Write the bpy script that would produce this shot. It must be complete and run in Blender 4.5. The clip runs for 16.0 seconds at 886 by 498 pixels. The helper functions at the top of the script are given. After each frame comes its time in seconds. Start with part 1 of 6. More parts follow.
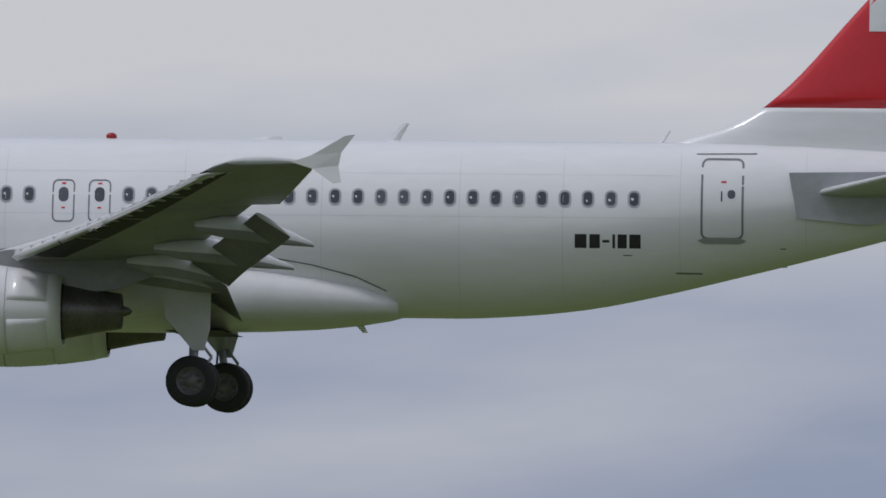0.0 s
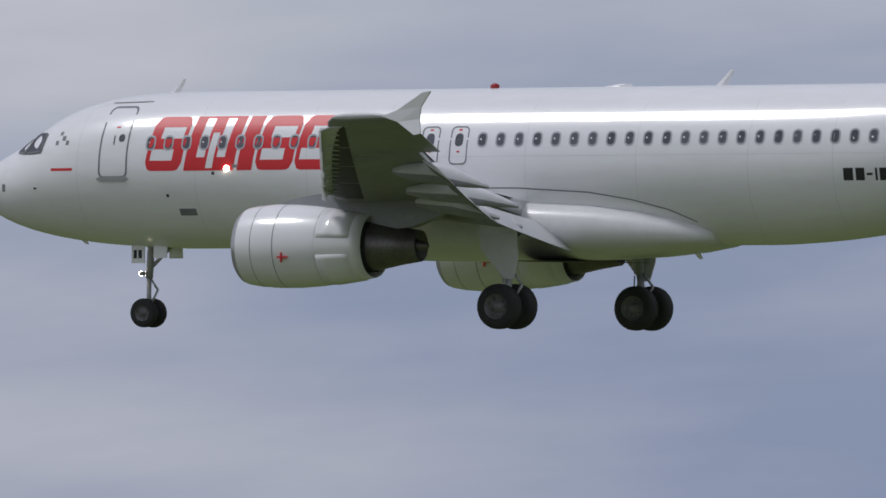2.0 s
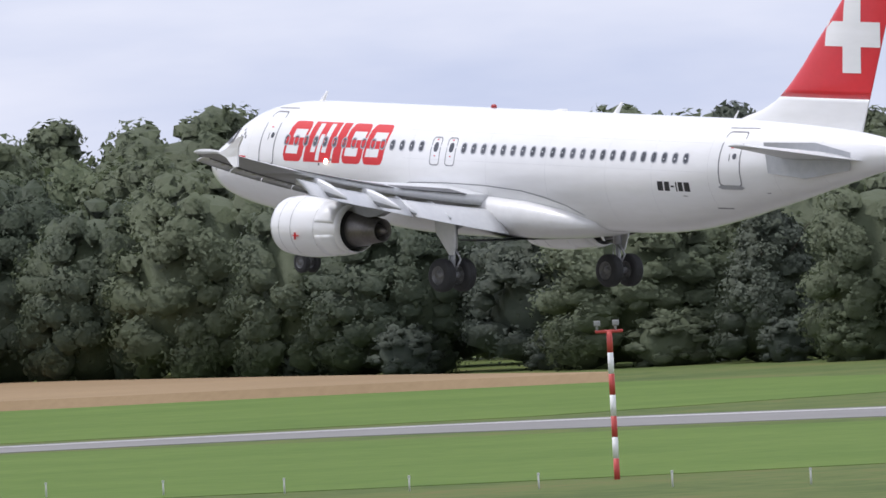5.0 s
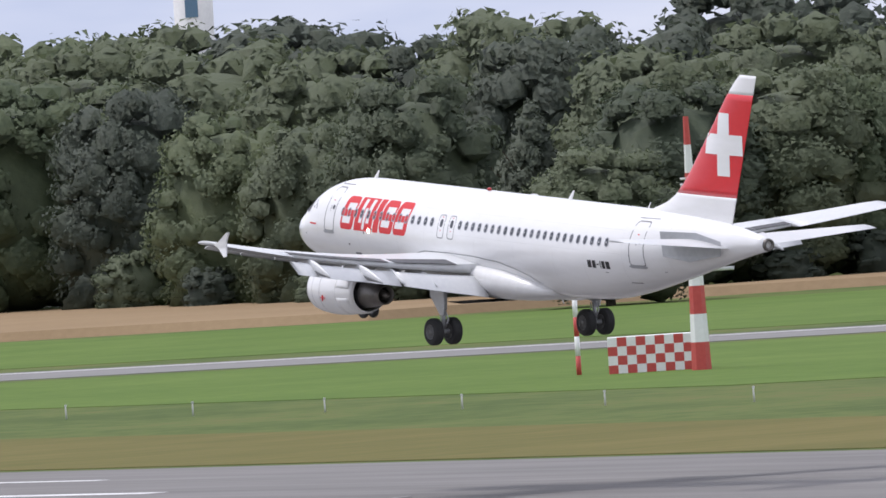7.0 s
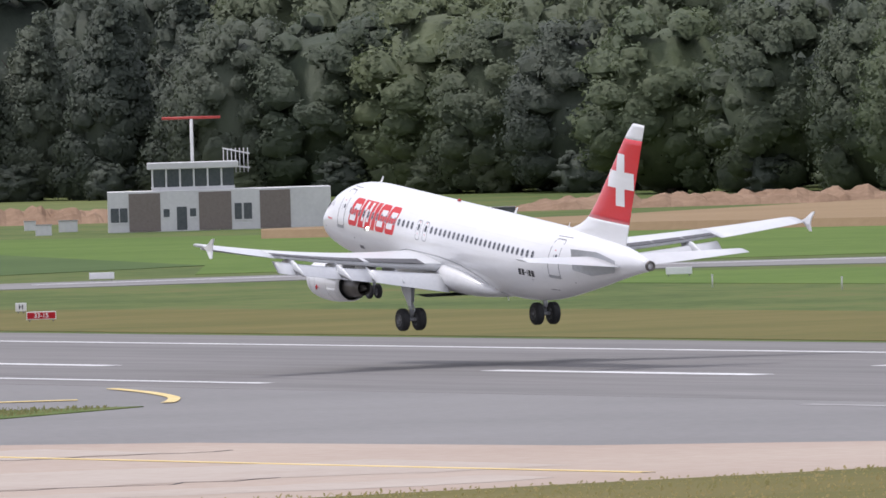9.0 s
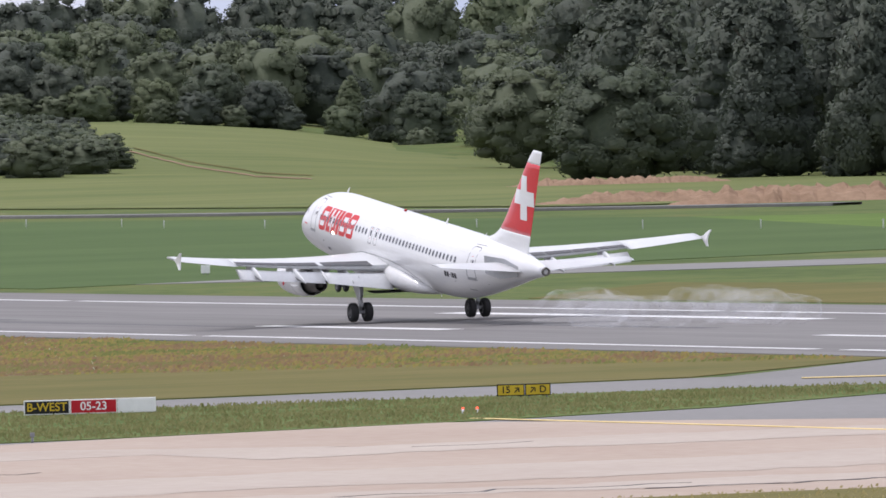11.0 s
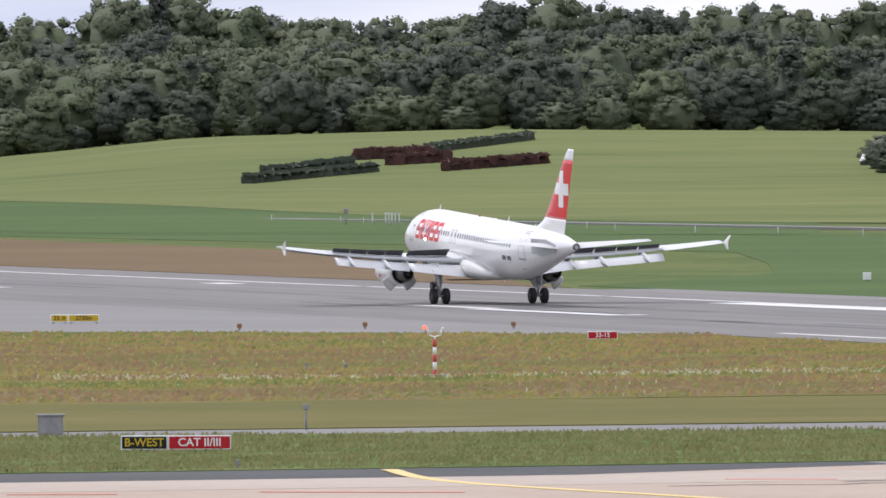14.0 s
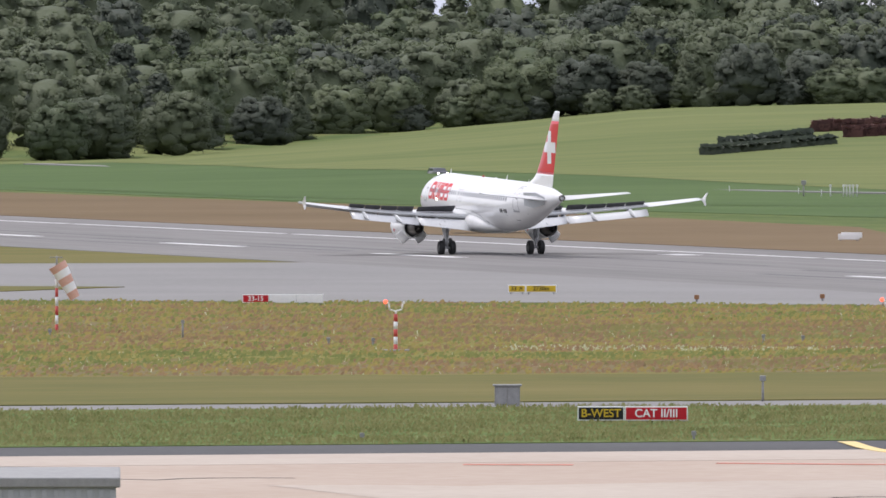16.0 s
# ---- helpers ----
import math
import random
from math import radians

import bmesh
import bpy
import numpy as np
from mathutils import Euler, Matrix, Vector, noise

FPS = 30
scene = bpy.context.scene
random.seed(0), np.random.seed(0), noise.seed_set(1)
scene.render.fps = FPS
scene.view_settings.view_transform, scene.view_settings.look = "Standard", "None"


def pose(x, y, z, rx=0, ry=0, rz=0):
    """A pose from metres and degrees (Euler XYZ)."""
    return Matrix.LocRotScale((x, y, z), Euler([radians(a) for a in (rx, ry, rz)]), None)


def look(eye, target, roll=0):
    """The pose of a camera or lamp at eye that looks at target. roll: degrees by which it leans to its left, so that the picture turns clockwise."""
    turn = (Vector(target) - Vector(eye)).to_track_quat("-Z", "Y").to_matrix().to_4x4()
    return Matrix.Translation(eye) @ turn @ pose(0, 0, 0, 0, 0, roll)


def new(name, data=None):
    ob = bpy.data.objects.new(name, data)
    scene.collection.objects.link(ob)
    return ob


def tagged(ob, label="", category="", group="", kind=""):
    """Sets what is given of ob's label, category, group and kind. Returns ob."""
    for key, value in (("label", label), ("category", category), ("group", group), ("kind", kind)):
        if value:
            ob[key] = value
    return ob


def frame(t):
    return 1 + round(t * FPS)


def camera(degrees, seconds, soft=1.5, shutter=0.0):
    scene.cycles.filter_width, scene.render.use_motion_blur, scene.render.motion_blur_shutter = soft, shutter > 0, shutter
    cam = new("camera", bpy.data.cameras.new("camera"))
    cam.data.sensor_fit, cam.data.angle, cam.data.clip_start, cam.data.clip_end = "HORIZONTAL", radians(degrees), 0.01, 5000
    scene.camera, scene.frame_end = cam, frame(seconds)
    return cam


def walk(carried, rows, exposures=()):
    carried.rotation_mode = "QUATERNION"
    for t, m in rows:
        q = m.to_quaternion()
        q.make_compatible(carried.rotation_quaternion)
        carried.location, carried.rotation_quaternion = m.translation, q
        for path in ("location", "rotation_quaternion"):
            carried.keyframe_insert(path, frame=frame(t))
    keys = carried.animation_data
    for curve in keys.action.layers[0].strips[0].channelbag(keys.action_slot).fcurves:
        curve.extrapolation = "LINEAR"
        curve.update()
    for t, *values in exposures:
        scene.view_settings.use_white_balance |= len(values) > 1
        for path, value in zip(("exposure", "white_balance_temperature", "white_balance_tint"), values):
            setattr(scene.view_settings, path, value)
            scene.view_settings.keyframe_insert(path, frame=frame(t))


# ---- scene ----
FOV = 3.83
EYE = (0.0, 0.0, 15.56)
RUNWAY_Y = 307.65
cam = camera(FOV, 16.0, soft=1.6)


def aim(yaw, pitch, lean):
    """The camera's pose on its stand: yaw from +y towards -x, pitch up, lean of the picture to the left."""
    return Matrix.Translation(EYE) @ pose(0, 0, 0, 0, 0, yaw) @ pose(0, 0, 0, 90 + pitch) @ pose(0, 0, 0, 0, 0, -lean)


PATH = [
    (0.0, 3.397, 2.640, 3.561),
    (0.5, 9.562, 2.333, 3.669),
    (1.0, 15.917, 1.979, 3.738),
    (1.5, 21.977, 1.630, 3.701),
    (2.0, 27.240, 1.261, 3.543),
    (2.5, 31.885, 0.860, 3.489),
    (3.0, 35.763, 0.548, 3.660),
    (3.5, 39.593, 0.601, 3.201),
    (4.0, 43.201, 0.314, 2.979),
    (4.5, 46.488, -0.027, 2.952),
    (5.0, 49.044, -0.211, 3.167),
    (7.5, 59.341, -0.568, 3.222),
    (8.0, 60.854, -0.681, 2.440),
    (10.5, 66.356, -0.795, 1.665),
    (11.0, 67.275, -0.800, 1.615),
    (11.5, 68.213, -0.703, 1.735),
    (12.0, 69.119, -0.707, 1.224),
    (12.5, 69.805, -0.794, 0.938),
    (13.0, 70.467, -0.743, 0.791),
    (13.5, 71.169, -0.641, 0.377),
    (14.0, 71.827, -0.672, 0.238),
    (14.5, 72.352, -0.801, 0.122),
    (15.0, 72.914, -0.881, 0.006),
    (15.5, 73.447, -0.852, 0.004),
    (16.0, 73.806, -0.793, -0.023),
]
EXPOSURES = [(0.0, -0.56, 6000, 12), (2.0, -0.50, 6050, 13), (3.0, -0.34, 6000, 13), (3.5, -0.14, 6150, 14), (4.0, 0.00, 6150, 13), (4.5, 0.34, 6150, 14), (5.2, 0.50, 6150, 14), (7.4, 0.50, 6200, 15), (8.2, 0.50, 6200, 16), (10.4, 0.50, 6250, 16), (12.0, 0.52, 6200, 15), (16.0, 0.60, 6350, 14)]
walk(cam, [(t, aim(a, b, c)) for t, a, b, c in PATH], EXPOSURES)

# ---- sky and sun ----
SUN_ELEVATION, SUN_TURN = 62.0, -60.0
world = bpy.data.worlds.new("sky")
scene.world = world
world.use_nodes = True
wn, wl = world.node_tree.nodes, world.node_tree.links
wn.clear()
w_out = wn.new("ShaderNodeOutputWorld")
w_bg = wn.new("ShaderNodeBackground")
w_sky = wn.new("ShaderNodeTexSky")
w_sky.sky_type, w_sky.sun_disc = "NISHITA", False
w_sky.sun_elevation, w_sky.sun_rotation = radians(SUN_ELEVATION), radians(180 + SUN_TURN)
w_sky.air_density, w_sky.dust_density = 1.0, 1.5
w_gain = wn.new("ShaderNodeMix")
w_gain.data_type, w_gain.blend_type = "RGBA", "MULTIPLY"
w_gain.inputs["Factor"].default_value = 1.0
w_gain.inputs["B"].default_value = (0.088, 0.088, 0.088, 1)
wl.new(w_sky.outputs["Color"], w_gain.inputs["A"])
w_co = wn.new("ShaderNodeTexCoord")
w_map = wn.new("ShaderNodeMapping")
w_map.inputs["Scale"].default_value = (11, 11, 52)
wl.new(w_co.outputs["Generated"], w_map.inputs["Vector"])
w_n1 = wn.new("ShaderNodeTexNoise")
w_n1.inputs["Scale"].default_value, w_n1.inputs["Detail"].default_value, w_n1.inputs["Roughness"].default_value = 1.0, 6, 0.5
wl.new(w_map.outputs["Vector"], w_n1.inputs["Vector"])
w_ramp = wn.new("ShaderNodeValToRGB")
w_ramp.color_ramp.elements[0].position, w_ramp.color_ramp.elements[0].color = 0.34, (0.385, 0.448, 0.615, 1)
w_ramp.color_ramp.elements[1].position, w_ramp.color_ramp.elements[1].color = 0.70, (0.98, 0.945, 0.92, 1)
w_sep = wn.new("ShaderNodeSeparateXYZ")
wl.new(w_co.outputs["Generated"], w_sep.inputs["Vector"])
w_up = wn.new("ShaderNodeMath")
w_up.operation, w_up.use_clamp = "MULTIPLY", True
w_up.inputs[1].default_value = 5.0
wl.new(w_sep.outputs["Z"], w_up.inputs[0])
w_lift = wn.new("ShaderNodeValToRGB")
w_lift.color_ramp.interpolation = "B_SPLINE"
w_lift.color_ramp.elements[0].position, w_lift.color_ramp.elements[0].color = 0.0, (0.47, 0.47, 0.47, 1)
w_lift.color_ramp.elements[1].position, w_lift.color_ramp.elements[1].color = 1.0, (0.52, 0.52, 0.52, 1)
for at, v in ((0.08, 0.43), (0.17, 0.39), (0.24, 0.50), (0.33, 0.74), (0.5, 0.60)):
    w_lift.color_ramp.elements.new(at).color = (v, v, v, 1)
wl.new(w_up.outputs[0], w_lift.inputs["Fac"])
w_sum = wn.new("ShaderNodeMath")
w_sum.operation = "MULTIPLY_ADD"
w_sum.inputs[1].default_value = 0.7
w_less = wn.new("ShaderNodeMath")
w_less.operation = "SUBTRACT"
w_less.inputs[1].default_value = 0.35
wl.new(w_lift.outputs["Color"], w_less.inputs[0])
wl.new(w_n1.outputs["Fac"], w_sum.inputs[0])
wl.new(w_less.outputs[0], w_sum.inputs[2])
wl.new(w_sum.outputs[0], w_ramp.inputs["Fac"])
w_mix = wn.new("ShaderNodeMix")
w_mix.data_type = "RGBA"
w_mix.inputs["Factor"].default_value = 0.8
wl.new(w_gain.outputs["Result"], w_mix.inputs["A"])
wl.new(w_ramp.outputs["Color"], w_mix.inputs["B"])
wl.new(w_mix.outputs["Result"], w_bg.inputs["Color"])
w_bg.inputs["Strength"].default_value = 1.0
wl.new(w_bg.outputs["Background"], w_out.inputs["Surface"])

sun_data = bpy.data.lights.new("sun", "SUN")
sun_data.energy, sun_data.angle, sun_data.color = 1.7, radians(13), (1.0, 0.96, 0.9)
sun = new("sun", sun_data)
sun.matrix_world = look((-500 + 900 * math.sin(radians(SUN_TURN)), -900 * math.cos(radians(SUN_TURN)), 900 * math.tan(radians(SUN_ELEVATION))), (-500, 0, 0))


# ---- materials ----
def material(name, low, high=None, rough=0.6, metal=0.0, scale=4.0, fine=None, bump=0.0, coat=0.0, island=0.0, each=0.0, stretch=(1, 1, 1), world=False, stops=(), deep=0.05):
    """A surface whose colour drifts between two tones at a broad and a fine scale (in metres: 1 / scale), with a fine relief."""
    m = bpy.data.materials.new(name)
    m.use_nodes = True
    n, l = m.node_tree.nodes, m.node_tree.links
    b = n["Principled BSDF"]
    b.inputs["Roughness"].default_value, b.inputs["Metallic"].default_value = rough, metal
    if coat:
        b.inputs["Coat Weight"].default_value, b.inputs["Coat Roughness"].default_value = coat, 0.07
    high = high or tuple(min(1, c * 1.15) for c in low)
    if rough >= 0.9:
        b.inputs["Specular IOR Level"].default_value = 0.05
    co = n.new("ShaderNodeTexCoord")
    mp = n.new("ShaderNodeMapping")
    mp.inputs["Scale"].default_value = stretch
    l.new(n.new("ShaderNodeNewGeometry").outputs["Position"] if world else co.outputs["Object"], mp.inputs["Vector"])
    n1 = n.new("ShaderNodeTexNoise")
    n1.inputs["Scale"].default_value, n1.inputs["Detail"].default_value = scale, 5
    n2 = n.new("ShaderNodeTexNoise")
    n2.inputs["Scale"].default_value, n2.inputs["Detail"].default_value = fine or scale * 9, 4
    for q in (n1, n2):
        l.new(mp.outputs["Vector"], q.inputs["Vector"])
    add = n.new("ShaderNodeMath")
    add.operation = "MULTIPLY_ADD"
    add.inputs[1].default_value = 0.55
    l.new(n1.outputs["Fac"], add.inputs[0])
    sc = n.new("ShaderNodeMath")
    sc.operation = "MULTIPLY"
    sc.inputs[1].default_value = 0.45
    l.new(n2.outputs["Fac"], sc.inputs[0])
    l.new(sc.outputs[0], add.inputs[2])
    fac = add.outputs[0]
    for amount, kind, out in ((island, "ShaderNodeNewGeometry", "Random Per Island"), (each, "ShaderNodeObjectInfo", "Random")):
        if amount:
            g = n.new(kind)
            k = n.new("ShaderNodeMath")
            k.operation = "MULTIPLY_ADD"
            k.inputs[1].default_value, k.inputs[2].default_value = amount, -amount / 2
            l.new(g.outputs[out], k.inputs[0])
            s = n.new("ShaderNodeMath")
            l.new(fac, s.inputs[0])
            l.new(k.outputs[0], s.inputs[1])
            fac = s.outputs[0]
    r = n.new("ShaderNodeValToRGB")
    r.color_ramp.elements[0].position, r.color_ramp.elements[0].color = 0.3, (*low, 1)
    r.color_ramp.elements[1].position, r.color_ramp.elements[1].color = 0.7, (*high, 1)
    for at, tone in stops:
        r.color_ramp.elements.new(at).color = (*tone, 1)
    l.new(fac, r.inputs["Fac"])
    l.new(r.outputs["Color"], b.inputs["Base Color"])
    if bump:
        bp = n.new("ShaderNodeBump")
        bp.inputs["Strength"].default_value, bp.inputs["Distance"].default_value = bump, deep
        l.new(n2.outputs["Fac"], bp.inputs["Height"])
        l.new(bp.outputs["Normal"], b.inputs["Normal"])
    return m


def glow(name, colour, power):
    m = material(name, colour)
    b = m.node_tree.nodes["Principled BSDF"]
    b.inputs["Emission Color"].default_value, b.inputs["Emission Strength"].default_value = (*colour, 1), power
    return m


WHITE = material("aircraft_white", (0.76, 0.76, 0.75), (0.84, 0.84, 0.84), rough=0.3, scale=0.5, fine=3, coat=0.7, stretch=(0.4, 1, 1.6))
BELLY = material("aircraft_fairing", (0.66, 0.66, 0.65), (0.76, 0.76, 0.75), rough=0.35, scale=0.6, fine=4, coat=0.3)
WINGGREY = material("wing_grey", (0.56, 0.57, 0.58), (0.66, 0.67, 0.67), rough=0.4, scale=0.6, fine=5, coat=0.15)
# flap undersides: shade put into the colour, deeper than the wing's
FLAPSHADE = material("flap_shade_grey", (0.10, 0.10, 0.105), (0.17, 0.17, 0.175), rough=0.5, scale=0.8, fine=5)
# wing undersides: wing grey darkened for shade; also the pylon's plain grey
SHADEGREY = material("wing_shade_and_pylon_grey", (0.22, 0.225, 0.23), (0.31, 0.315, 0.32), rough=0.5, scale=0.8, fine=5)
RED = material("tail_red", (0.60, 0.012, 0.022), (0.66, 0.02, 0.03), rough=0.35, scale=0.7, fine=5, coat=0.3)
TITLE = material("title_red", (0.60, 0.018, 0.022), (0.66, 0.025, 0.03), rough=0.4, scale=1, fine=6)
INK = material("marking_black", (0.015, 0.015, 0.017), (0.03, 0.03, 0.032), rough=0.5)
LINE = material("panel_line", (0.16, 0.16, 0.17), (0.24, 0.24, 0.25), rough=0.6)
RINGGREY = material("window_ring", (0.36, 0.37, 0.39), (0.46, 0.47, 0.48), rough=0.4, metal=0.4)
PANE = material("window_pane", (0.05, 0.055, 0.07), (0.09, 0.095, 0.115), rough=0.5, scale=3, each=0.8)
METAL = material("bare_metal", (0.42, 0.42, 0.42), (0.55, 0.55, 0.54), rough=0.32, metal=0.9, scale=2)
NOZZLE = material("exhaust_metal", (0.10, 0.095, 0.09), (0.20, 0.185, 0.17), rough=0.42, metal=0.75, scale=2)
# near-black for dark parts, and for painted shade in slat gaps and wheel bay
DARK = material("dark_part_and_shade", (0.02, 0.02, 0.022), (0.045, 0.045, 0.048), rough=0.7)
SPOIL = material("spoiler_back", (0.045, 0.046, 0.05), (0.10, 0.10, 0.105), rough=0.6, scale=2)
TYRE = material("tyre_rubber", (0.012, 0.012, 0.013), (0.028, 0.028, 0.028), rough=0.75, scale=3)
RIM = material("wheel_rim", (0.11, 0.11, 0.11), (0.20, 0.20, 0.195), rough=0.5, metal=0.4)
STRUT = material("gear_strut", (0.30, 0.31, 0.32), (0.45, 0.45, 0.46), rough=0.45, metal=0.3)
LAMP = glow("landing_lamp", (1.0, 0.86, 0.62), 14.0)
BEACON = material("beacon_red", (0.25, 0.01, 0.01), (0.4, 0.02, 0.02), rough=0.3)


# ---- building helpers ----
ORIGIN = {}


def part(name, bm, mat, parent=None, label="", origin=None, smooth=True, mats=()):
    """Links a bmesh as one mesh object; its vertices are given in the space of the whole thing and re-based on origin."""
    base = ORIGIN.get(parent, Vector()) if parent else Vector()
    at = Vector(origin) if origin is not None else base
    me = bpy.data.meshes.new(name)
    bmesh.ops.recalc_face_normals(bm, faces=bm.faces)
    for v in bm.verts:
        v.co -= at
    for f in bm.faces:
        f.smooth = smooth
        # downward faces take the second material, which is darkened as shade
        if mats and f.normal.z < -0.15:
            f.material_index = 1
    bm.to_mesh(me)
    bm.free()
    me.materials.append(mat)
    for m in mats:
        me.materials.append(m)
    ob = new(name, me)
    ob.parent = parent
    ob.location = at - base
    ORIGIN[ob] = at
    if label:
        tagged(ob, label)
    return ob


def raw(name, verts, faces, mat, parent=None, label="", smooth=False):
    me = bpy.data.meshes.new(name)
    me.from_pydata(verts, [], faces)
    me.materials.append(mat)
    if smooth:
        me.polygons.foreach_set("use_smooth", [True] * len(me.polygons))
    ob = new(name, me)
    ob.parent = parent
    if label:
        tagged(ob, label)
    return ob


def box(bm, x0, x1, y0, y1, z0, z1, m=None, bevel=0.0):
    g = bmesh.ops.create_cube(bm, size=1.0)["verts"]
    for v in g:
        v.co = Vector(((x0 + x1) / 2 + v.co.x * (x1 - x0), (y0 + y1) / 2 + v.co.y * (y1 - y0), (z0 + z1) / 2 + v.co.z * (z1 - z0)))
    if bevel:
        es = list({e for v in g for e in v.link_edges})
        g = bmesh.ops.bevel(bm, geom=es, offset=bevel, segments=2, affect="EDGES", profile=0.5)["verts"]
    if m is not None:
        bmesh.ops.transform(bm, matrix=m, verts=list(g))
    return g


def rod(bm, a, b, r0, r1=None, n=10):
    a, b = Vector(a), Vector(b)
    r1 = r0 if r1 is None else r1
    q = (b - a).to_track_quat("Z", "Y").to_matrix()
    rings = []
    for p, r in ((a, r0), (b, r1)):
        rings.append([bm.verts.new(p + q @ Vector((r * math.cos(2 * math.pi * i / n), r * math.sin(2 * math.pi * i / n), 0))) for i in range(n)])
    for i in range(n):
        bm.faces.new((rings[0][i], rings[0][(i + 1) % n], rings[1][(i + 1) % n], rings[1][i]))
    bm.faces.new(rings[0][::-1])
    bm.faces.new(rings[1])


def loft(bm, rings, caps=True, closed=True):
    vs = [[bm.verts.new(p) for p in r] for r in rings]
    n = len(vs[0])
    for a, b in zip(vs, vs[1:]):
        for i in range(n if closed else n - 1):
            bm.faces.new((a[i], a[(i + 1) % n], b[(i + 1) % n], b[i]))
    if caps:
        bm.faces.new(vs[0][::-1])
        bm.faces.new(vs[-1])
    return vs


def lathe(bm, profile, centre, axis="x", n=40, squash=None):
    """Turns a profile of (along, radius) round an axis through centre."""
    rings = []
    for s, r in profile:
        ring = []
        for i in range(n):
            a = 2 * math.pi * i / n
            u, w = r * math.cos(a), r * math.sin(a)
            if squash and w < 0:
                w *= squash
            p = (s, u, w) if axis == "x" else (u, s, w)
            ring.append(Vector(centre) + Vector(p))
        rings.append(ring)
    return loft(bm, rings, caps=False)


def pick(table, x):
    """A smooth reading of a table of (x, value)."""
    xs, ys = [p[0] for p in table], [p[1] for p in table]
    if x <= xs[0]:
        return ys[0]
    if x >= xs[-1]:
        return ys[-1]
    i = max(k for k in range(len(xs) - 1) if xs[k] <= x)
    h = xs[i + 1] - xs[i]
    d = [(ys[k + 1] - ys[k]) / (xs[k + 1] - xs[k]) for k in range(len(xs) - 1)]

    def slope(k):
        if k == 0:
            return d[0]
        if k == len(xs) - 1:
            return d[-1]
        return 0.0 if d[k - 1] * d[k] <= 0 else 2 * d[k - 1] * d[k] / (d[k - 1] + d[k])
    u = (x - xs[i]) / h
    return ((1 + 2 * u) * (1 - u) ** 2) * ys[i] + u * (1 - u) ** 2 * h * slope(i) + u * u * (3 - 2 * u) * ys[i + 1] + u * u * (u - 1) * h * slope(i + 1)


# ---- the airliner: x aft from the nose, y to starboard, z up from the cabin's axis ----
TOP = [(0, -0.40), (0.12, -0.10), (0.4, 0.12), (1.0, 0.45), (1.6, 0.74), (2.2, 1.13), (2.8, 1.48), (3.5, 1.74), (4.5, 1.95), (5.5, 2.04), (6.6, 2.07), (28, 2.07), (30, 2.05), (32, 1.98), (34, 1.86), (36, 1.62), (37.5, 1.38)]
BOTTOM = [(0, -0.42), (0.12, -0.72), (0.4, -1.0), (1.0, -1.32), (1.6, -1.53), (2.2, -1.68), (2.8, -1.79), (3.5, -1.89), (4.5, -1.98), (5.5, -2.04), (6.6, -2.07), (23.5, -2.07), (25, -2.0), (26.5, -1.84), (28, -1.55), (30, -1.07), (32, -0.56), (34, -0.02), (36, 0.50), (37.5, 0.84)]
HALF = [(0, 0.01), (0.12, 0.34), (0.4, 0.66), (1.0, 1.05), (1.6, 1.33), (2.2, 1.53), (2.8, 1.67), (3.5, 1.80), (4.5, 1.90), (5.5, 1.955), (6.6, 1.975), (24, 1.975), (26, 1.93), (28, 1.79), (30, 1.54), (32, 1.21), (34, 0.84), (36, 0.47), (37.5, 0.26)]


def skin(x, z, out=0.0):
    """The port side of the cabin at x and z."""
    t, b, w = pick(TOP, x), pick(BOTTOM, x), pick(HALF, x)
    k = (z - (t + b) / 2) / ((t - b) / 2)
    return Vector((x, -w * math.sqrt(max(0.0, 1 - k * k)) - out, z))


aircraft = new("airliner")
tagged(aircraft, "white twin-engine jet airliner with red tail, gear down", "airplane")
REF = Vector((17.71, 0, -1.5))
ORIGIN[aircraft] = REF

bm = bmesh.new()
stations = [0, 0.03, 0.07, 0.12, 0.2, 0.3, 0.4, 0.55, 0.7, 0.85] + [1 + 0.25 * i for i in range(24)] + [7 + i for i in range(16)] + [23 + 0.5 * i for i in range(30)]
rings = []
for x in stations:
    t, b, w = pick(TOP, x), pick(BOTTOM, x), pick(HALF, x)
    rings.append([Vector((x, w * math.sin(2 * math.pi * i / 72), (t + b) / 2 + (t - b) / 2 * math.cos(2 * math.pi * i / 72))) for i in range(72)])
loft(bm, rings)
part("fuselage", bm, WHITE, aircraft)

# tail cone end
bm = bmesh.new()
lathe(bm, [(0, 0.27), (0.12, 0.25), (0.14, 0.17), (-0.2, 0.15), (-0.2, 0.0)], (37.5, 0, 1.11), n=24)
part("exhaust_pipe", bm, NOZZLE, aircraft, "dark metal tail exhaust pipe")


def flat_on_skin(outline, out, rim=0.0, grid=None):
    """A thin plate that follows the cabin: an outline of (x, z)."""
    bm = bmesh.new()
    vs = [bm.verts.new(skin(x, z, out)) for x, z in outline]
    bm.faces.new(vs)
    return bm


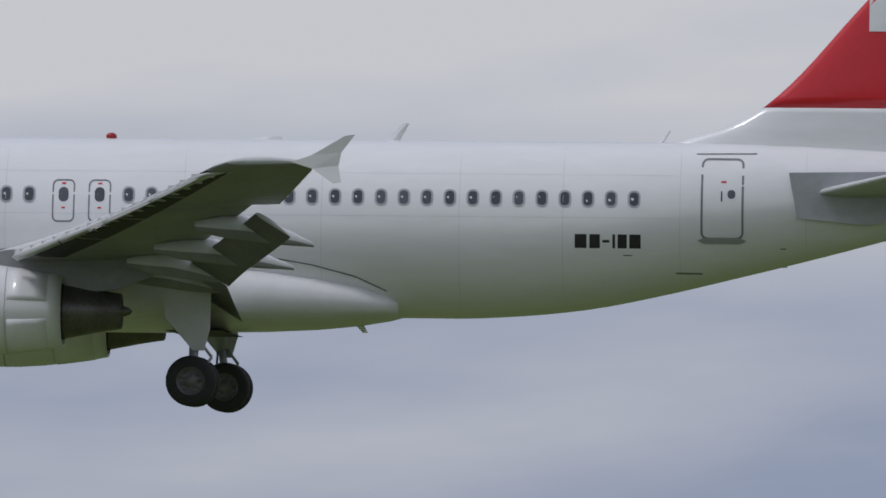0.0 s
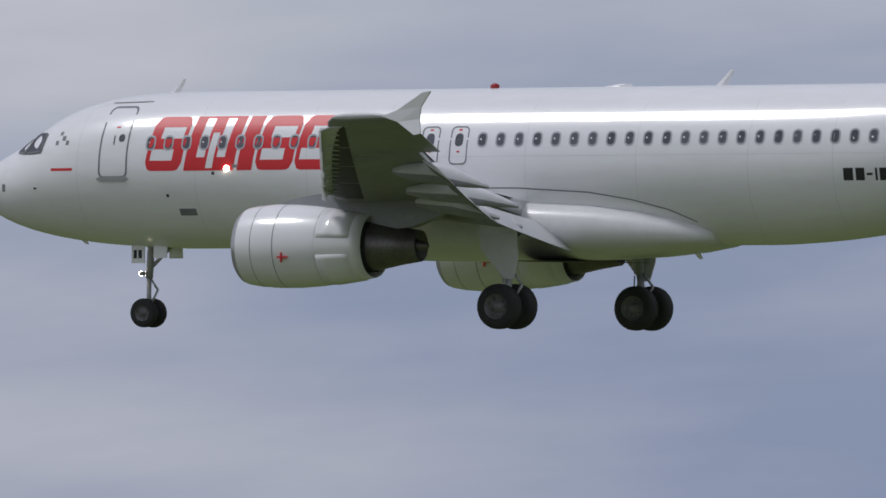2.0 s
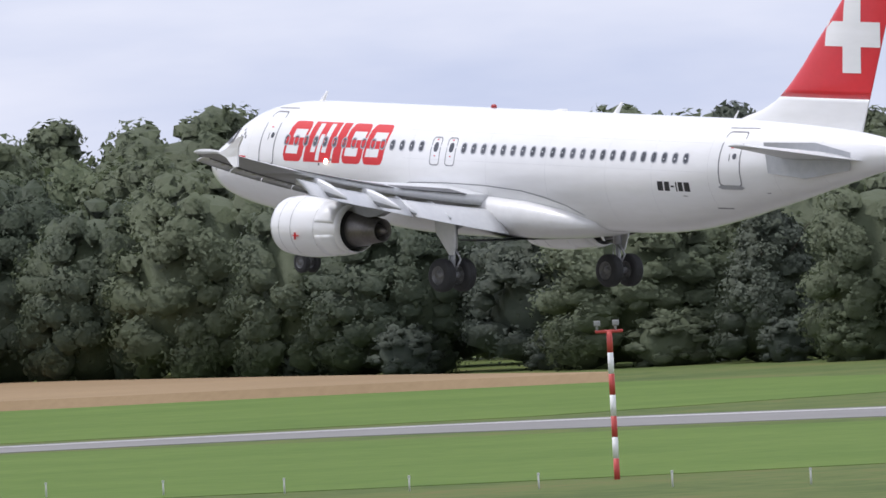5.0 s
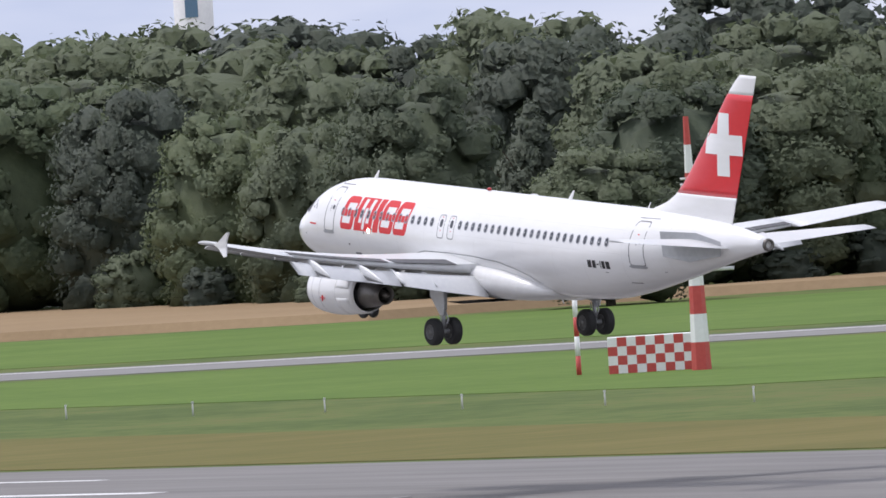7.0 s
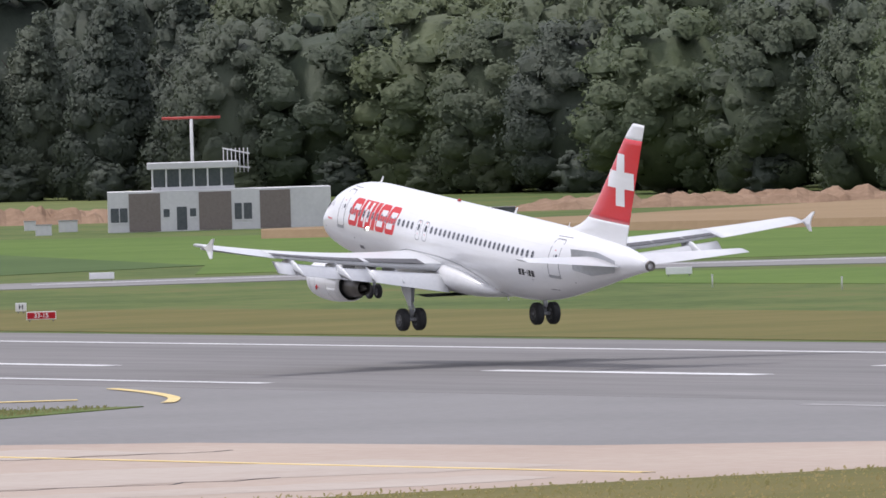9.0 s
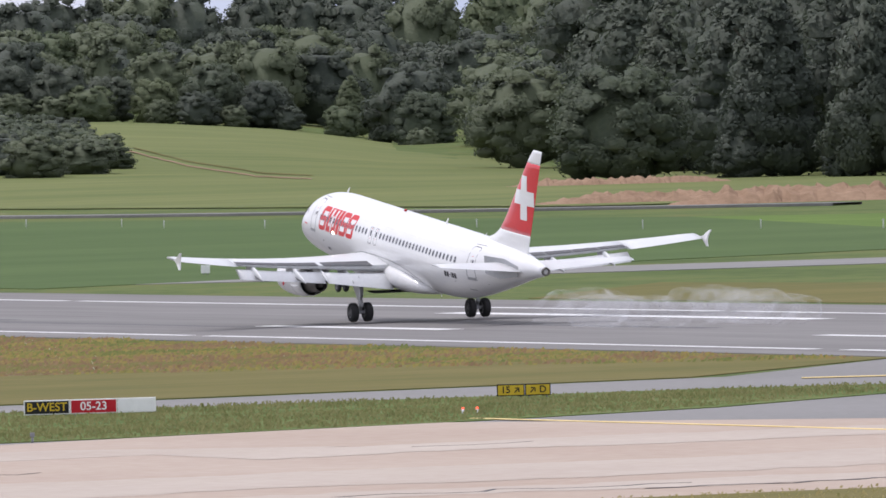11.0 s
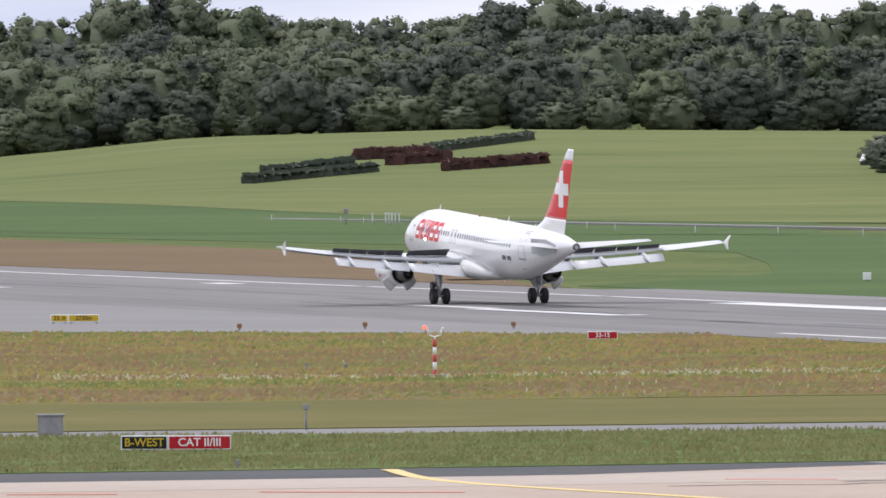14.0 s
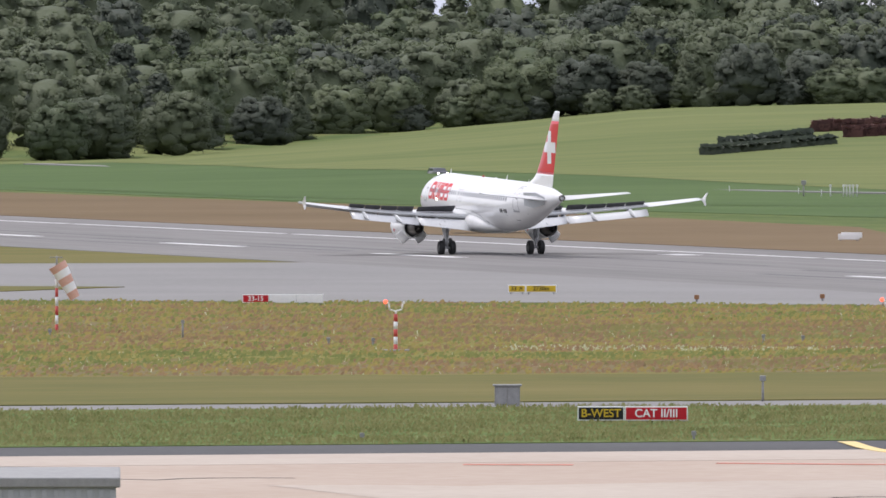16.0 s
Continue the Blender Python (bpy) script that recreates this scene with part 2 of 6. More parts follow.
def strip_on_skin(points, width, out=0.006, closed=True, steps=6):
    """A thin line that follows the cabin along points of (x, z)."""
    bm = bmesh.new()
    pts = []
    loop = points + [points[0]] if closed else points
    for (x0, z0), (x1, z1) in zip(loop, loop[1:]):
        for k in range(steps):
            pts.append((x0 + (x1 - x0) * k / steps, z0 + (z1 - z0) * k / steps))
    if not closed:
        pts.append(loop[-1])
    n = len(pts)
    rows = []
    for i, (x, z) in enumerate(pts):
        a, b = (pts[i - 1], pts[(i + 1) % n]) if closed else (pts[max(i - 1, 0)], pts[min(i + 1, n - 1)])
        d = Vector((b[0] - a[0], b[1] - a[1])).normalized()
        nx, nz = -d.y * width / 2, d.x * width / 2
        rows.append((bm.verts.new(skin(x + nx, z + nz, out)), bm.verts.new(skin(x - nx, z - nz, out))))
    for i in range(n if closed else n - 1):
        a, b = rows[i], rows[(i + 1) % n]
        bm.faces.new((a[0], a[1], b[1], b[0]))
    return bm


def rounded(x0, x1, z0, z1, r, n=4):
    pts = []
    for cx, cz, s in ((x1 - r, z1 - r, 0), (x0 + r, z1 - r, 90), (x0 + r, z0 + r, 180), (x1 - r, z0 + r, 270)):
        for k in range(n + 1):
            a = radians(s + 90 * k / n)
            pts.append((cx + r * math.cos(a), cz + r * math.sin(a)))
    return pts


def patch_on_skin(x0, x1, z0, z1, out, slant=0.0, r=0.0, holes=(), nx=10, nz=10):
    """A plate on the cabin, cut in cells so that it follows the curve; holes leave slots free; slant leans it aft."""
    bm = bmesh.new()
    xs = sorted({x0 + (x1 - x0) * i / nx for i in range(nx + 1)} | {h[k] for h in holes for k in (0, 1)})
    zs = sorted({z0 + (z1 - z0) * i / nz for i in range(nz + 1)} | {h[k] for h in holes for k in (2, 3)})
    seen = {}

    def vert(x, z):
        if (x, z) not in seen:
            ex = max(r - (x - x0), r - (x1 - x), 0) if r else 0
            zz = z
            if r and ex > 0:
                cut = r - math.sqrt(max(0, r * r - min(ex, r) ** 2))
                zz = max(min(z, z1 - cut), z0 + cut)
            seen[(x, z)] = bm.verts.new(skin(x - slant * (zz - z0), zz, out))
        return seen[(x, z)]
    for a, b in zip(xs, xs[1:]):
        for c, d in zip(zs, zs[1:]):
            mx, mz = (a + b) / 2, (c + d) / 2
            if any(h[0] < mx < h[1] and h[2] < mz < h[3] for h in holes):
                continue
            q = [vert(a, c), vert(b, c), vert(b, d), vert(a, d)]
            bm.faces.new(q)
    bmesh.ops.remove_doubles(bm, verts=bm.verts, dist=0.0005)
    return bm


# cabin windows: a metal ring and a pane each
PITCH = 0.533
window_x = [13.6 - PITCH * k for k in range(14, -1, -1)] + [27.64 - PITCH * k for k in range(22, -1, -1)]
for x in window_x:
    ring = part("cabin_window", strip_on_skin(rounded(x - 0.125, x + 0.125, 0.69 - 0.18, 0.69 + 0.18, 0.11), 0.045, 0.008, steps=1), RINGGREY, aircraft)
    part("pane", flat_on_skin(rounded(x - 0.115, x + 0.115, 0.69 - 0.17, 0.69 + 0.17, 0.105), 0.005), PANE, ring)
# two overwing exits
for x in (14.40, 15.24):
    hatch = part("overwing_exit", strip_on_skin(rounded(x - 0.245, x + 0.245, 0.06, 1.03, 0.12), 0.035, 0.008, steps=2), LINE, aircraft)
    part("pane", flat_on_skin(rounded(x - 0.115, x + 0.115, 0.69 - 0.17, 0.69 + 0.17, 0.105), 0.006), PANE, hatch)
    part("mark", patch_on_skin(x - 0.05, x + 0.05, 0.93, 0.97, 0.008, nx=2, nz=1), TITLE, hatch)
    part("mark", patch_on_skin(x - 0.04, x + 0.04, 0.36, 0.40, 0.008, nx=2, nz=1), TITLE, hatch)
# doors with a dark sill
for x0, x1 in ((4.60, 5.44), (29.20, 30.14)):
    door = part("cabin_door", strip_on_skin(rounded(x0, x1, -0.20, 1.66, 0.14), 0.05, 0.008, steps=5), LINE, aircraft, "white cabin door outlined in grey")
    part("sill", patch_on_skin(x0 - 0.08, x1 + 0.08, -0.32, -0.18, 0.03, r=0.06, nx=8, nz=2), RINGGREY, door)
    xc = (x0 + x1) / 2
    part("porthole", flat_on_skin(rounded(xc + 0.12, xc + 0.30, 0.73, 0.93, 0.08), 0.008), PANE, door)
    part("handle", patch_on_skin(xc - 0.03, xc + 0.0, 0.66, 0.90, 0.008, nx=1, nz=2), INK, door)
    part("mark", patch_on_skin(xc - 0.03, xc + 0.09, 1.10, 1.14, 0.008, nx=2, nz=1), TITLE, door)
    part("rain_gutter", strip_on_skin([(x0 - 0.15, 1.78), (x1 + 0.3, 1.80)], 0.03, 0.012, closed=False), LINE, aircraft)
# cockpit panes, port side
for pts in ([(1.62, 0.50), (2.00, 0.46), (2.13, 0.96), (1.93, 0.92)], [(2.06, 0.46), (2.62, 0.50), (2.66, 0.99), (2.19, 1.00)]):
    cut = []
    for (ax, az), (bx, bz) in zip(pts, pts[1:] + pts[:1]):
        cut += [(ax + (bx - ax) * k / 4, az + (bz - az) * k / 4) for k in range(4)]
    pane = part("cockpit_window", flat_on_skin(cut, 0.045), PANE, aircraft, "dark cockpit window pane")
    part("frame", strip_on_skin(cut, 0.035, 0.05, steps=1), LINE, pane)
# the title as five plain leaning red shapes
Z0, Z1, LEAN = -0.05, 1.38, -0.16
for x0, x1, slots in ((5.98, 7.06, "b"), (7.16, 8.64, "v"), (8.74, 9.18, ""), (9.26, 10.36, "b"), (10.42, 11.54, "b")):
    holes = []
    w = x1 - x0
    if slots == "b":
        holes = [(x0 + 0.30, x1 - 0.12, 0.80, 1.10), (x0 + 0.12, x1 - 0.30, 0.22, 0.52)]
    if slots == "v":
        holes = [(x0 + 0.31, x0 + 0.56, 0.30, Z1 - 0.06), (x1 - 0.56, x1 - 0.31, 0.30, Z1 - 0.06), (x0 + w / 2 - 0.10, x0 + w / 2 + 0.10, Z0 + 0.06, 0.95)]
    part("title_shape", patch_on_skin(x0, x1, Z0, Z1, 0.003, slant=LEAN, r=0.22 if slots == "b" else 0.0, holes=holes, nx=14, nz=14), TITLE, aircraft)
# registration as plain black bars
for x0, x1, z0, z1 in ((26.28, 26.55, -0.45, -0.13), (26.62, 26.86, -0.45, -0.13), (26.92, 27.08, -0.32, -0.26), (27.15, 27.21, -0.45, -0.13), (27.27, 27.48, -0.45, -0.13), (27.54, 27.80, -0.45, -0.13)):
    part("registration_bar", patch_on_skin(x0, x1, z0, z1, 0.004, nx=2, nz=2), INK, aircraft)
for x0, x1, z0, z1, m in ((3.30, 3.42, 0.78, 0.90, LINE), (3.10, 3.20, 0.66, 0.78, LINE), (3.45, 3.55, 0.66, 0.78, LINE), (3.18, 3.28, 0.92, 1.02, LINE), (3.05, 3.75, -0.02, 0.05, TITLE), (1.3, 1.42, -0.55, -0.35, LINE), (0.75, 0.85, -0.45, -0.38, LINE), (2.45, 2.55, -0.50, -0.45, INK),
                          (8.0, 8.08, -0.16, -0.08, INK), (8.6, 8.75, 0.02, 0.1, LINE), (6.9, 7.4, -1.22, -1.04, LINE), (6.6, 6.68, -0.74, -0.66, INK), (27.4, 27.6, -0.62, -0.60, INK), (31.0, 31.14, -0.42, -0.40, INK), (28.6, 29.2, -1.02, -0.98, LINE)):
    part("service_mark", patch_on_skin(x0, x1, z0, z1, 0.004, nx=2, nz=2), m, aircraft)
bm = bmesh.new()
bmesh.ops.create_icosphere(bm, subdivisions=2, radius=0.085, matrix=Matrix.Translation(skin(8.45, 0.0, 0.0)))
part("inspection_lamp", bm, LAMP, aircraft, "glowing warm white lamp")
# panel seams round the cabin
SEAM = material("skin_seam", (0.50, 0.50, 0.50), (0.60, 0.60, 0.60), rough=0.4)
for x in (3.9, 7.5, 10.8, 13.05, 17.2, 20.4, 23.6, 26.0, 28.7, 31.6, 33.6):
    t0, b0 = pick(TOP, x), pick(BOTTOM, x)
    part("skin_seam", strip_on_skin([(x, b0 + 0.12), (x, (t0 + b0) / 2), (x, t0 - 0.05)], 0.008, 0.002, closed=False, steps=14), SEAM, aircraft)
for z in (1.25, 0.25):
    part("skin_seam", strip_on_skin([(12.7, z), (28.6, z)], 0.006, 0.002, closed=False, steps=30), SEAM, aircraft)
# aerials and beacon
for x, z, h, l, s in ((5.8, 1.99, 0.42, 0.34, 1), (21.9, 2.05, 0.42, 0.34, 1), (28.15, 2.04, 0.30, 0.14, 1), (21.0, -2.0, -0.42, 0.3, 1), (30.9, -0.66, -0.16, 0.35, 1), (3.1, -1.8, -0.14, 0.2, 1), (18.9, 2.06, 0.08, 0.9, 1)):
    bm = bmesh.new()
    loft(bm, [[Vector((x - l / 2, 0, z)), Vector((x, -0.04, z)), Vector((x + l / 2, 0, z)), Vector((x, 0.04, z))], [Vector((x + 0.62 * abs(h), 0, z + h)), Vector((x + 0.62 * abs(h) + l * 0.2, -0.012, z + h)), Vector((x + 0.62 * abs(h) + l * 0.4, 0, z + h)), Vector((x + 0.62 * abs(h) + l * 0.2, 0.012, z + h))]])
    part("aerial", bm, WHITE, aircraft, smooth=False)
bm = bmesh.new()
bmesh.ops.create_uvsphere(bm, u_segments=12, v_segments=8, radius=0.10, matrix=Matrix.Translation((15.33, 0, 2.11)) @ Matrix.Diagonal((1.3, 1, 0.9, 1)))
part("beacon", bm, BEACON, aircraft, "red anti-collision beacon")

# wing-to-body fairing
bm = bmesh.new()
rings = []
for x, w, t, b in ((10.2, 0.9, -1.60, -2.10), (10.7, 1.6, -1.15, -2.22), (11.5, 2.05, -0.85, -2.32), (13, 2.2, -0.72, -2.42), (15, 2.22, -0.68, -2.46), (17, 2.2, -0.70, -2.46), (19, 2.14, -0.82, -2.42), (20.2, 2.0, -1.0, -2.36), (21.2, 1.78, -1.22, -2.26), (21.9, 1.45, -1.48, -2.14), (22.15, 1.2, -1.62, -2.07)):
    c, hh = (t + b) / 2, (t - b) / 2
    rings.append([Vector((x, w * math.copysign(abs(math.sin(a)) ** 0.75, math.sin(a)), c + hh * math.copysign(abs(math.cos(a)) ** 0.8, math.cos(a)))) for a in [2 * math.pi * i / 40 for i in range(40)]])
loft(bm, rings)
part("belly_fairing", bm, BELLY, aircraft, "white wing-root fairing")
bm = bmesh.new()
edge = [(11.0, -0.98), (13, -0.60), (15, -0.56), (17, -0.58), (19, -0.70), (20.2, -0.90), (21.2, -1.16), (21.9, -1.48)]
part("fairing_seam", strip_on_skin(edge, 0.03, 0.012, closed=False), LINE, aircraft)


# wings
def foil(xle, y, z, chord, thick, end=1.0, droop=0.0):
    """An aerofoil section cut off at a share of its chord."""
    up, lo = [], []
    for k in range(11):
        s = end * (1 - math.cos(math.pi * k / 10)) / 2
        h = 5 * thick * chord * (0.2969 * math.sqrt(s) - 0.126 * s - 0.3516 * s * s + 0.2843 * s ** 3 - 0.1015 * s ** 4)
        up.append(Vector((xle + s * chord, y, z + h + 0.02 * chord * math.sin(math.pi * s) - droop * s)))
        lo.append(Vector((xle + s * chord, y, z - h * 0.75 + 0.02 * chord * math.sin(math.pi * s) - droop * s)))
    return up + lo[:0:-1]


def wing_line(y):
    """Leading edge, full chord, height and thickness of the wing at a distance from the axis."""
    y = abs(y)
    xle = 11.55 + (y - 1.9) * 0.515
    te = 18.55 if y < 6.4 else 18.55 + (y - 6.4) * 0.275
    z = -1.22 + (y - 1.9) * 0.087 + 0.0037 * (y - 1.9) ** 2
    return xle, te - xle, z, 0.15 - 0.0032 * y


def turned(points, pivot, angle):
    """Swings section points nose-over about a spanwise line: positive lowers the trailing edge."""
    c, s = math.cos(radians(angle)), math.sin(radians(angle))
    return [Vector((pivot[0] + (p.x - pivot[0]) * c + (p.z - pivot[1]) * s, p.y, pivot[1] - (p.x - pivot[0]) * s + (p.z - pivot[1]) * c)) for p in points]


MOVING = []
for side in (-1, 1):
    root = Vector((14.5, side * 1.9, -1.22))
    bm = bmesh.new()
    rings = []
    for y in (1.2, 1.9, 3, 4.2, 5.4, 6.4, 8, 9.6, 11.2, 12.7):
        xle, c, z, th = wing_line(y)
        rings.append(foil(xle, side * y, z, c, th, 0.80))
    loft(bm, rings)
    rings = []
    for y in (12.72, 13.6, 14.6, 15.6, 16.5, 16.95):
        xle, c, z, th = wing_line(y)
        rings.append(foil(xle + (0.12 if y > 16.7 else 0), side * y, z, c * (0.93 if y > 16.7 else 1), th, 0.995))
    loft(bm, rings)
    # the underside's shade is painted by its second grey
    wing = part("wing", bm, WINGGREY, aircraft, "grey wing with flaps lowered", origin=root, mats=(SHADEGREY,))
    # flaps
    for ya, yb, share in ((2.05, 6.30, 0.215), (6.45, 12.68, 0.225)):
        bm = bmesh.new()
        rings = []
        for k in range(7):
            y = ya + (yb - ya) * k / 6
            xle, c, z, th = wing_line(y)
            fc = max(c * share, 0.95)
            xf, zf = xle + c * 0.83, z - 0.20
            rings.append(turned(foil(xf, side * y, zf, fc, 0.13), (xf, zf), 34))
        loft(bm, rings)
        # lower faces carry painted shade
        part("flap", bm, WINGGREY, wing, "pale grey lowered flap", mats=(FLAPSHADE,))
    # slats
    for ya, yb in ((2.9, 5.0), (6.5, 8.9), (9.0, 11.3), (11.4, 13.7), (13.8, 16.2)):
        bm = bmesh.new()
        rings = []
        for k in range(5):
            y = ya + (yb - ya) * k / 4
            xle, c, z, th = wing_line(y)
            top = foil(xle, side * y, z, c, th)
            crest = top[:5]
            low = top[:-2:-1]
            inner = [p + Vector((0.06, 0, -0.035)) for p in crest[::-1]]
            ring = [low[0] + Vector((0.02, 0, 0))] + crest + inner
            rings.append([p + Vector((-0.26, 0, -0.17)) for p in ring])
        loft(bm, rings)
        part("slat", bm, WINGGREY, wing, "extended leading-edge slat")
        # dark strip laid on the lower skin stands in for the slat gap's shade
        bm = bmesh.new()
        rings = []
        for k in range(5):
            y = ya + (yb - ya) * k / 4
            xle, c, z, th = wing_line(y)
            sec = foil(xle, side * y, z, c, th)
            low = [sec[0], sec[-1], sec[-2], sec[-3]]
            rings.append([p + Vector((-0.006, 0, -0.006)) for p in low])
        loft(bm, rings, caps=False, closed=False)
        part("slat_bay", bm, DARK, wing, "dark strip painted as the shaded gap behind the slat")
        for k in range(4):
            y = ya + (yb - ya) * (k + 0.5) / 4
            xle, c, z, th = wing_line(y)
            bm = bmesh.new()
            box(bm, xle - 0.2, xle + 0.3, side * y - 0.04, side * y + 0.04, z - 0.10, z - 0.02)
            part("slat_track", bm, WINGGREY, wing, "pale slat guide rail", smooth=False)
    # spoilers, hinged at their leading edge
    for ya, yb in ((2.9, 6.2), (6.55, 8.05), (8.1, 9.6), (9.65, 11.1), (11.15, 12.6)):
        bm = bmesh.new()
        rings = []
        for y in (ya, yb):
            xle, c, z, th = wing_line(y)
            s0, s1 = 0.66, 0.81
            f0 = foil(xle, side * y, z, c, th)
            zt0 = z + 0.02 * c * math.sin(math.pi * s0) + 5 * th * c * (0.2969 * math.sqrt(s0) - 0.126 * s0 - 0.3516 * s0 ** 2 + 0.2843 * s0 ** 3 - 0.1015 * s0 ** 4)
            zt1 = z + 0.02 * c * math.sin(math.pi * s1) + 5 * th * c * (0.2969 * math.sqrt(s1) - 0.126 * s1 - 0.3516 * s1 ** 2 + 0.2843 * s1 ** 3 - 0.1015 * s1 ** 4)
            rings.append([Vector((xle + c * s0, side * y, zt0 + 0.012)), Vector((xle + c * s1, side * y, zt1 + 0.022)), Vector((xle + c * s1, side * y, zt1 + 0.004)), Vector((xle + c * s0, side * y, zt0 + 0.002))])
        loft(bm, rings)
        a, b = rings[0][0], rings[1][0]
        hinge = (a + b) / 2
        bm.normal_update()
        bm.faces.ensure_lookup_table()
        sp = part("spoiler", bm, SPOIL, wing, "dark grey upper-wing spoiler panel", origin=hinge, smooth=False)
        MOVING.append(("spoiler", sp, Vector(sp.location), (b - a).normalized() * (1 if (b - a).y > 0 else -1), ya))
    # flap track fairings
    for y, long in ((4.6, 2.6), (8.4, 3.2), (11.4, 2.7), (6.35, 2.4)):
        xle, c, z, th = wing_line(y)
        bm = bmesh.new()
        rings = []
        for k in range(12):
            s = k / 11
            r = 0.24 * math.sin(math.pi * min(0.97, max(0.03, s)) ** 0.8) ** 0.7
            x = xle + c * 0.52 + long * s
            zz = z - 0.24 - 0.10 * s - 0.62 * max(0, s - 0.40) ** 1.3
            rings.append([Vector((x, side * y + 0.62 * r * math.sin(q), zz + 1.15 * r * math.cos(q))) for q in [2 * math.pi * i / 14 for i in range(14)]])
        loft(bm, rings)
        # fairing bottoms get the same painted shade as the wing
        part("flap_fairing", bm, WINGGREY, wing, "grey canoe-shaped flap track fairing", mats=(SHADEGREY,))
    # wing tip fence
    bm = bmesh.new()
    xt, ct, zt, _ = wing_line(16.95)
    y0 = side * 16.98
    prof = [(xt + 1.55, zt + 0.02), (xt + 2.0, zt + 0.17), (xt + 2.74, zt + 0.60), (xt + 2.96, zt + 0.63), (xt + 2.66, zt + 0.24), (xt + 2.60, zt - 0.06), (xt + 2.66, zt - 0.42), (xt + 2.48, zt - 0.45), (xt + 2.0, zt - 0.12)]
    loft(bm, [[Vector((x, y0 + side * (0.02 + 0.14 * abs(z - zt)) - 0.035, z)) for x, z in prof], [Vector((x, y0 + side * (0.02 + 0.14 * abs(z - zt)) + 0.035, z)) for x, z in prof]])
    part("wing_tip_fence", bm, WHITE, wing, "white arrow-shaped wing tip fence", smooth=False)
    MOVING.append(("wing", wing, Vector(wing.location), side, 0))

    # engine
    ey, ez = side * 5.75, -2.11
    hub = Vector((11.08, ey, ez))
    bm = bmesh.new()
    lathe(bm, [(0.55, 0.84), (0.2, 0.83), (0.05, 0.86), (0.0, 0.92), (0.05, 0.97), (0.16, 1.01)], hub, n=48, squash=0.97)
    eng = part("engine", bm, METAL, aircraft, "white podded turbofan engine with bare metal lip", origin=hub)
    bm = bmesh.new()
    lathe(bm, [(0.16, 1.012), (0.45, 1.06), (1.0, 1.10), (1.6, 1.10), (2.2, 1.06), (2.45, 1.03)], hub, n=48, squash=0.97)
    part("fan_cowl", bm, WHITE, eng)
    for s0, s1, r0 in ((1.28, 1.30, 1.106), (0.62, 0.635, 1.078)):
        bm = bmesh.new()
        lathe(bm, [(s0, r0), (s1, r0)], hub, n=48, squash=0.97)
        part("cowl_seam", bm, LINE, eng)
    sleeve_bm = bmesh.new()
    lathe(sleeve_bm, [(2.46, 1.03), (2.9, 0.975), (3.4, 0.90), (3.72, 0.84), (3.70, 0.815), (3.2, 0.85), (2.5, 0.9)], hub, n=48, squash=0.97)
    part("fan_nozzle", sleeve_bm, WHITE, eng)
    bm = bmesh.new()
    lathe(bm, [(0.56, 0.84), (0.9, 0.86), (0.92, 0.2), (0.6, 0.12), (0.45, 0.02)], hub, n=32)
    part("fan", bm, DARK, eng, "dark fan behind the inlet")
    bm = bmesh.new()
    lathe(bm, [(2.5, 0.9), (2.9, 0.74), (3.3, 0.70), (3.75, 0.66)], hub, n=40)
    part("fan_duct", bm, DARK, eng)
    bm = bmesh.new()
    lathe(bm, [(3.2, 0.70), (3.8, 0.63), (4.5, 0.49), (5.05, 0.405), (5.06, 0.375), (4.5, 0.40), (4.4, 0.0)], hub, n=40)
    part("core_nozzle", bm, NOZZLE, eng, "dark burnt-metal exhaust nozzle")
    bm = bmesh.new()
    lathe(bm, [(4.4, 0.27), (4.9, 0.2), (5.25, 0.07), (5.3, 0.0)], hub, n=20)
    part("exhaust_plug", bm, NOZZLE, eng)
    # thrust reverser doors, hinged at the cowl's rear edge
    for q in (45, 135, 225, 315):
        bm = bmesh.new()
        rings = []
        for s, r in ((2.50, 1.034), (2.8, 0.998), (3.1, 0.956), (3.4, 0.91)):
            rings.append([hub + Vector((s, r * math.cos(radians(q + d)), 0.99 * r * math.sin(radians(q + d)))) for d in range(-32, 33, 8)] + [hub + Vector((s, (r - 0.05) * math.cos(radians(q + d)), 0.99 * (r - 0.05) * math.sin(radians(q + d)))) for d in range(32, -33, -8)])
        loft(bm, rings)
        hg = hub + Vector((3.15, 0.93 * math.cos(radians(q)), 0.93 * math.sin(radians(q))))
        dr = part("reverser_door", bm, WHITE, eng, "white thrust reverser door", origin=hg)
        MOVING.append(("reverser", dr, Vector(dr.location), Vector((0, -math.sin(radians(q)), math.cos(radians(q)))), q))
    part("stencil", *[(lambda b: (box(b, hub.x + 1.45, hub.x + 1.75, ey - 1.13, ey - 1.08, ez - 0.30, ez - 0.26), box(b, hub.x + 1.55, hub.x + 1.58, ey - 1.13, ey - 1.07, ez - 0.42, ez - 0.16), b)[-1])(bmesh.new())], TITLE, eng, smooth=False)
    # pylon
    bm = bmesh.new()
    rings = []
    for x, lo_, hi_, w in ((11.9, -1.12, -1.04, 0.10), (12.6, -1.15, -0.86, 0.22), (13.6, -1.25, -0.72, 0.26), (14.8, -1.75, -0.74, 0.26), (16.0, -1.62, -0.85, 0.2), (17.3, -1.12, -0.95, 0.08)):
        rings.append([Vector((x, ey - w, lo_)), Vector((x, ey + w, lo_)), Vector((x, ey + w * 0.8, hi_)), Vector((x, ey - w * 0.8, hi_))])
    loft(bm, rings)
    part("pylon", bm, SHADEGREY, aircraft, "grey engine pylon", smooth=False)

    # tailplane
    bm = bmesh.new()
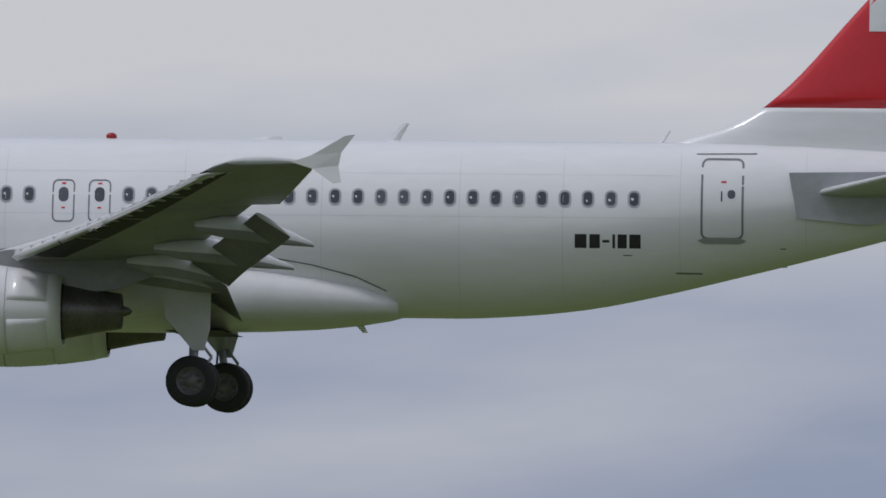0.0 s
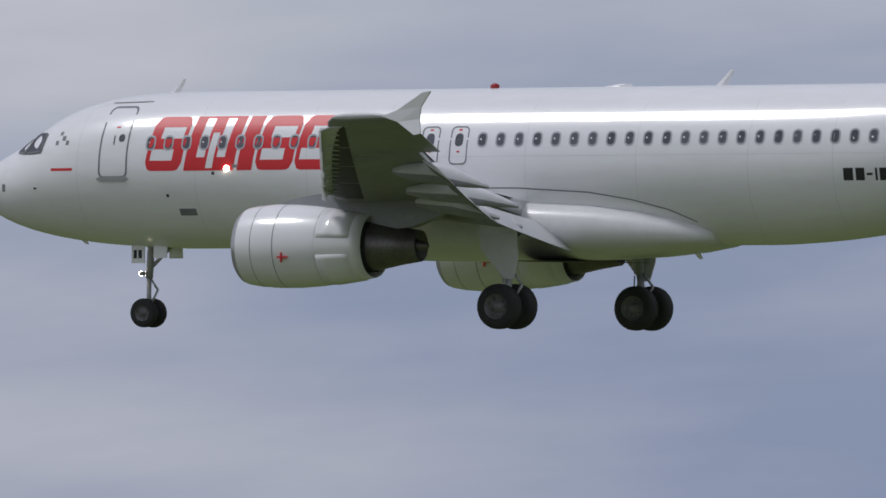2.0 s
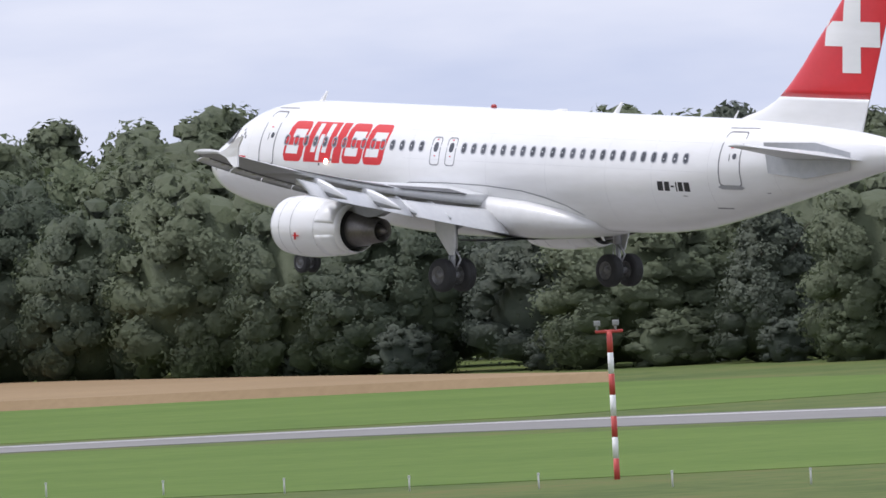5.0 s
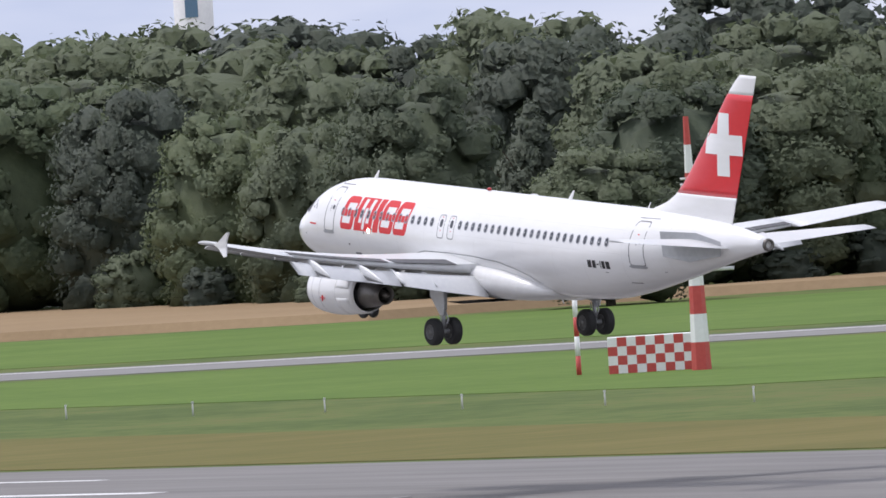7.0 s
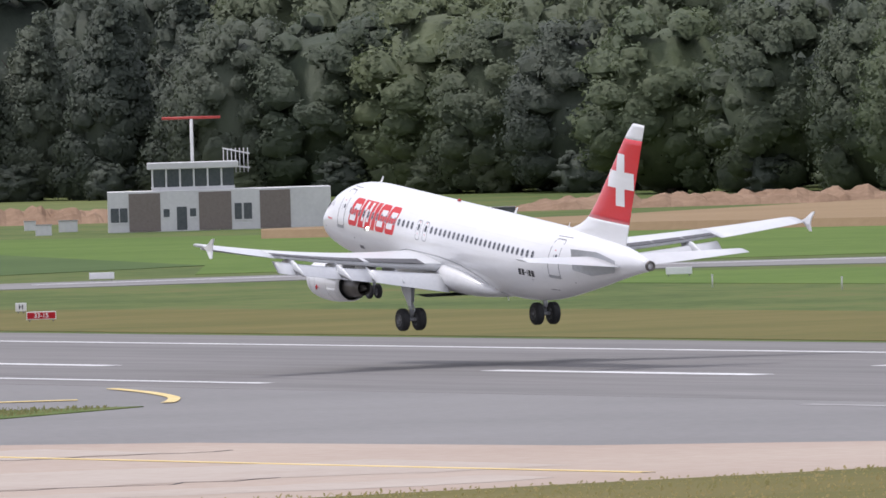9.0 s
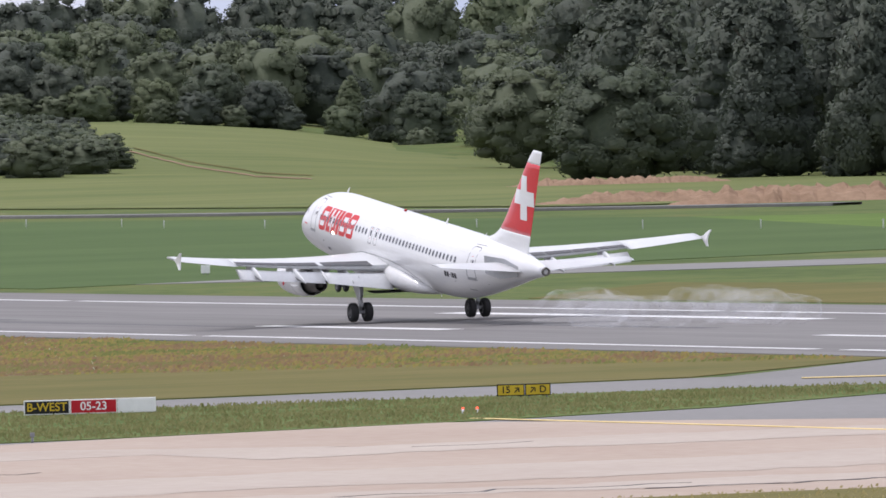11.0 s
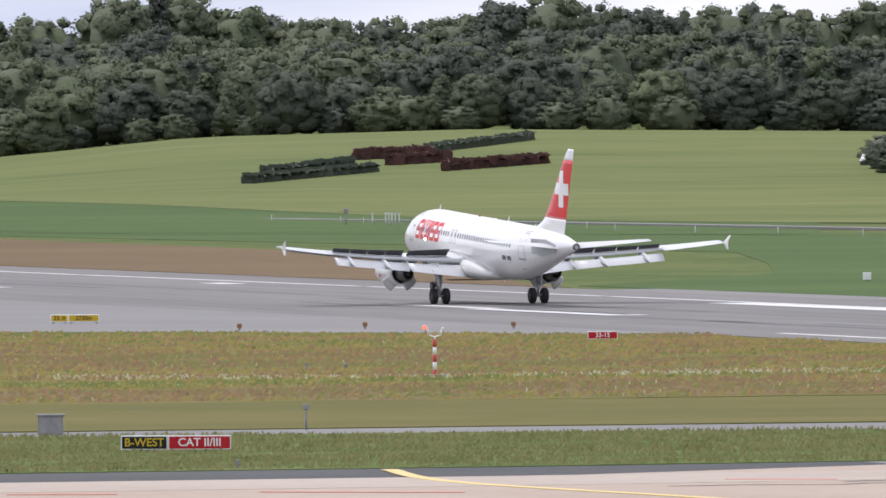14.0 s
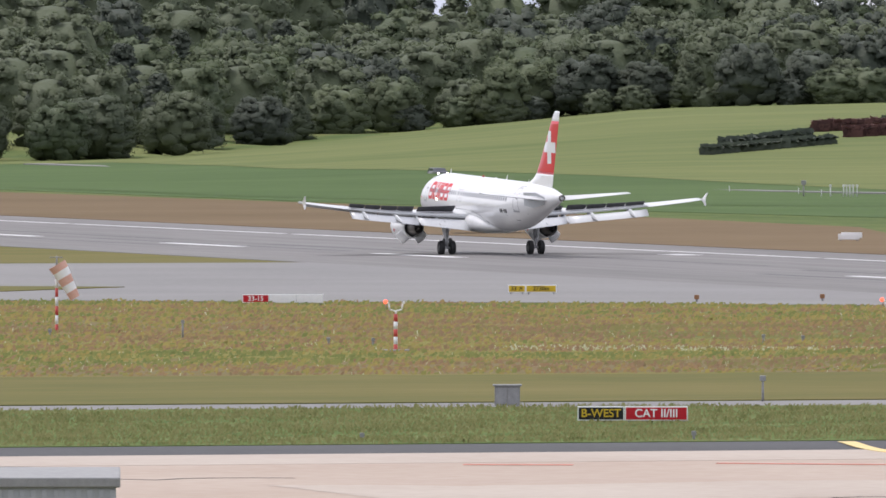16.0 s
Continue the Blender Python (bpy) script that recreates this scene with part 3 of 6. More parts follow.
    rings = []
    for k in range(6):
        y = 0.5 + 5.72 * k / 5
        xle = 31.45 + (y - 0.5) * 0.60
        c = 3.9 - (y - 0.5) * 0.44
        rings.append(foil(xle, side * y, 0.82 + (y - 0.5) * 0.105, c, 0.10))
    loft(bm, rings)
    part("tailplane", bm, WINGGREY, aircraft, "grey horizontal tailplane")
    bm = bmesh.new()
    vs = [bm.verts.new((x, side * (pick(HALF, x) * 1.0 + 0.012), z)) for x, z in ((31.2, 1.35), (33.4, 1.40), (34.9, 1.1), (34.9, 0.5), (33.0, 0.15), (31.4, 0.30))]
    bm.faces.new(vs)
    part("trim_plate", bm, RINGGREY, aircraft, "bare metal plate round the tailplane root", smooth=False)


# fin with its white foot and cap, red field and white cross
def fin_edge(z):
    le = pick([(1.7, 27.6), (2.1, 28.6), (2.45, 29.7), (2.95, 30.6), (5.1, 32.65), (7.7, 34.95), (8.1, 35.45)], z)
    te = 34.80 + (z - 1.8) * 0.305
    return le, te


def fin_piece(z0, z1, n, grow=0.0):
    bm = bmesh.new()
    rings = []
    for k in range(n + 1):
        z = z0 + (z1 - z0) * k / n
        le, te = fin_edge(z)
        c = te - le
        th = 0.10 if z > 3 else 0.085
        pts = []
        for i in range(14):
            s = (1 - math.cos(math.pi * i / 13)) / 2
            h = 5 * th * min(c, 5.5) * (0.2969 * math.sqrt(s) - 0.126 * s - 0.3516 * s * s + 0.2843 * s ** 3 - 0.1036 * s ** 4)
            pts.append((le + s * c, h + grow))
        rings.append([Vector((x, y, z)) for x, y in pts] + [Vector((x, -y, z)) for x, y in pts[-2:0:-1]])
    loft(bm, rings)
    return bm


fin = part("fin", fin_piece(1.7, 2.9, 10), WHITE, aircraft, "white foot of the tail fin")
part("fin_panel", fin_piece(2.9, 7.28, 16), RED, fin, "red tail fin panel")
part("fin_cap", fin_piece(7.28, 8.1, 6), WHITE, fin, "white fin cap")
for side in (-1, 1):
    bm = bmesh.new()
    seen = {}

    def fin_vert(x, z):
        if (x, z) not in seen:
            le, te = fin_edge(z)
            c = te - le
            s = max(0.002, (x - le) / c)
            h = 5 * 0.10 * min(c, 5.5) * (0.2969 * math.sqrt(s) - 0.126 * s - 0.3516 * s * s + 0.2843 * s ** 3 - 0.1036 * s ** 4)
            seen[(x, z)] = bm.verts.new((x, side * (h + 0.012), z))
        return seen[(x, z)]
    cx, cz, arm, w = 34.32, 5.12, 1.33, 0.43
    xs = [cx + d for d in (-arm, -0.9, -w, 0, w, 0.9, arm)]
    zs = [cz + d for d in (-arm, -0.9, -w, 0, w, 0.9, arm)]
    for i in range(6):
        for j in range(6):
            if not (2 <= i <= 3 or 2 <= j <= 3):
                continue
            bm.faces.new((fin_vert(xs[i], zs[j]), fin_vert(xs[i + 1], zs[j]), fin_vert(xs[i + 1], zs[j + 1]), fin_vert(xs[i], zs[j + 1])))
    part("cross", bm, WHITE, fin, "white cross")


# landing gear
def wheel(parent, c, r, w, side):
    bm = bmesh.new()
    prof = [(-w / 2, r * 0.56), (-w / 2, r * 0.80), (-w * 0.42, r * 0.93), (-w * 0.28, r * 0.99)]
    for g in (-0.18, 0.0, 0.18):
        prof += [(w * (g - 0.03), r), (w * (g - 0.015), r * 0.975), (w * (g + 0.015), r * 0.975), (w * (g + 0.03), r)]
    prof += [(w * 0.28, r * 0.99), (w * 0.42, r * 0.93), (w / 2, r * 0.80), (w / 2, r * 0.56)]
    lathe(bm, prof, c, axis="y", n=36)
    tyre = part("wheel", bm, TYRE, parent, "black rubber tyre on a grey rim")
    bm = bmesh.new()
    lathe(bm, [(-w / 2, r * 0.56), (-w * 0.46, r * 0.52), (-w * 0.30, r * 0.48), (-w * 0.28, r * 0.24), (-w * 0.44, r * 0.20), (-w * 0.44, 0.0)], c, axis="y", n=28)
    lathe(bm, [(w / 2, r * 0.56), (w * 0.46, r * 0.52), (w * 0.30, r * 0.48), (w * 0.28, r * 0.24), (w * 0.44, r * 0.20), (w * 0.44, 0.0)], c, axis="y", n=28)
    for k in range(9):
        a = 2 * math.pi * k / 9
        rod(bm, Vector(c) + Vector((r * 0.36 * math.cos(a), -w * 0.36, r * 0.36 * math.sin(a))), Vector(c) + Vector((r * 0.36 * math.cos(a), -w * 0.26, r * 0.36 * math.sin(a))), r * 0.06, n=6)
    part("rim", bm, RIM, tyre)


WHEEL_Z = -3.66
for side in (-1, 1):
    gy = side * 3.795
    gx = 17.62 if side < 0 else 17.78
    bm = bmesh.new()
    rod(bm, (17.55, side * 3.7, -1.3), (17.66, gy, -2.75), 0.15)
    rod(bm, (17.66, gy, -2.75), (gx, gy, WHEEL_Z), 0.095)
    rod(bm, (gx, gy - 0.40, WHEEL_Z), (gx, gy + 0.40, WHEEL_Z), 0.10)
    gear = part("main_gear", bm, STRUT, aircraft, "grey main landing gear leg, extended", origin=(17.66, gy, -1.3))
    bm = bmesh.new()
    rod(bm, (17.62, gy, -2.1), (17.4, side * 2.4, -1.6), 0.06)
    rod(bm, (17.62, gy, -2.3), (17.3, gy, -1.4), 0.045)
    part("side_stay", bm, STRUT, gear)
    bm = bmesh.new()
    rod(bm, (17.76, gy, -2.72), (18.05, gy, -3.10), 0.035)
    rod(bm, (18.05, gy, -3.10), (17.78, gy, -3.5), 0.035)
    rod(bm, (17.56, gy - 0.1, -2.8), (17.52, gy - 0.1, -3.5), 0.02)
    rod(bm, (17.56, gy + 0.1, -2.8), (17.52, gy + 0.1, -3.5), 0.02)
    part("torque_link", bm, STRUT, gear)
    bm = bmesh.new()
    oy = gy + side * 0.24
    prof = [(16.95, -1.42), (18.05, -1.42), (18.02, -2.45), (17.88, -2.95), (17.62, -2.95), (17.2, -2.45), (16.98, -2.2)]
    loft(bm, [[Vector((x, oy - 0.025 + side * 0.1 * (z + 2.0), z)) for x, z in prof], [Vector((x, oy + 0.025 + side * 0.1 * (z + 2.0), z)) for x, z in prof]])
    part("leg_door", bm, WINGGREY, gear, "pale grey gear leg door", smooth=False)
    for d in (-0.4635, 0.4635):
        wheel(gear, (gx, gy + d, WHEEL_Z), 0.585, 0.43, side)
bm = bmesh.new()
rod(bm, (5.15, 0, -1.9), (5.08, 0, -2.85), 0.10)
rod(bm, (5.08, 0, -2.85), (5.06, 0, -3.76), 0.065)
rod(bm, (5.06, -0.24, -3.76), (5.06, 0.24, -3.76), 0.07)
rod(bm, (5.1, 0, -2.6), (5.75, 0, -2.0), 0.05)
rod(bm, (5.12, 0, -2.85), (5.34, 0, -3.15), 0.03)
rod(bm, (5.34, 0, -3.15), (5.1, 0, -3.58), 0.03)
rod(bm, (4.98, -0.3, -2.72), (4.98, 0.3, -2.72), 0.05)
nose = part("nose_gear", bm, STRUT, aircraft, "grey nose landing gear leg, extended", origin=(5.1, 0, -1.9))
for s in (-1, 1):
    wheel(nose, (5.06, s * 0.25, -3.76), 0.385, 0.22, s)
    bm = bmesh.new()
    loft(bm, [[Vector((x, s * (0.42 + 0.08 * (-2.0 - z)) + d, z)) for x, z in ((5.45, -1.95), (5.85, -1.95), (5.85, -2.32), (5.45, -2.32))] for d in (-0.015, 0.015)])
    part("gear_bay_door", bm, WHITE, nose, "white nose gear bay door", smooth=False)
    bm = bmesh.new()
    bmesh.ops.create_icosphere(bm, subdivisions=2, radius=0.065, matrix=Matrix.Translation((4.92, s * 0.16, -2.72)))
    part("taxi_lamp", bm, LAMP, nose, "glowing taxi lamp")
bm = bmesh.new()
box(bm, 4.72, 5.10, -0.32, -0.28, -2.45, -1.98)
plate = part("leg_plate", bm, WHITE, nose, "white plate on the nose gear", smooth=False)
for x0, x1 in ((4.79, 4.88), (4.93, 5.03)):
    bm = bmesh.new()
    box(bm, x0, x1, -0.33, -0.322, -2.32, -2.10)
    part("plate_bar", bm, INK, plate, smooth=False)
# no opening is cut: a flat dark plate gives the wheel bay's shade
bm = bmesh.new()
box(bm, 16.9, 18.2, -3.2, 3.2, -2.475, -2.465)
part("gear_bay", bm, DARK, aircraft, "flat dark plate standing for the shaded open wheel bay", smooth=False)

AIRCRAFT_ROWS = [
    (0.0, -23.72, 29.12, 4.23, -0.17, 0.72),
    (0.5, -56.43, 27.73, 3.81, -0.05, 0.50),
    (1.0, -89.12, 26.35, 3.50, 0.12, 0.26),
    (1.5, -121.79, 24.96, 3.27, -0.00, -0.16),
    (2.0, -154.44, 23.56, 3.42, 0.05, -1.10),
    (2.5, -187.03, 22.16, 3.69, -0.08, -1.28),
    (3.0, -219.48, 20.74, 4.13, -0.20, -0.99),
    (3.5, -251.82, 19.31, 4.04, -0.53, -0.77),
    (4.0, -284.15, 17.87, 3.87, -0.70, -0.75),
    (4.5, -316.62, 16.42, 4.02, -0.83, -0.82),
    (5.0, -349.31, 14.99, 3.97, -0.92, -1.28),
    (7.5, -511.57, 8.02, 5.34, -1.28, -0.15),
    (8.0, -544.32, 6.85, 5.43, -1.23, 0.14),
    (10.5, -706.23, 2.94, 7.21, -1.14, 0.66),
    (11.0, -738.32, 2.90, 6.81, -0.72, 0.37),
    (11.5, -770.20, 2.86, 6.37, -0.47, 0.50),
    (12.0, -801.88, 2.83, 6.06, 0.00, 0.00),
    (12.5, -833.33, 2.84, 5.75, 0.41, -0.16),
    (13.0, -864.53, 2.82, 4.53, 0.00, 0.00),
    (13.5, -895.50, 2.82, 3.31, 0.52, 0.00),
    (14.0, -926.24, 2.81, 2.81, 0.00, 0.00),
    (14.5, -956.61, 2.80, 2.31, -0.07, -0.02),
    (15.0, -986.45, 2.80, 2.32, 0.00, 0.00),
    (15.5, -1015.89, 2.81, 2.32, -0.07, 0.05),
    (16.0, -1045.08, 2.77, 1.53, 0.29, 0.06),
]


def motions():
    walk(aircraft, [(t, pose(x, RUNWAY_Y, z, roll, pitch, yaw)) for t, x, z, pitch, yaw, roll in AIRCRAFT_ROWS])
    for kind, ob, at, a, b in MOVING:
        home = Matrix.Translation(at)
        if kind == "wing":
            drop = radians(3.0) if a < 0 else -radians(2.3)
            sag = home @ Matrix.Rotation(drop, 4, "X")
            walk(ob, [(0.0, home), (10.3, home), (11.4, sag), (16.0, sag)])
        elif kind == "spoiler":
            up = home @ Matrix.Rotation(-radians(48 if b > 3 else 42), 4, a)
            part_up = home @ Matrix.Rotation(-radians(8), 4, a)
            walk(ob, [(0.0, home), (11.0, home), (11.4, part_up), (12.4, up), (16.0, up)])
        elif kind == "reverser":
            out = home @ Matrix.Rotation(radians(-52), 4, a)
            walk(ob, [(0.0, home), (12.3, home), (13.3, out), (16.0, out)])
    smoke_motion()


# ---- outdoor materials ----
GRASS = material("grass_field", (0.062, 0.092, 0.032), (0.150, 0.132, 0.058), rough=0.9, scale=0.05, fine=0.45, bump=0.4, stops=((0.44, (0.085, 0.118, 0.040)), (0.53, (0.112, 0.142, 0.048)), (0.60, (0.130, 0.138, 0.052))))
LAWN = material("mown_green", (0.062, 0.100, 0.036), (0.094, 0.138, 0.052), rough=0.9, scale=0.03, fine=0.5, bump=0.3, stretch=(1, 0.3, 1))
OLIVE = material("dry_mown_grass", (0.105, 0.112, 0.042), (0.178, 0.150, 0.062), rough=0.95, scale=0.07, fine=0.7, bump=0.3, stretch=(1, 0.25, 1), stops=((0.48, (0.138, 0.128, 0.048)),))
MEADOW = material("wild_meadow", (0.095, 0.130, 0.040), (0.205, 0.185, 0.100), rough=0.95, scale=0.17, fine=1.8, bump=0.4, stretch=(1.2, 0.3, 1), stops=((0.42, (0.135, 0.135, 0.048)), (0.49, (0.205, 0.182, 0.058)), (0.55, (0.185, 0.130, 0.070)), (0.61, (0.130, 0.145, 0.052))))
RUST = material("brown_verge", (0.13, 0.095, 0.055), (0.19, 0.138, 0.085), rough=0.95, scale=0.02, fine=0.5, bump=0.4, stretch=(1, 0.3, 1))
STRIP_GRASS = material("strip_grass", (0.072, 0.105, 0.034), (0.190, 0.190, 0.095), rough=0.95, scale=0.22, fine=1.3, bump=0.5, stretch=(1, 0.35, 1), stops=((0.42, (0.092, 0.135, 0.042)), (0.52, (0.125, 0.165, 0.055)), (0.61, (0.150, 0.172, 0.068))))
# mown green brightened: sunlight on the lawn is put into the colour
SUNLITLAWN = material("sunlit_lawn_green", (0.085, 0.140, 0.036), (0.135, 0.195, 0.052), rough=0.95, scale=0.05, fine=0.5, bump=0.3)
HAY = material("hill_field", (0.098, 0.128, 0.047), (0.178, 0.192, 0.076), rough=0.95, scale=0.02, fine=0.14, bump=0.3, stretch=(1, 0.3, 1))
WHEAT = material("ripe_wheat", (0.24, 0.17, 0.10), (0.31, 0.225, 0.135), rough=0.95, scale=0.03, fine=1.2, bump=0.5)
ASPHALT = material("runway_asphalt", (0.104, 0.098, 0.094), (0.205, 0.195, 0.186), rough=0.85, scale=0.25, fine=1.5, bump=0.1, stretch=(0.04, 1, 1))
GREYTAR = material("taxiway_asphalt", (0.155, 0.150, 0.145), (0.215, 0.208, 0.20), rough=0.85, scale=0.05, fine=1.5)
DARKTAR = material("dark_shoulder", (0.085, 0.085, 0.088), (0.12, 0.12, 0.122), rough=0.9, scale=0.08, fine=2)
CONCRETE = material("apron_concrete", (0.37, 0.29, 0.235), (0.45, 0.38, 0.32), rough=0.9, scale=0.05, fine=1.0)
PALECON = material("worn_concrete", (0.39, 0.325, 0.275), (0.47, 0.415, 0.36), rough=0.9, scale=0.07, fine=1.2)
PAINT = material("white_paint", (0.55, 0.55, 0.55), (0.75, 0.75, 0.74), rough=0.7, scale=0.2, fine=3)
YELLOW = material("yellow_paint", (0.62, 0.46, 0.16), (0.72, 0.56, 0.26), rough=0.7, scale=0.3, fine=3)
PINK = material("red_paint_mark", (0.62, 0.20, 0.15), (0.68, 0.27, 0.20), rough=0.7, scale=0.3, fine=3)
RUBBER = material("tyre_marks", (0.07, 0.07, 0.072), (0.10, 0.10, 0.102), rough=0.8, scale=0.03, fine=1.0, stretch=(0.2, 2, 1))
DIRT = material("bare_earth", (0.20, 0.13, 0.085), (0.34, 0.235, 0.16), rough=0.95, scale=0.2, fine=1.2, bump=0.8)
BARK = material("bark", (0.05, 0.042, 0.034), (0.10, 0.085, 0.07), rough=0.95, scale=1.5, bump=0.6)
LEAF = material("leaves_mid", (0.068, 0.090, 0.054), (0.122, 0.148, 0.082), rough=0.72, scale=0.10, fine=1.0, bump=0.5, deep=0.5, island=0.16, each=0.5, world=True)
LEAFD = material("leaves_dark", (0.060, 0.077, 0.057), (0.098, 0.118, 0.080), rough=0.72, scale=0.10, fine=1.0, bump=0.5, deep=0.5, island=0.16, each=0.4, world=True)
LEAFL = material("leaves_light", (0.088, 0.118, 0.060), (0.155, 0.185, 0.092), rough=0.72, scale=0.10, fine=1.0, bump=0.5, deep=0.5, island=0.16, each=0.4, world=True)
COPPER = material("copper_leaves", (0.065, 0.030, 0.026), (0.12, 0.055, 0.045), rough=0.85, scale=0.3, fine=2, island=0.5)
BLADE = material("grass_blades", (0.112, 0.130, 0.046), (0.222, 0.212, 0.095), rough=0.9, scale=0.25, fine=1.5, island=0.2)
BLADEY = material("meadow_blades", (0.20, 0.195, 0.075), (0.34, 0.28, 0.13), rough=0.9, scale=0.08, fine=0.7, island=0.25)
for leafy in (LEAF, LEAFD, LEAFL, COPPER, BLADE, BLADEY):
    ln, ll = leafy.node_tree.nodes, leafy.node_tree.links
    l_tl, l_mx = ln.new("ShaderNodeBsdfTranslucent"), ln.new("ShaderNodeMixShader")
    l_mx.inputs["Fac"].default_value = 0.35
    ll.new(ln["Principled BSDF"].inputs["Base Color"].links[0].from_socket, l_tl.inputs["Color"])
    ll.new(ln["Principled BSDF"].outputs["BSDF"], l_mx.inputs[1])
    ll.new(l_tl.outputs["BSDF"], l_mx.inputs[2])
    ll.new(l_mx.outputs["Shader"], ln["Material Output"].inputs["Surface"])
SIGNRED = material("sign_red", (0.42, 0.022, 0.03), (0.50, 0.035, 0.045), rough=0.9)
SIGNBLACK = material("sign_black", (0.02, 0.02, 0.02), (0.04, 0.04, 0.04), rough=0.9)
SIGNYELLOW = material("sign_yellow", (0.52, 0.36, 0.03), (0.62, 0.44, 0.05), rough=0.9)
SIGNWHITE = material("sign_white", (0.74, 0.74, 0.73), (0.84, 0.84, 0.83), rough=0.55)
POSTGREY = material("post_grey", (0.20, 0.20, 0.20), (0.32, 0.32, 0.31), rough=0.7)
PALE = material("pale_wall", (0.52, 0.52, 0.52), (0.64, 0.64, 0.63), rough=0.75, scale=0.3)
BROWNWALL = material("brown_panel", (0.15, 0.125, 0.11), (0.21, 0.18, 0.16), rough=0.7)
GLASS = material("dark_glass", (0.05, 0.06, 0.07), (0.10, 0.11, 0.12), rough=0.1)
BLUE = material("blue_steel", (0.10, 0.19, 0.30), (0.15, 0.25, 0.37), rough=0.5)
CLAD = material("ribbed_cladding", (0.34, 0.36, 0.38), (0.44, 0.46, 0.48), rough=0.45, metal=0.3)
REDPOLE = material("pole_red", (0.45, 0.05, 0.045), (0.55, 0.08, 0.065), rough=0.5)
SALMON = material("sock_salmon", (0.60, 0.34, 0.26), (0.68, 0.42, 0.34), rough=0.8)
REDLAMP = glow("red_lamp", (1.0, 0.10, 0.05), 1.5)
AMBER = material("amber_lens", (0.22, 0.10, 0.035), (0.30, 0.14, 0.05), rough=0.4)


def smooth(a, b, x):
    u = min(1.0, max(0.0, (x - a) / (b - a)))
    return u * u * (3 - 2 * u)


# ---- the lie of the land, by bearing from the stand (degrees from +y towards -x) ----
CREST = [(64, 0), (66.7, 0), (67.4, 1.6), (68, 5.0), (68.6, 6.8), (70, 8.6), (71.7, 9.2), (72.9, 8.0), (73.5, 5.6), (74.3, 2.6), (75.0, 0.6), (75.6, 0), (80, 0)]
FRONT = [(24, 1000), (46, 1100), (51, 1250), (57, 1180), (61, 1420), (63, 1600), (65.8, 1670), (66.9, 2050), (67.5, 2330), (74, 2330), (75.2, 2150), (78, 2100)]
SKYLINE = [(24, 0.0), (30, -0.05), (33.9, -0.06), (34.15, -0.05), (34.3, -0.11), (34.45, -0.04), (34.8, -0.03), (34.9, 0.05), (35.05, 0.04), (35.3, -0.02), (35.5, 0.045), (35.7, 0.01), (36.0, 0.065), (36.7, 0.10), (37.15, 0.10), (37.3, 0.16), (37.6, 0.21), (38.4, 0.20), (39.3, 0.20), (40.4, 0.22), (41.0, 0.23), (41.5, 0.13), (42.2, 0.18), (42.7, -0.03), (43.4, 0.2), (45, 0.2), (47, 0.24), (48.4, 0.22), (50, 0.30), (50.15, 0.34), (50.57, 0.27), (50.75, 0.36), (51, 0.36), (55, 0.40), (58, 0.39), (58.27, 0.34), (58.32, 0.41), (59.0, 0.48), (59.4, 0.51), (59.55, 0.49), (59.7, 0.31), (59.94, 0.32), (60.1, 0.44), (60.45, 0.44), (60.55, 0.36), (60.9, 0.44), (61.2, 0.48), (62.4, 0.45), (62.7, 0.40), (63.5, 0.5), (65.5, 0.52), (67.2, 0.30), (67.5, 0.27), (67.95, 0.345), (68.3, 0.29), (68.65, 0.335), (69.1, 0.28), (69.6, 0.30), (70.1, 0.345), (70.9, 0.32), (71.3, 0.38), (71.6, 0.34), (71.9, 0.30), (72.2, 0.33), (72.7, 0.31), (72.95, 0.405), (73.3, 0.37), (73.7, 0.31), (75, 0.42), (78, 0.44)]


def line(table, x):
    return float(np.interp(x, [p[0] for p in table], [p[1] for p in table]))


def land(az, d):
    z = line(CREST, az) * smooth(1560, 2320, d)
    if az > 66:
        f = line(FRONT, az)
        far = f + 700
        top = EYE[2] + far * math.tan(radians(line(SKYLINE, az))) - 17
        z += smooth(66, 67.5, az) * max(0, top - line(CREST, az)) * min(1.0, max(0.0, (d - f - 20) / 680)) ** 0.85
    return z


def spot(az, d, up=0.0):
    return Vector((-d * math.sin(radians(az)), d * math.cos(radians(az)), land(az, d) + up))


def polar_sheet(name, azs, ds, mat, up=0.0, skirt=0.0):
    verts, faces = [], []
    for d in ds:
        for a in azs:
            verts.append(spot(a, d, up))
    n = len(azs)
    for i in range(len(ds) - 1):
        for j in range(n - 1):
            faces.append((i * n + j, (i + 1) * n + j, (i + 1) * n + j + 1, i * n + j + 1))
    if skirt:
        rim = [j for j in range(n)] + [i * n + n - 1 for i in range(1, len(ds))] + [(len(ds) - 1) * n + j for j in range(n - 2, -1, -1)] + [i * n for i in range(len(ds) - 2, 0, -1)]
        base = len(verts)
        for k in rim:
            verts.append(verts[k] - Vector((0, 0, skirt)))
        for k in range(len(rim)):
            q = (k + 1) % len(rim)
            faces.append((rim[k], rim[q], base + q, base + k))
    return raw(name, verts, faces, mat, smooth=True)


azs = [-180 + 8 * i for i in range(25)] + [20 + 0.5 * i for i in range(121)] + [88 + 8 * i for i in range(12)] + [180]
ds = [0.01, 40, 100, 200, 350, 500, 700, 900, 1100, 1300, 1450, 1560] + [1600 + 60 * i for i in range(13)] + [2400, 2500, 2650, 2850, 3100, 3500, 4000, 4800]
tagged(polar_sheet("ground", azs, ds, GRASS), "grassy airfield ground reaching the horizon", "ground", kind="structure")
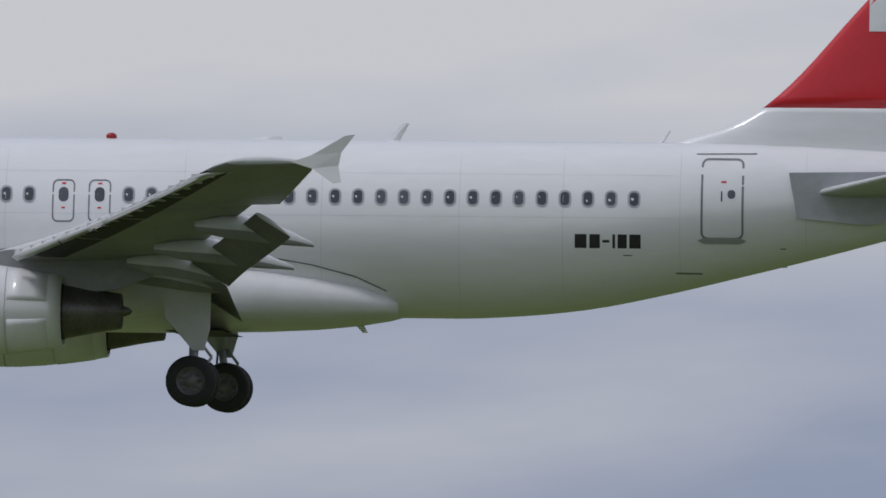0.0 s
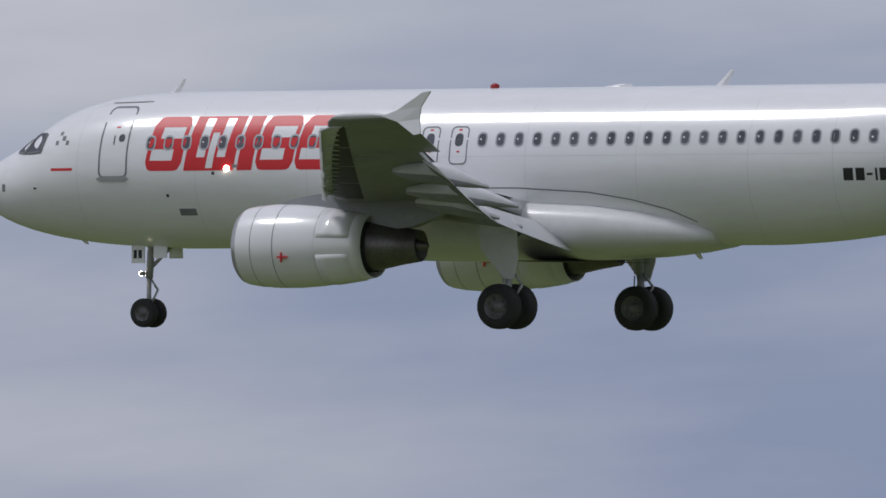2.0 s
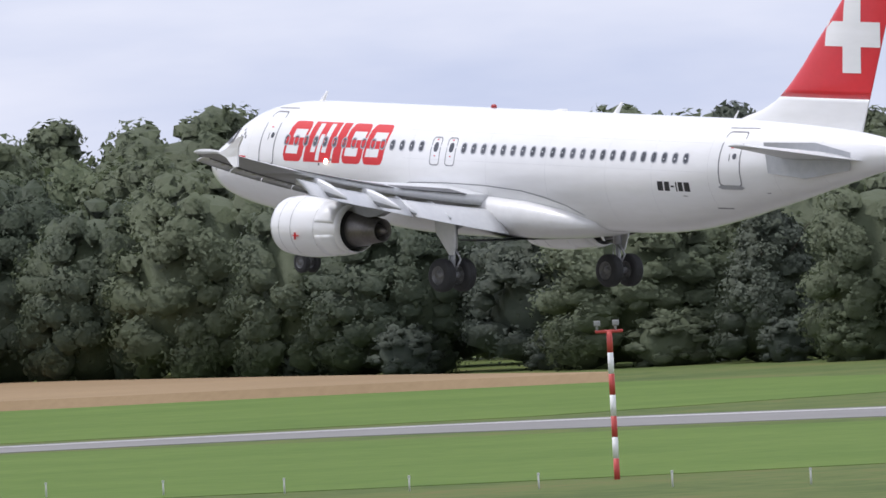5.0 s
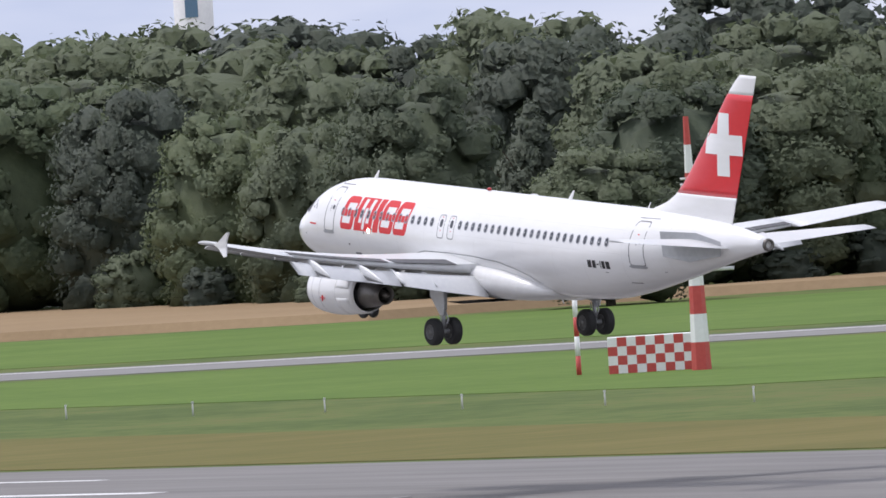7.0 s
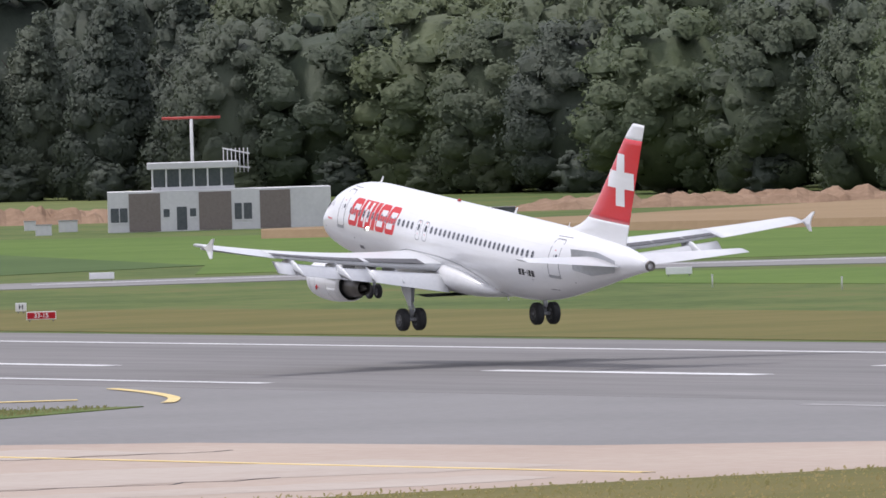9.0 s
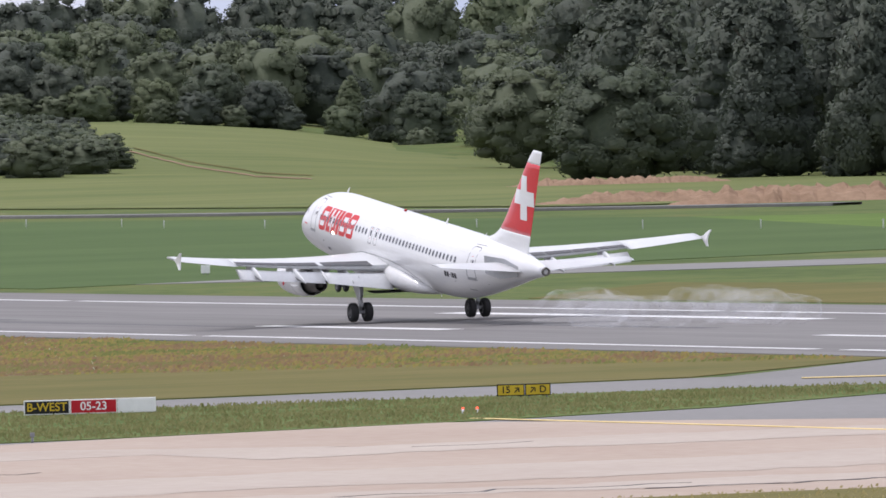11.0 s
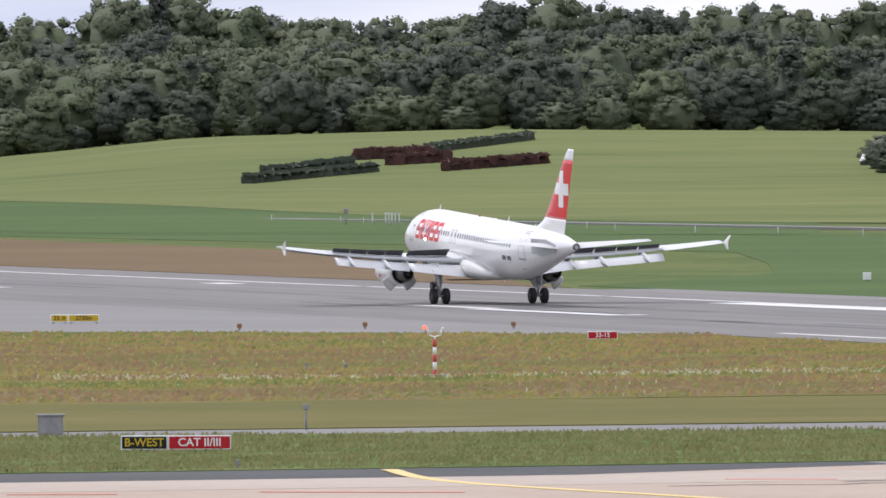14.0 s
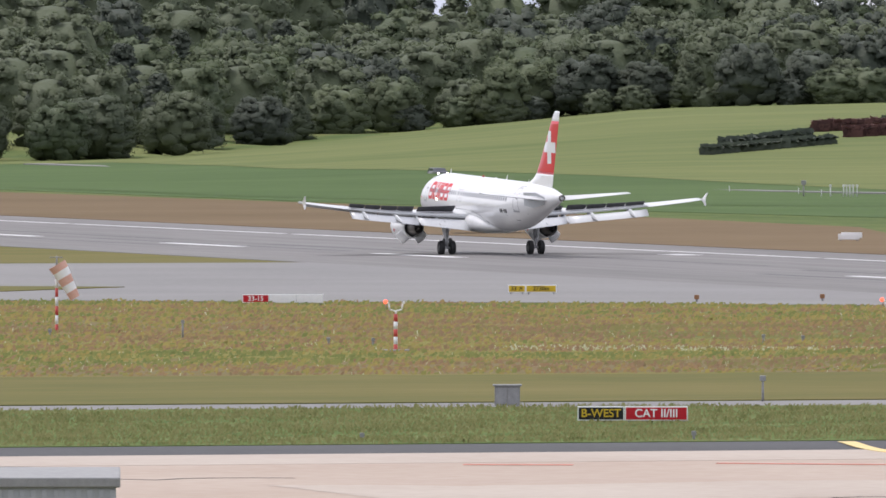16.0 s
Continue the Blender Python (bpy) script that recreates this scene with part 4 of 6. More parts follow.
HAY_EDGE = [(64.2, 1430), (66.6, 1400), (68, 1475), (69.3, 1550), (70.5, 1577), (71.7, 1614), (72.6, 1690), (73.5, 1776), (74.5, 1884), (75.2, 2076), (79, 2076)]
LAWN_EDGE = [(70.2, 1440), (73.3, 1480), (74.7, 1575), (75.7, 1690), (79, 1690)]


def draped(name, az0, az1, near, far, mat, up, label):
    """A sheet that lies on the land between two edges given by bearing."""
    n, m = int((az1 - az0) / 0.25), 24
    verts, faces = [], []
    for i in range(n + 1):
        a = az0 + (az1 - az0) * i / n
        n_ = near(a) + 6 * noise.noise(Vector((a * 4, 0, 5)))
        for k in range(m + 1):
            verts.append(spot(a, n_ + (far(a) - n_) * k / m, up))
    for i in range(n):
        for k in range(m):
            q = i * (m + 1) + k
            faces.append((q, q + 1, q + m + 2, q + m + 1))
    return tagged(raw(name, verts, faces, mat, smooth=True), label, "field", kind="structure")


draped("hill_field", 64.2, 79, lambda a: line(HAY_EDGE, a), lambda a: 2330, HAY, 0.12, "pale green mown hillside field")
draped("lawn_slope", 70.2, 79, lambda a: line(LAWN_EDGE, a), lambda a: line(HAY_EDGE, a) + 8, LAWN, 0.08, "mown grass in a green brightened as sunlit at the foot of the hill")


def slab(name, pts, mat, top, label, category, thick=0.05):
    """A flat paved or planted sheet with a given top, from its plan."""
    n = len(pts)
    verts = [(x, y, top) for x, y in pts] + [(x, y, top - thick) for x, y in pts]
    faces = [tuple(range(n))] + [(i, n + i, n + (i + 1) % n, (i + 1) % n) for i in range(n)]
    ob = raw(name, verts, faces, mat)
    bm = bmesh.new()
    bm.from_mesh(ob.data)
    bmesh.ops.recalc_face_normals(bm, faces=bm.faces)
    bmesh.ops.triangulate(bm, faces=[f for f in bm.faces if len(f.verts) > 4])
    bm.to_mesh(ob.data)
    bm.free()
    return tagged(ob, label, category, kind="structure")


def curve(points, steps=10):
    """A smooth path through plan points."""
    out = []
    p = [points[0]] + points + [points[-1]]
    for i in range(1, len(p) - 2):
        for k in range(steps):
            u = k / steps
            out.append(tuple(0.5 * (2 * p[i][c] + (p[i + 1][c] - p[i - 1][c]) * u + (2 * p[i - 1][c] - 5 * p[i][c] + 4 * p[i + 1][c] - p[i + 2][c]) * u * u + (3 * p[i][c] - p[i - 1][c] - 3 * p[i + 1][c] + p[i + 2][c]) * u ** 3) for c in (0, 1)))
    out.append(points[-1])
    return out


def ribbon(name, points, width, mat, top, label, category, thick=0.02):
    left, right = [], []
    for i, p in enumerate(points):
        a, b = points[max(i - 1, 0)], points[min(i + 1, len(points) - 1)]
        d = Vector((b[0] - a[0], b[1] - a[1])).normalized() * (width / 2)
        left.append((p[0] - d.y, p[1] + d.x))
        right.append((p[0] + d.y, p[1] - d.x))
    n = len(points)
    verts = [(x, y, top) for x, y in left + right] + [(x, y, top - thick) for x, y in left + right]
    faces = []
    for i in range(n - 1):
        faces += [(i, i + 1, n + i + 1, n + i), (i, 2 * n + i, 2 * n + i + 1, i + 1), (n + i, n + i + 1, 3 * n + i + 1, 3 * n + i)]
    return tagged(raw(name, verts, faces, mat), label, category, kind="structure")


# paved surfaces
slab("runway", [(-2400, 281), (-1006, 281), (-803, 281), (-440, 281), (-200, 281), (-200, 338), (-2400, 338)], ASPHALT, 0.05, "grey worn asphalt runway", "runway", 0.1)
slab("taxiway_exit", [(-803, 281.2), (-830, 252), (-850, 214), (-872, 170), (-1006, 170), (-1006, 281.2)], GREYTAR, 0.047, "grey asphalt runway exit", "taxiway", 0.1)
slab("grass_island", [(-896, 237), (-878, 222), (-884, 170), (-935, 170)], OLIVE, 0.10, "olive grass island between paved lanes", "grass", 0.1)
slab("taxiway_link", [(-611, 281.2), (-586, 260), (-583, 232), (-585, 195), (-585, 120), (-579, 120), (-576, 190), (-569, 226), (-566, 250), (-560, 265), (-536, 238), (-529, 222), (-525, 205), (-522, 175), (-521, 60), (-430, 60), (-430, 230), (-447, 271), (-440, 281.2)], GREYTAR, 0.044, "grey asphalt taxiway lanes", "taxiway", 0.1)
slab("grass_strip", [(-568, 226), (-565, 250), (-558, 264), (-535, 237), (-528, 221), (-524, 205), (-521.5, 175), (-520.5, 100), (-578, 100), (-575, 190)], STRIP_GRASS, 0.09, "rough green grass strip beside the apron", "grass", 0.1)
slab("shoulder", [(-521, 60), (-521.5, 175), (-522.5, 190), (-518, 190), (-509, 172), (-508, 60)], DARKTAR, 0.055, "dark asphalt shoulder strip", "pavement", 0.1)
slab("apron", [(-508, 60), (-508.5, 172), (-517.5, 190), (-523.5, 205), (-528, 221), (-500, 239), (-475, 244), (-464, 252), (-454, 267), (-448, 270), (-440, 258), (-432, 232), (-428, 200), (-420, 60)], CONCRETE, 0.075, "pinkish worn concrete apron", "pavement", 0.1)
slab("apron_edge", [(-508, 60), (-508.4, 170), (-510, 196), (-500, 205), (-496, 170), (-495, 60)], PALECON, 0.085, "paler worn concrete band", "pavement", 0.02)
slab("grass_corner", [(-427, 60), (-428, 200), (-433, 232), (-441, 258), (-447, 269), (-440, 279), (-200, 279), (-200, 60)], OLIVE, 0.10, "dry grass corner beside the apron", "grass", 0.1)
far_taxi = curve([(-430, 610), (-560, 600), (-646, 595), (-700, 585), (-770, 525), (-820, 496), (-876, 470), (-893, 425), (-905, 380), (-930, 352), (-990, 337)], 8)
ribbon("taxiway_far", far_taxi, 27, GREYTAR, 0.042, "grey asphalt taxiway beyond the runway", "taxiway", 0.1)
ribbon("taxiway_far_line", [(x - 1.5, y + 9) for x, y in far_taxi[4:60]], 1.0, PAINT, 0.06, "pale painted edge line on the taxiway", "marking")
slab("verge_brown", [(-1000, 339), (-1030, 345), (-1067, 355), (-1130, 372), (-1213, 394), (-1330, 400), (-1433, 404), (-1600, 400), (-2000, 410), (-2000, 339)], RUST, 0.05, "reddish brown dry verge beside the runway", "grass", 0.04)
slab("lawn_far", [(-900, 345), (-1010, 343), (-1067, 380), (-1130, 402), (-1213, 428), (-1433, 407), (-2000, 414), (-2000, 520), (-1760, 500), (-1480, 478), (-1180, 520), (-960, 460)], LAWN, 0.046, "mown grass in a green brightened as sunlit beyond the runway", "grass", 0.03)
# two lawns whose painted green holds the sunlight
slab("lawn_near", [(-540, 478), (-640, 425), (-830, 425), (-860, 448), (-760, 505), (-690, 565), (-600, 575), (-480, 580), (-420, 560)], SUNLITLAWN, 0.036, "mown grass in a green brightened as sunlit", "grass", 0.03)
slab("lawn_strip", [(-700, 615), (-790, 548), (-900, 492), (-920, 440), (-960, 460), (-1180, 520), (-1060, 575), (-980, 585), (-930, 640), (-820, 720), (-700, 690)], SUNLITLAWN, 0.036, "mown grass in a green brightened as sunlit", "grass", 0.03)
slab("mown_verge", [(-611, 280.5), (-588, 259), (-585.5, 232), (-587, 195), (-587, 120), (-640, 120), (-638, 205), (-632, 280.5)], OLIVE, 0.044, "olive dry mown grass band", "grass", 0.03)
slab("mown_island", [(-700, 280.5), (-612, 280.5), (-588, 259), (-600, 240), (-660, 235), (-690, 262)], OLIVE, 0.040, "olive mown grass beside the runway", "grass", 0.03)
slab("mown_wedge", [(-1006.5, 170), (-1006.5, 280.5), (-1900, 280.5), (-1900, 170)], OLIVE, 0.041, "olive dry grass between runway and taxiway", "grass", 0.03)
slab("rough_verge", [(-480, 340.5), (-575, 340.5), (-660, 341), (-800, 341), (-840, 368), (-735, 380), (-642, 379), (-520, 374)], OLIVE, 0.040, "olive and brown rough grass beyond the runway", "grass", 0.03)
slab("meadow", [(-640, 120), (-638, 205), (-640, 262), (-700, 280), (-802, 280), (-828, 252), (-848, 214), (-868, 170), (-868, 120)], MEADOW, 0.037, "wild meadow with yellow and reddish patches", "meadow", 0.03)
verts, faces = [], []
edge_n = [(48.35, 1080), (50.9, 1106), (53, 1150), (56.7, 1160), (58, 1144), (60.4, 1170), (62.6, 1205), (64.2, 1225)]
edge_f = [(48.35, 1081), (49.6, 1160), (50.9, 1236), (53, 1240), (56.7, 1172), (58, 1230), (60.4, 1395), (62.6, 1270), (64.2, 1235)]
bands = [48.35 + 0.2 * i for i in range(80)]
for a in bands:
    n_, f_ = line(edge_n, a) , line(edge_f, a)
    for d, z in ((n_ - 1, 0), (n_, 0.8), ((n_ + f_) / 2, 0.85), (f_, 0.8), (f_ + 1, 0)):
        verts.append(spot(a, d, z))
for i in range(len(bands) - 1):
    for j in range(4):
        faces.append((i * 5 + j, i * 5 + j + 1, i * 5 + j + 6, i * 5 + j + 5))
tagged(raw("wheat_field", verts, faces, WHEAT), "ripe tan wheat field before the woods", "field", kind="structure")
ribbon("perimeter_road", curve([(-1230, 560), (-1330, 520), (-1484, 503), (-1552, 490), (-1650, 492), (-1770, 503), (-2000, 515)], 6), 4.5, GREYTAR, 0.3, "narrow grey perimeter road", "road", 0.28)




def band(name, x0, x1, y0, y1, mat, top, label, wob=4.0):
    """A planted band across the meadow with a ragged edge."""
    a, b = [], []
    n = 60
    for i in range(n + 1):
        y = y0 + (y1 - y0) * i / n
        a.append((x0 + wob * noise.noise(Vector((y * 0.09, x0, 0))) + wob * 0.5 * noise.noise(Vector((y * 0.5, x0, 2))), y))
        b.append((x1 + wob * noise.noise(Vector((y * 0.09, x1, 0))) + wob * 0.5 * noise.noise(Vector((y * 0.5, x1, 2))), y))
    verts = [(x, y, top) for x, y in a + b]
    faces = [(i, i + 1, n + 2 + i, n + 1 + i) for i in range(n)]
    return tagged(raw(name, verts, faces, mat), label, "meadow", kind="structure")


GOLD = material("yellow_bloom", (0.125, 0.135, 0.045), (0.245, 0.215, 0.065), rough=0.95, scale=0.24, fine=2.0, bump=0.4, stretch=(1.2, 0.4, 1))
SORREL = material("red_sorrel", (0.130, 0.130, 0.052), (0.215, 0.150, 0.090), rough=0.95, scale=0.24, fine=2.0, bump=0.4, stretch=(1.2, 0.4, 1))
FRESH = material("fresh_meadow", (0.100, 0.132, 0.042), (0.190, 0.178, 0.068), rough=0.95, scale=0.24, fine=2.0, bump=0.4, stretch=(1.2, 0.4, 1))
band("meadow_band", -668, -641, 122, 258, SORREL, 0.048, "reddish brown sorrel band in the meadow")
band("meadow_band", -722, -676, 122, 232, GOLD, 0.049, "yellow flowering band in the meadow", 6)
band("meadow_band", -776, -748, 122, 215, SORREL, 0.050, "reddish brown sorrel band in the meadow", 7)
band("meadow_band", -745, -690, 225, 276, FRESH, 0.051, "fresh green grass patch in the meadow", 8)
band("meadow_band", -800, -782, 235, 278, FRESH, 0.052, "fresh green grass patch in the meadow", 5)
for i in range(16):
    y0, x0 = random.uniform(110, 225), random.uniform(-500, -436)
    pts = [(x0 + 0.5 * math.sin(k * 1.7 + i) + k * random.uniform(-0.2, 0.2), y0 + k * 1.4) for k in range(random.randint(4, 11))]
    ribbon("crack", pts, random.uniform(0.15, 0.4), DARKTAR, 0.092, "dark crack across the concrete", "crack", 0.006)
for x0, x1, y0, y1 in ((-470, -452, 130, 232), (-445, -438, 140, 225), (-500, -488, 196, 232)):
    band("worn_patch", x0, x1, y0, y1, PALECON, 0.086, "paler worn stretch of concrete", 3)
for pts in ([(68.60, -0.33), (68.35, -0.40), (68.05, -0.455), (67.8, -0.475)], [(68.62, -0.345), (68.37, -0.415), (68.07, -0.47), (67.8, -0.49)]):
    way = []
    for (a0, e0), (a1, e1) in zip(pts, pts[1:]):
        for k in range(8):
            a, e = a0 + (a1 - a0) * k / 8, e0 + (e1 - e0) * k / 8
            d = 1580.0
            while d < 2300 and land(a, d) - EYE[2] < d * math.tan(radians(e)):
                d += 5
            way.append((a, d))
    verts, faces = [], []
    for a, d in way:
        verts += [spot(a, d - 4, 0.2), spot(a, d + 4, 0.2)]
    for k in range(len(way) - 1):
        faces.append((2 * k, 2 * k + 1, 2 * k + 3, 2 * k + 2))
    tagged(raw("field_track", verts, faces, OLIVE if pts[0][1] > -0.34 else DIRT), "worn track across the hillside field", "track", kind="structure")


# runway markings
def bar(name, x0, x1, y, w, mat=PAINT, top=0.062, label="white painted runway marking"):
    return slab(name, [(x0, y - w / 2), (x1, y - w / 2), (x1, y + w / 2), (x0, y + w / 2)], mat, top, label, "marking", 0.008)


x = -545
while x > -2000:
    length = random.choice((60, 80, 110))
    bar("edge_line", x - length, x - random.uniform(0.3, 4), 327, 0.8)
    x -= length
x = -590
while x > -803:
    length = random.choice((40, 60, 90))
    bar("edge_line", max(x - length, -803), x - random.uniform(0.3, 5), 286.5, 0.8)
    x -= length
for x0, x1, y, w in ((-598, -569, 302.5, 1.4), (-665, -640, 301, 1.2), (-742, -713, 299, 1.6), (-906, -874, 300.5, 3.0), (-930, -876, 301.5, 1.2), (-1052, -1028, 300, 1.6), (-1120, -1095, 300, 1.4), (-1190, -1165, 300, 1.4),
                     (-586, -562, 321, 2.6), (-577, -545, 313.5, 1.3), (-560, -520, 313.5, 1.3), (-761, -705, 319, 2.0), (-921, -870, 324.5, 3.2), (-1042, -1036, 322, 2.2)):
    bar("runway_mark", x0, x1, y, w)
for i in range(14):
    x0 = -690 - 45 * i - random.uniform(0, 20)
    bar("rubber_mark", x0 - random.uniform(40, 110), x0, 300 + random.uniform(-4, 12), random.uniform(0.5, 1.5), RUBBER, 0.056, "dark rubber streak on the runway")
# yellow lines
FAINT = material("worn_paint", (0.24, 0.235, 0.23), (0.36, 0.35, 0.34), rough=0.8, scale=0.3, fine=3)
bar("runway_mark", -518, -500, 277.5, 0.9, FAINT, label="worn pale painted marking")
ribbon("lead_line", [(-484.7, 305.0), (-466.3, 276.7)], 0.25, FAINT, 0.097, "worn pale guide line", "marking")
ribbon("lead_line", curve([(-560, 313), (-542.7, 309.2), (-525.7, 303.6), (-513.5, 298.7), (-503.5, 294), (-495.2, 289.4), (-486.7, 284), (-478.1, 277.4), (-470.1, 270.1), (-464.6, 264.3)]), 0.45, YELLOW, 0.095, "yellow curved lead-in line", "marking")
ribbon("lead_line", curve([(-592, 278.4), (-582, 275.7), (-572.3, 272.3), (-566, 269.3), (-562.8, 267.5)]), 0.6, YELLOW, 0.095, "yellow curved lead-in line", "marking")
ribbon("apron_line", curve([(-532, 224), (-505, 225.5), (-474, 227), (-440, 229)]), 0.6, YELLOW, 0.105, "yellow apron guide line", "marking")
ribbon("apron_line", curve([(-519, 168), (-500, 165), (-470, 168), (-440, 169)]), 0.7, YELLOW, 0.105, "yellow apron guide line", "marking")
ribbon("stop_bar", [(-577.6, 260.3), (-574, 268.1)], 1.5, YELLOW, 0.09, "worn yellow holding position marking", "marking")
for pts in (((-493, 144), (-491.5, 148)), ((-492, 154), (-488, 161)), ((-500, 176), (-498, 180))):
    ribbon("red_mark", list(pts), 0.5, PINK, 0.105, "faint red painted mark on concrete", "marking")


# ---- trees ----
def ball(level):
    b = bmesh.new()
    bmesh.ops.create_icosphere(b, subdivisions=level, radius=1.0)
    v, f = np.array([q.co[:] for q in b.verts]), np.array([[q.index for q in g.verts] for g in b.faces])
    b.free()
    return v, f


SMALL_BALL, LARGE_BALL = ball(1), ball(3)


def crown_arrays(rng, lumps, leaves, leaf, kind):
    """Unit-height crown: an uneven leafy body, boughs that bulge from it and single sprays of leaves all over."""
    def girth(h):
        if kind == "conifer":
            return 0.24 * (1.0 - h) ** 0.8 * min(1, h / 0.08)
        return 0.36 * max(0.0, math.sin(math.pi * min(0.97, 0.17 + 0.80 * h))) ** 0.62
    cs, rs = [], []
    for k in range(lumps):
        a, h = rng.uniform(0, 6.283), 0.05 + 0.88 * rng.uniform() ** 0.8
        w = girth(h)
        cs.append((0.80 * w * math.cos(a), 0.80 * w * math.sin(a), h))
        rs.append(0.03 + 0.25 * w if kind == "conifer" else rng.uniform(0.05, 0.105) * (1.1 - 0.3 * h))
    cs, rs = np.array(cs), np.array(rs)
    # body
    v0, f0 = LARGE_BALL
    wob = 1 + 0.09 * rng.normal(size=len(v0)).clip(-1.5, 1.5)
    hh = 0.03 + 0.42 * (v0[:, 2] + 1)
    flat = np.maximum(1e-6, np.hypot(v0[:, 0], v0[:, 1]))
    gg = np.array([girth(h) for h in hh]) * 0.66 * wob * np.minimum(1, flat / 0.5)
    body = np.column_stack([v0[:, 0] / flat * gg, v0[:, 1] / flat * gg, hh])
    # boughs
    v1, f1 = SMALL_BALL
    wild = 1 + 0.16 * rng.normal(size=(len(rs), len(v1), 1)).clip(-1.6, 1.6)
    cv = (cs[:, None, :] + v1[None] * wild * (rs * 0.84)[:, None, None]).reshape(-1, 3)
    ct = (f1[None] + (np.arange(len(rs)) * len(v1))[:, None, None]).reshape(-1, 3) + len(body)
    # sprays, on the outer side of the boughs
    at = rng.choice(len(rs), leaves, p=rs ** 2 / (rs ** 2).sum())
    out = cs[at] * np.array([1, 1, 0.0]) / np.maximum(0.02, np.hypot(cs[at, 0], cs[at, 1]))[:, None]
    d = rng.normal(size=(leaves, 3)) + out * 0.9
    d[:, 2] += 0.35
    d /= np.linalg.norm(d, axis=1)[:, None]
    p = cs[at] + d * (rs[at] * (0.78 + 0.55 * rng.uniform(size=leaves) ** 1.5))[:, None]
    nrm = d + rng.normal(size=(leaves, 3)) * 0.35
    nrm /= np.linalg.norm(nrm, axis=1)[:, None]
    u = np.cross(nrm, rng.normal(size=(leaves, 3)))
    u /= np.linalg.norm(u, axis=1)[:, None]
    v = np.cross(nrm, u)
    s = leaf * rng.uniform(0.5, 1.3, leaves)[:, None]
    spray = np.stack([p - u * s, p + u * s * 0.8 - v * s * 0.5, p + v * s * 1.1], 1).reshape(-1, 3)
    tri = np.vstack([f0, ct, np.arange(leaves * 3).reshape(-1, 3) + len(body) + len(cv)])

    def outward(own, where):
        o = own * 0.38 + (where - np.array([0, 0, 0.35])) * 1.3
        o[:, 2] += 0.12
        return o / np.linalg.norm(o, axis=1)[:, None]
    n_ = np.vstack([outward(v0, body), outward(np.tile(v1, (len(rs), 1)), cv), np.repeat(outward(d, p), 3, 0)])
    return np.vstack([body, cv, spray]), np.zeros((0, 4), int), tri, n_


def mesh_from(name, verts, quads, tris, normals, mat):
    me = bpy.data.meshes.new(name)
    nq, nt = len(quads), len(tris)
    me.vertices.add(len(verts))
    me.vertices.foreach_set("co", np.asarray(verts, np.float32).ravel())
    loops = np.concatenate([np.asarray(quads).ravel(), np.asarray(tris).ravel()]).astype(np.int32)
    me.loops.add(len(loops))
    me.loops.foreach_set("vertex_index", loops)
    me.polygons.add(nq + nt)
    starts = np.concatenate([np.arange(nq) * 4, nq * 4 + np.arange(nt) * 3]).astype(np.int32)
    me.polygons.foreach_set("loop_start", starts)
    me.update(calc_edges=True)
    if normals is not None:
        me.polygons.foreach_set("use_smooth", np.ones(nq + nt, bool))
        me.normals_split_custom_set_from_vertices(np.asarray(normals, np.float32).tolist())
    me.materials.append(mat)
    return me


rng = np.random.default_rng(7)
near_crowns = [crown_arrays(rng, 110, 8200, 0.0125, "conifer" if k == 5 else "broad") for k in range(6)]
mid_crowns = [crown_arrays(rng, 84, 4400, 0.0155, "conifer" if k == 5 else "broad") for k in range(6)]
far_crowns = [crown_arrays(rng, 56, 2300, 0.0195, "conifer" if k == 5 else "broad") for k in range(6)]
TREE_MESH = {}


def tree_mesh(k, mat, crowns):
    key = (k, mat.name, len(crowns[k][0]))
    if key not in TREE_MESH:
        TREE_MESH[key] = mesh_from("crown", *crowns[k], mat)
    return TREE_MESH[key]


bm = bmesh.new()
rod(bm, (0, 0, -0.02), (0.01, 0, 0.3), 0.022, 0.014, 8)
rod(bm, (0.01, 0, 0.3), (0.0, 0.01, 0.72), 0.014, 0.005, 7)
for k in range(6):
    a = k * 1.05
    rod(bm, (0.008, 0, 0.22 + 0.06 * k), (0.17 * math.cos(a), 0.17 * math.sin(a), 0.38 + 0.07 * k), 0.007, 0.002, 5)
TRUNK = bpy.data.meshes.new("trunk")
bm.to_mesh(TRUNK)
bm.free()
TRUNK.materials.append(BARK)


def plant(at, height, width, k, mat, label, name="tree", group="woodland edge trees", crowns=None):
    t = new(name)
    t.matrix_world = Matrix.Translation(at) @ Matrix.Rotation(rng.uniform(0, 6.28), 4, "Z") @ Matrix.Diagonal((height * width, height * width, height, 1))
    tagged(t, label, name, group)
    for nm, me in (("trunk", TRUNK), ("crown", tree_mesh(k, mat, crowns or near_crowns))):
        o = new(nm, me)
        o.parent = t
    return t


bulk = {"mid": [[], [], [], [], 0], "dark": [[], [], [], [], 0], "light": [[], [], [], [], 0]}
TONE = {"mid": LEAF, "dark": LEAFD, "light": LEAFL}
WORD = {"mid": "broad leafy green woodland tree", "dark": "dark green dense woodland tree", "light": "light green leafy woodland tree"}


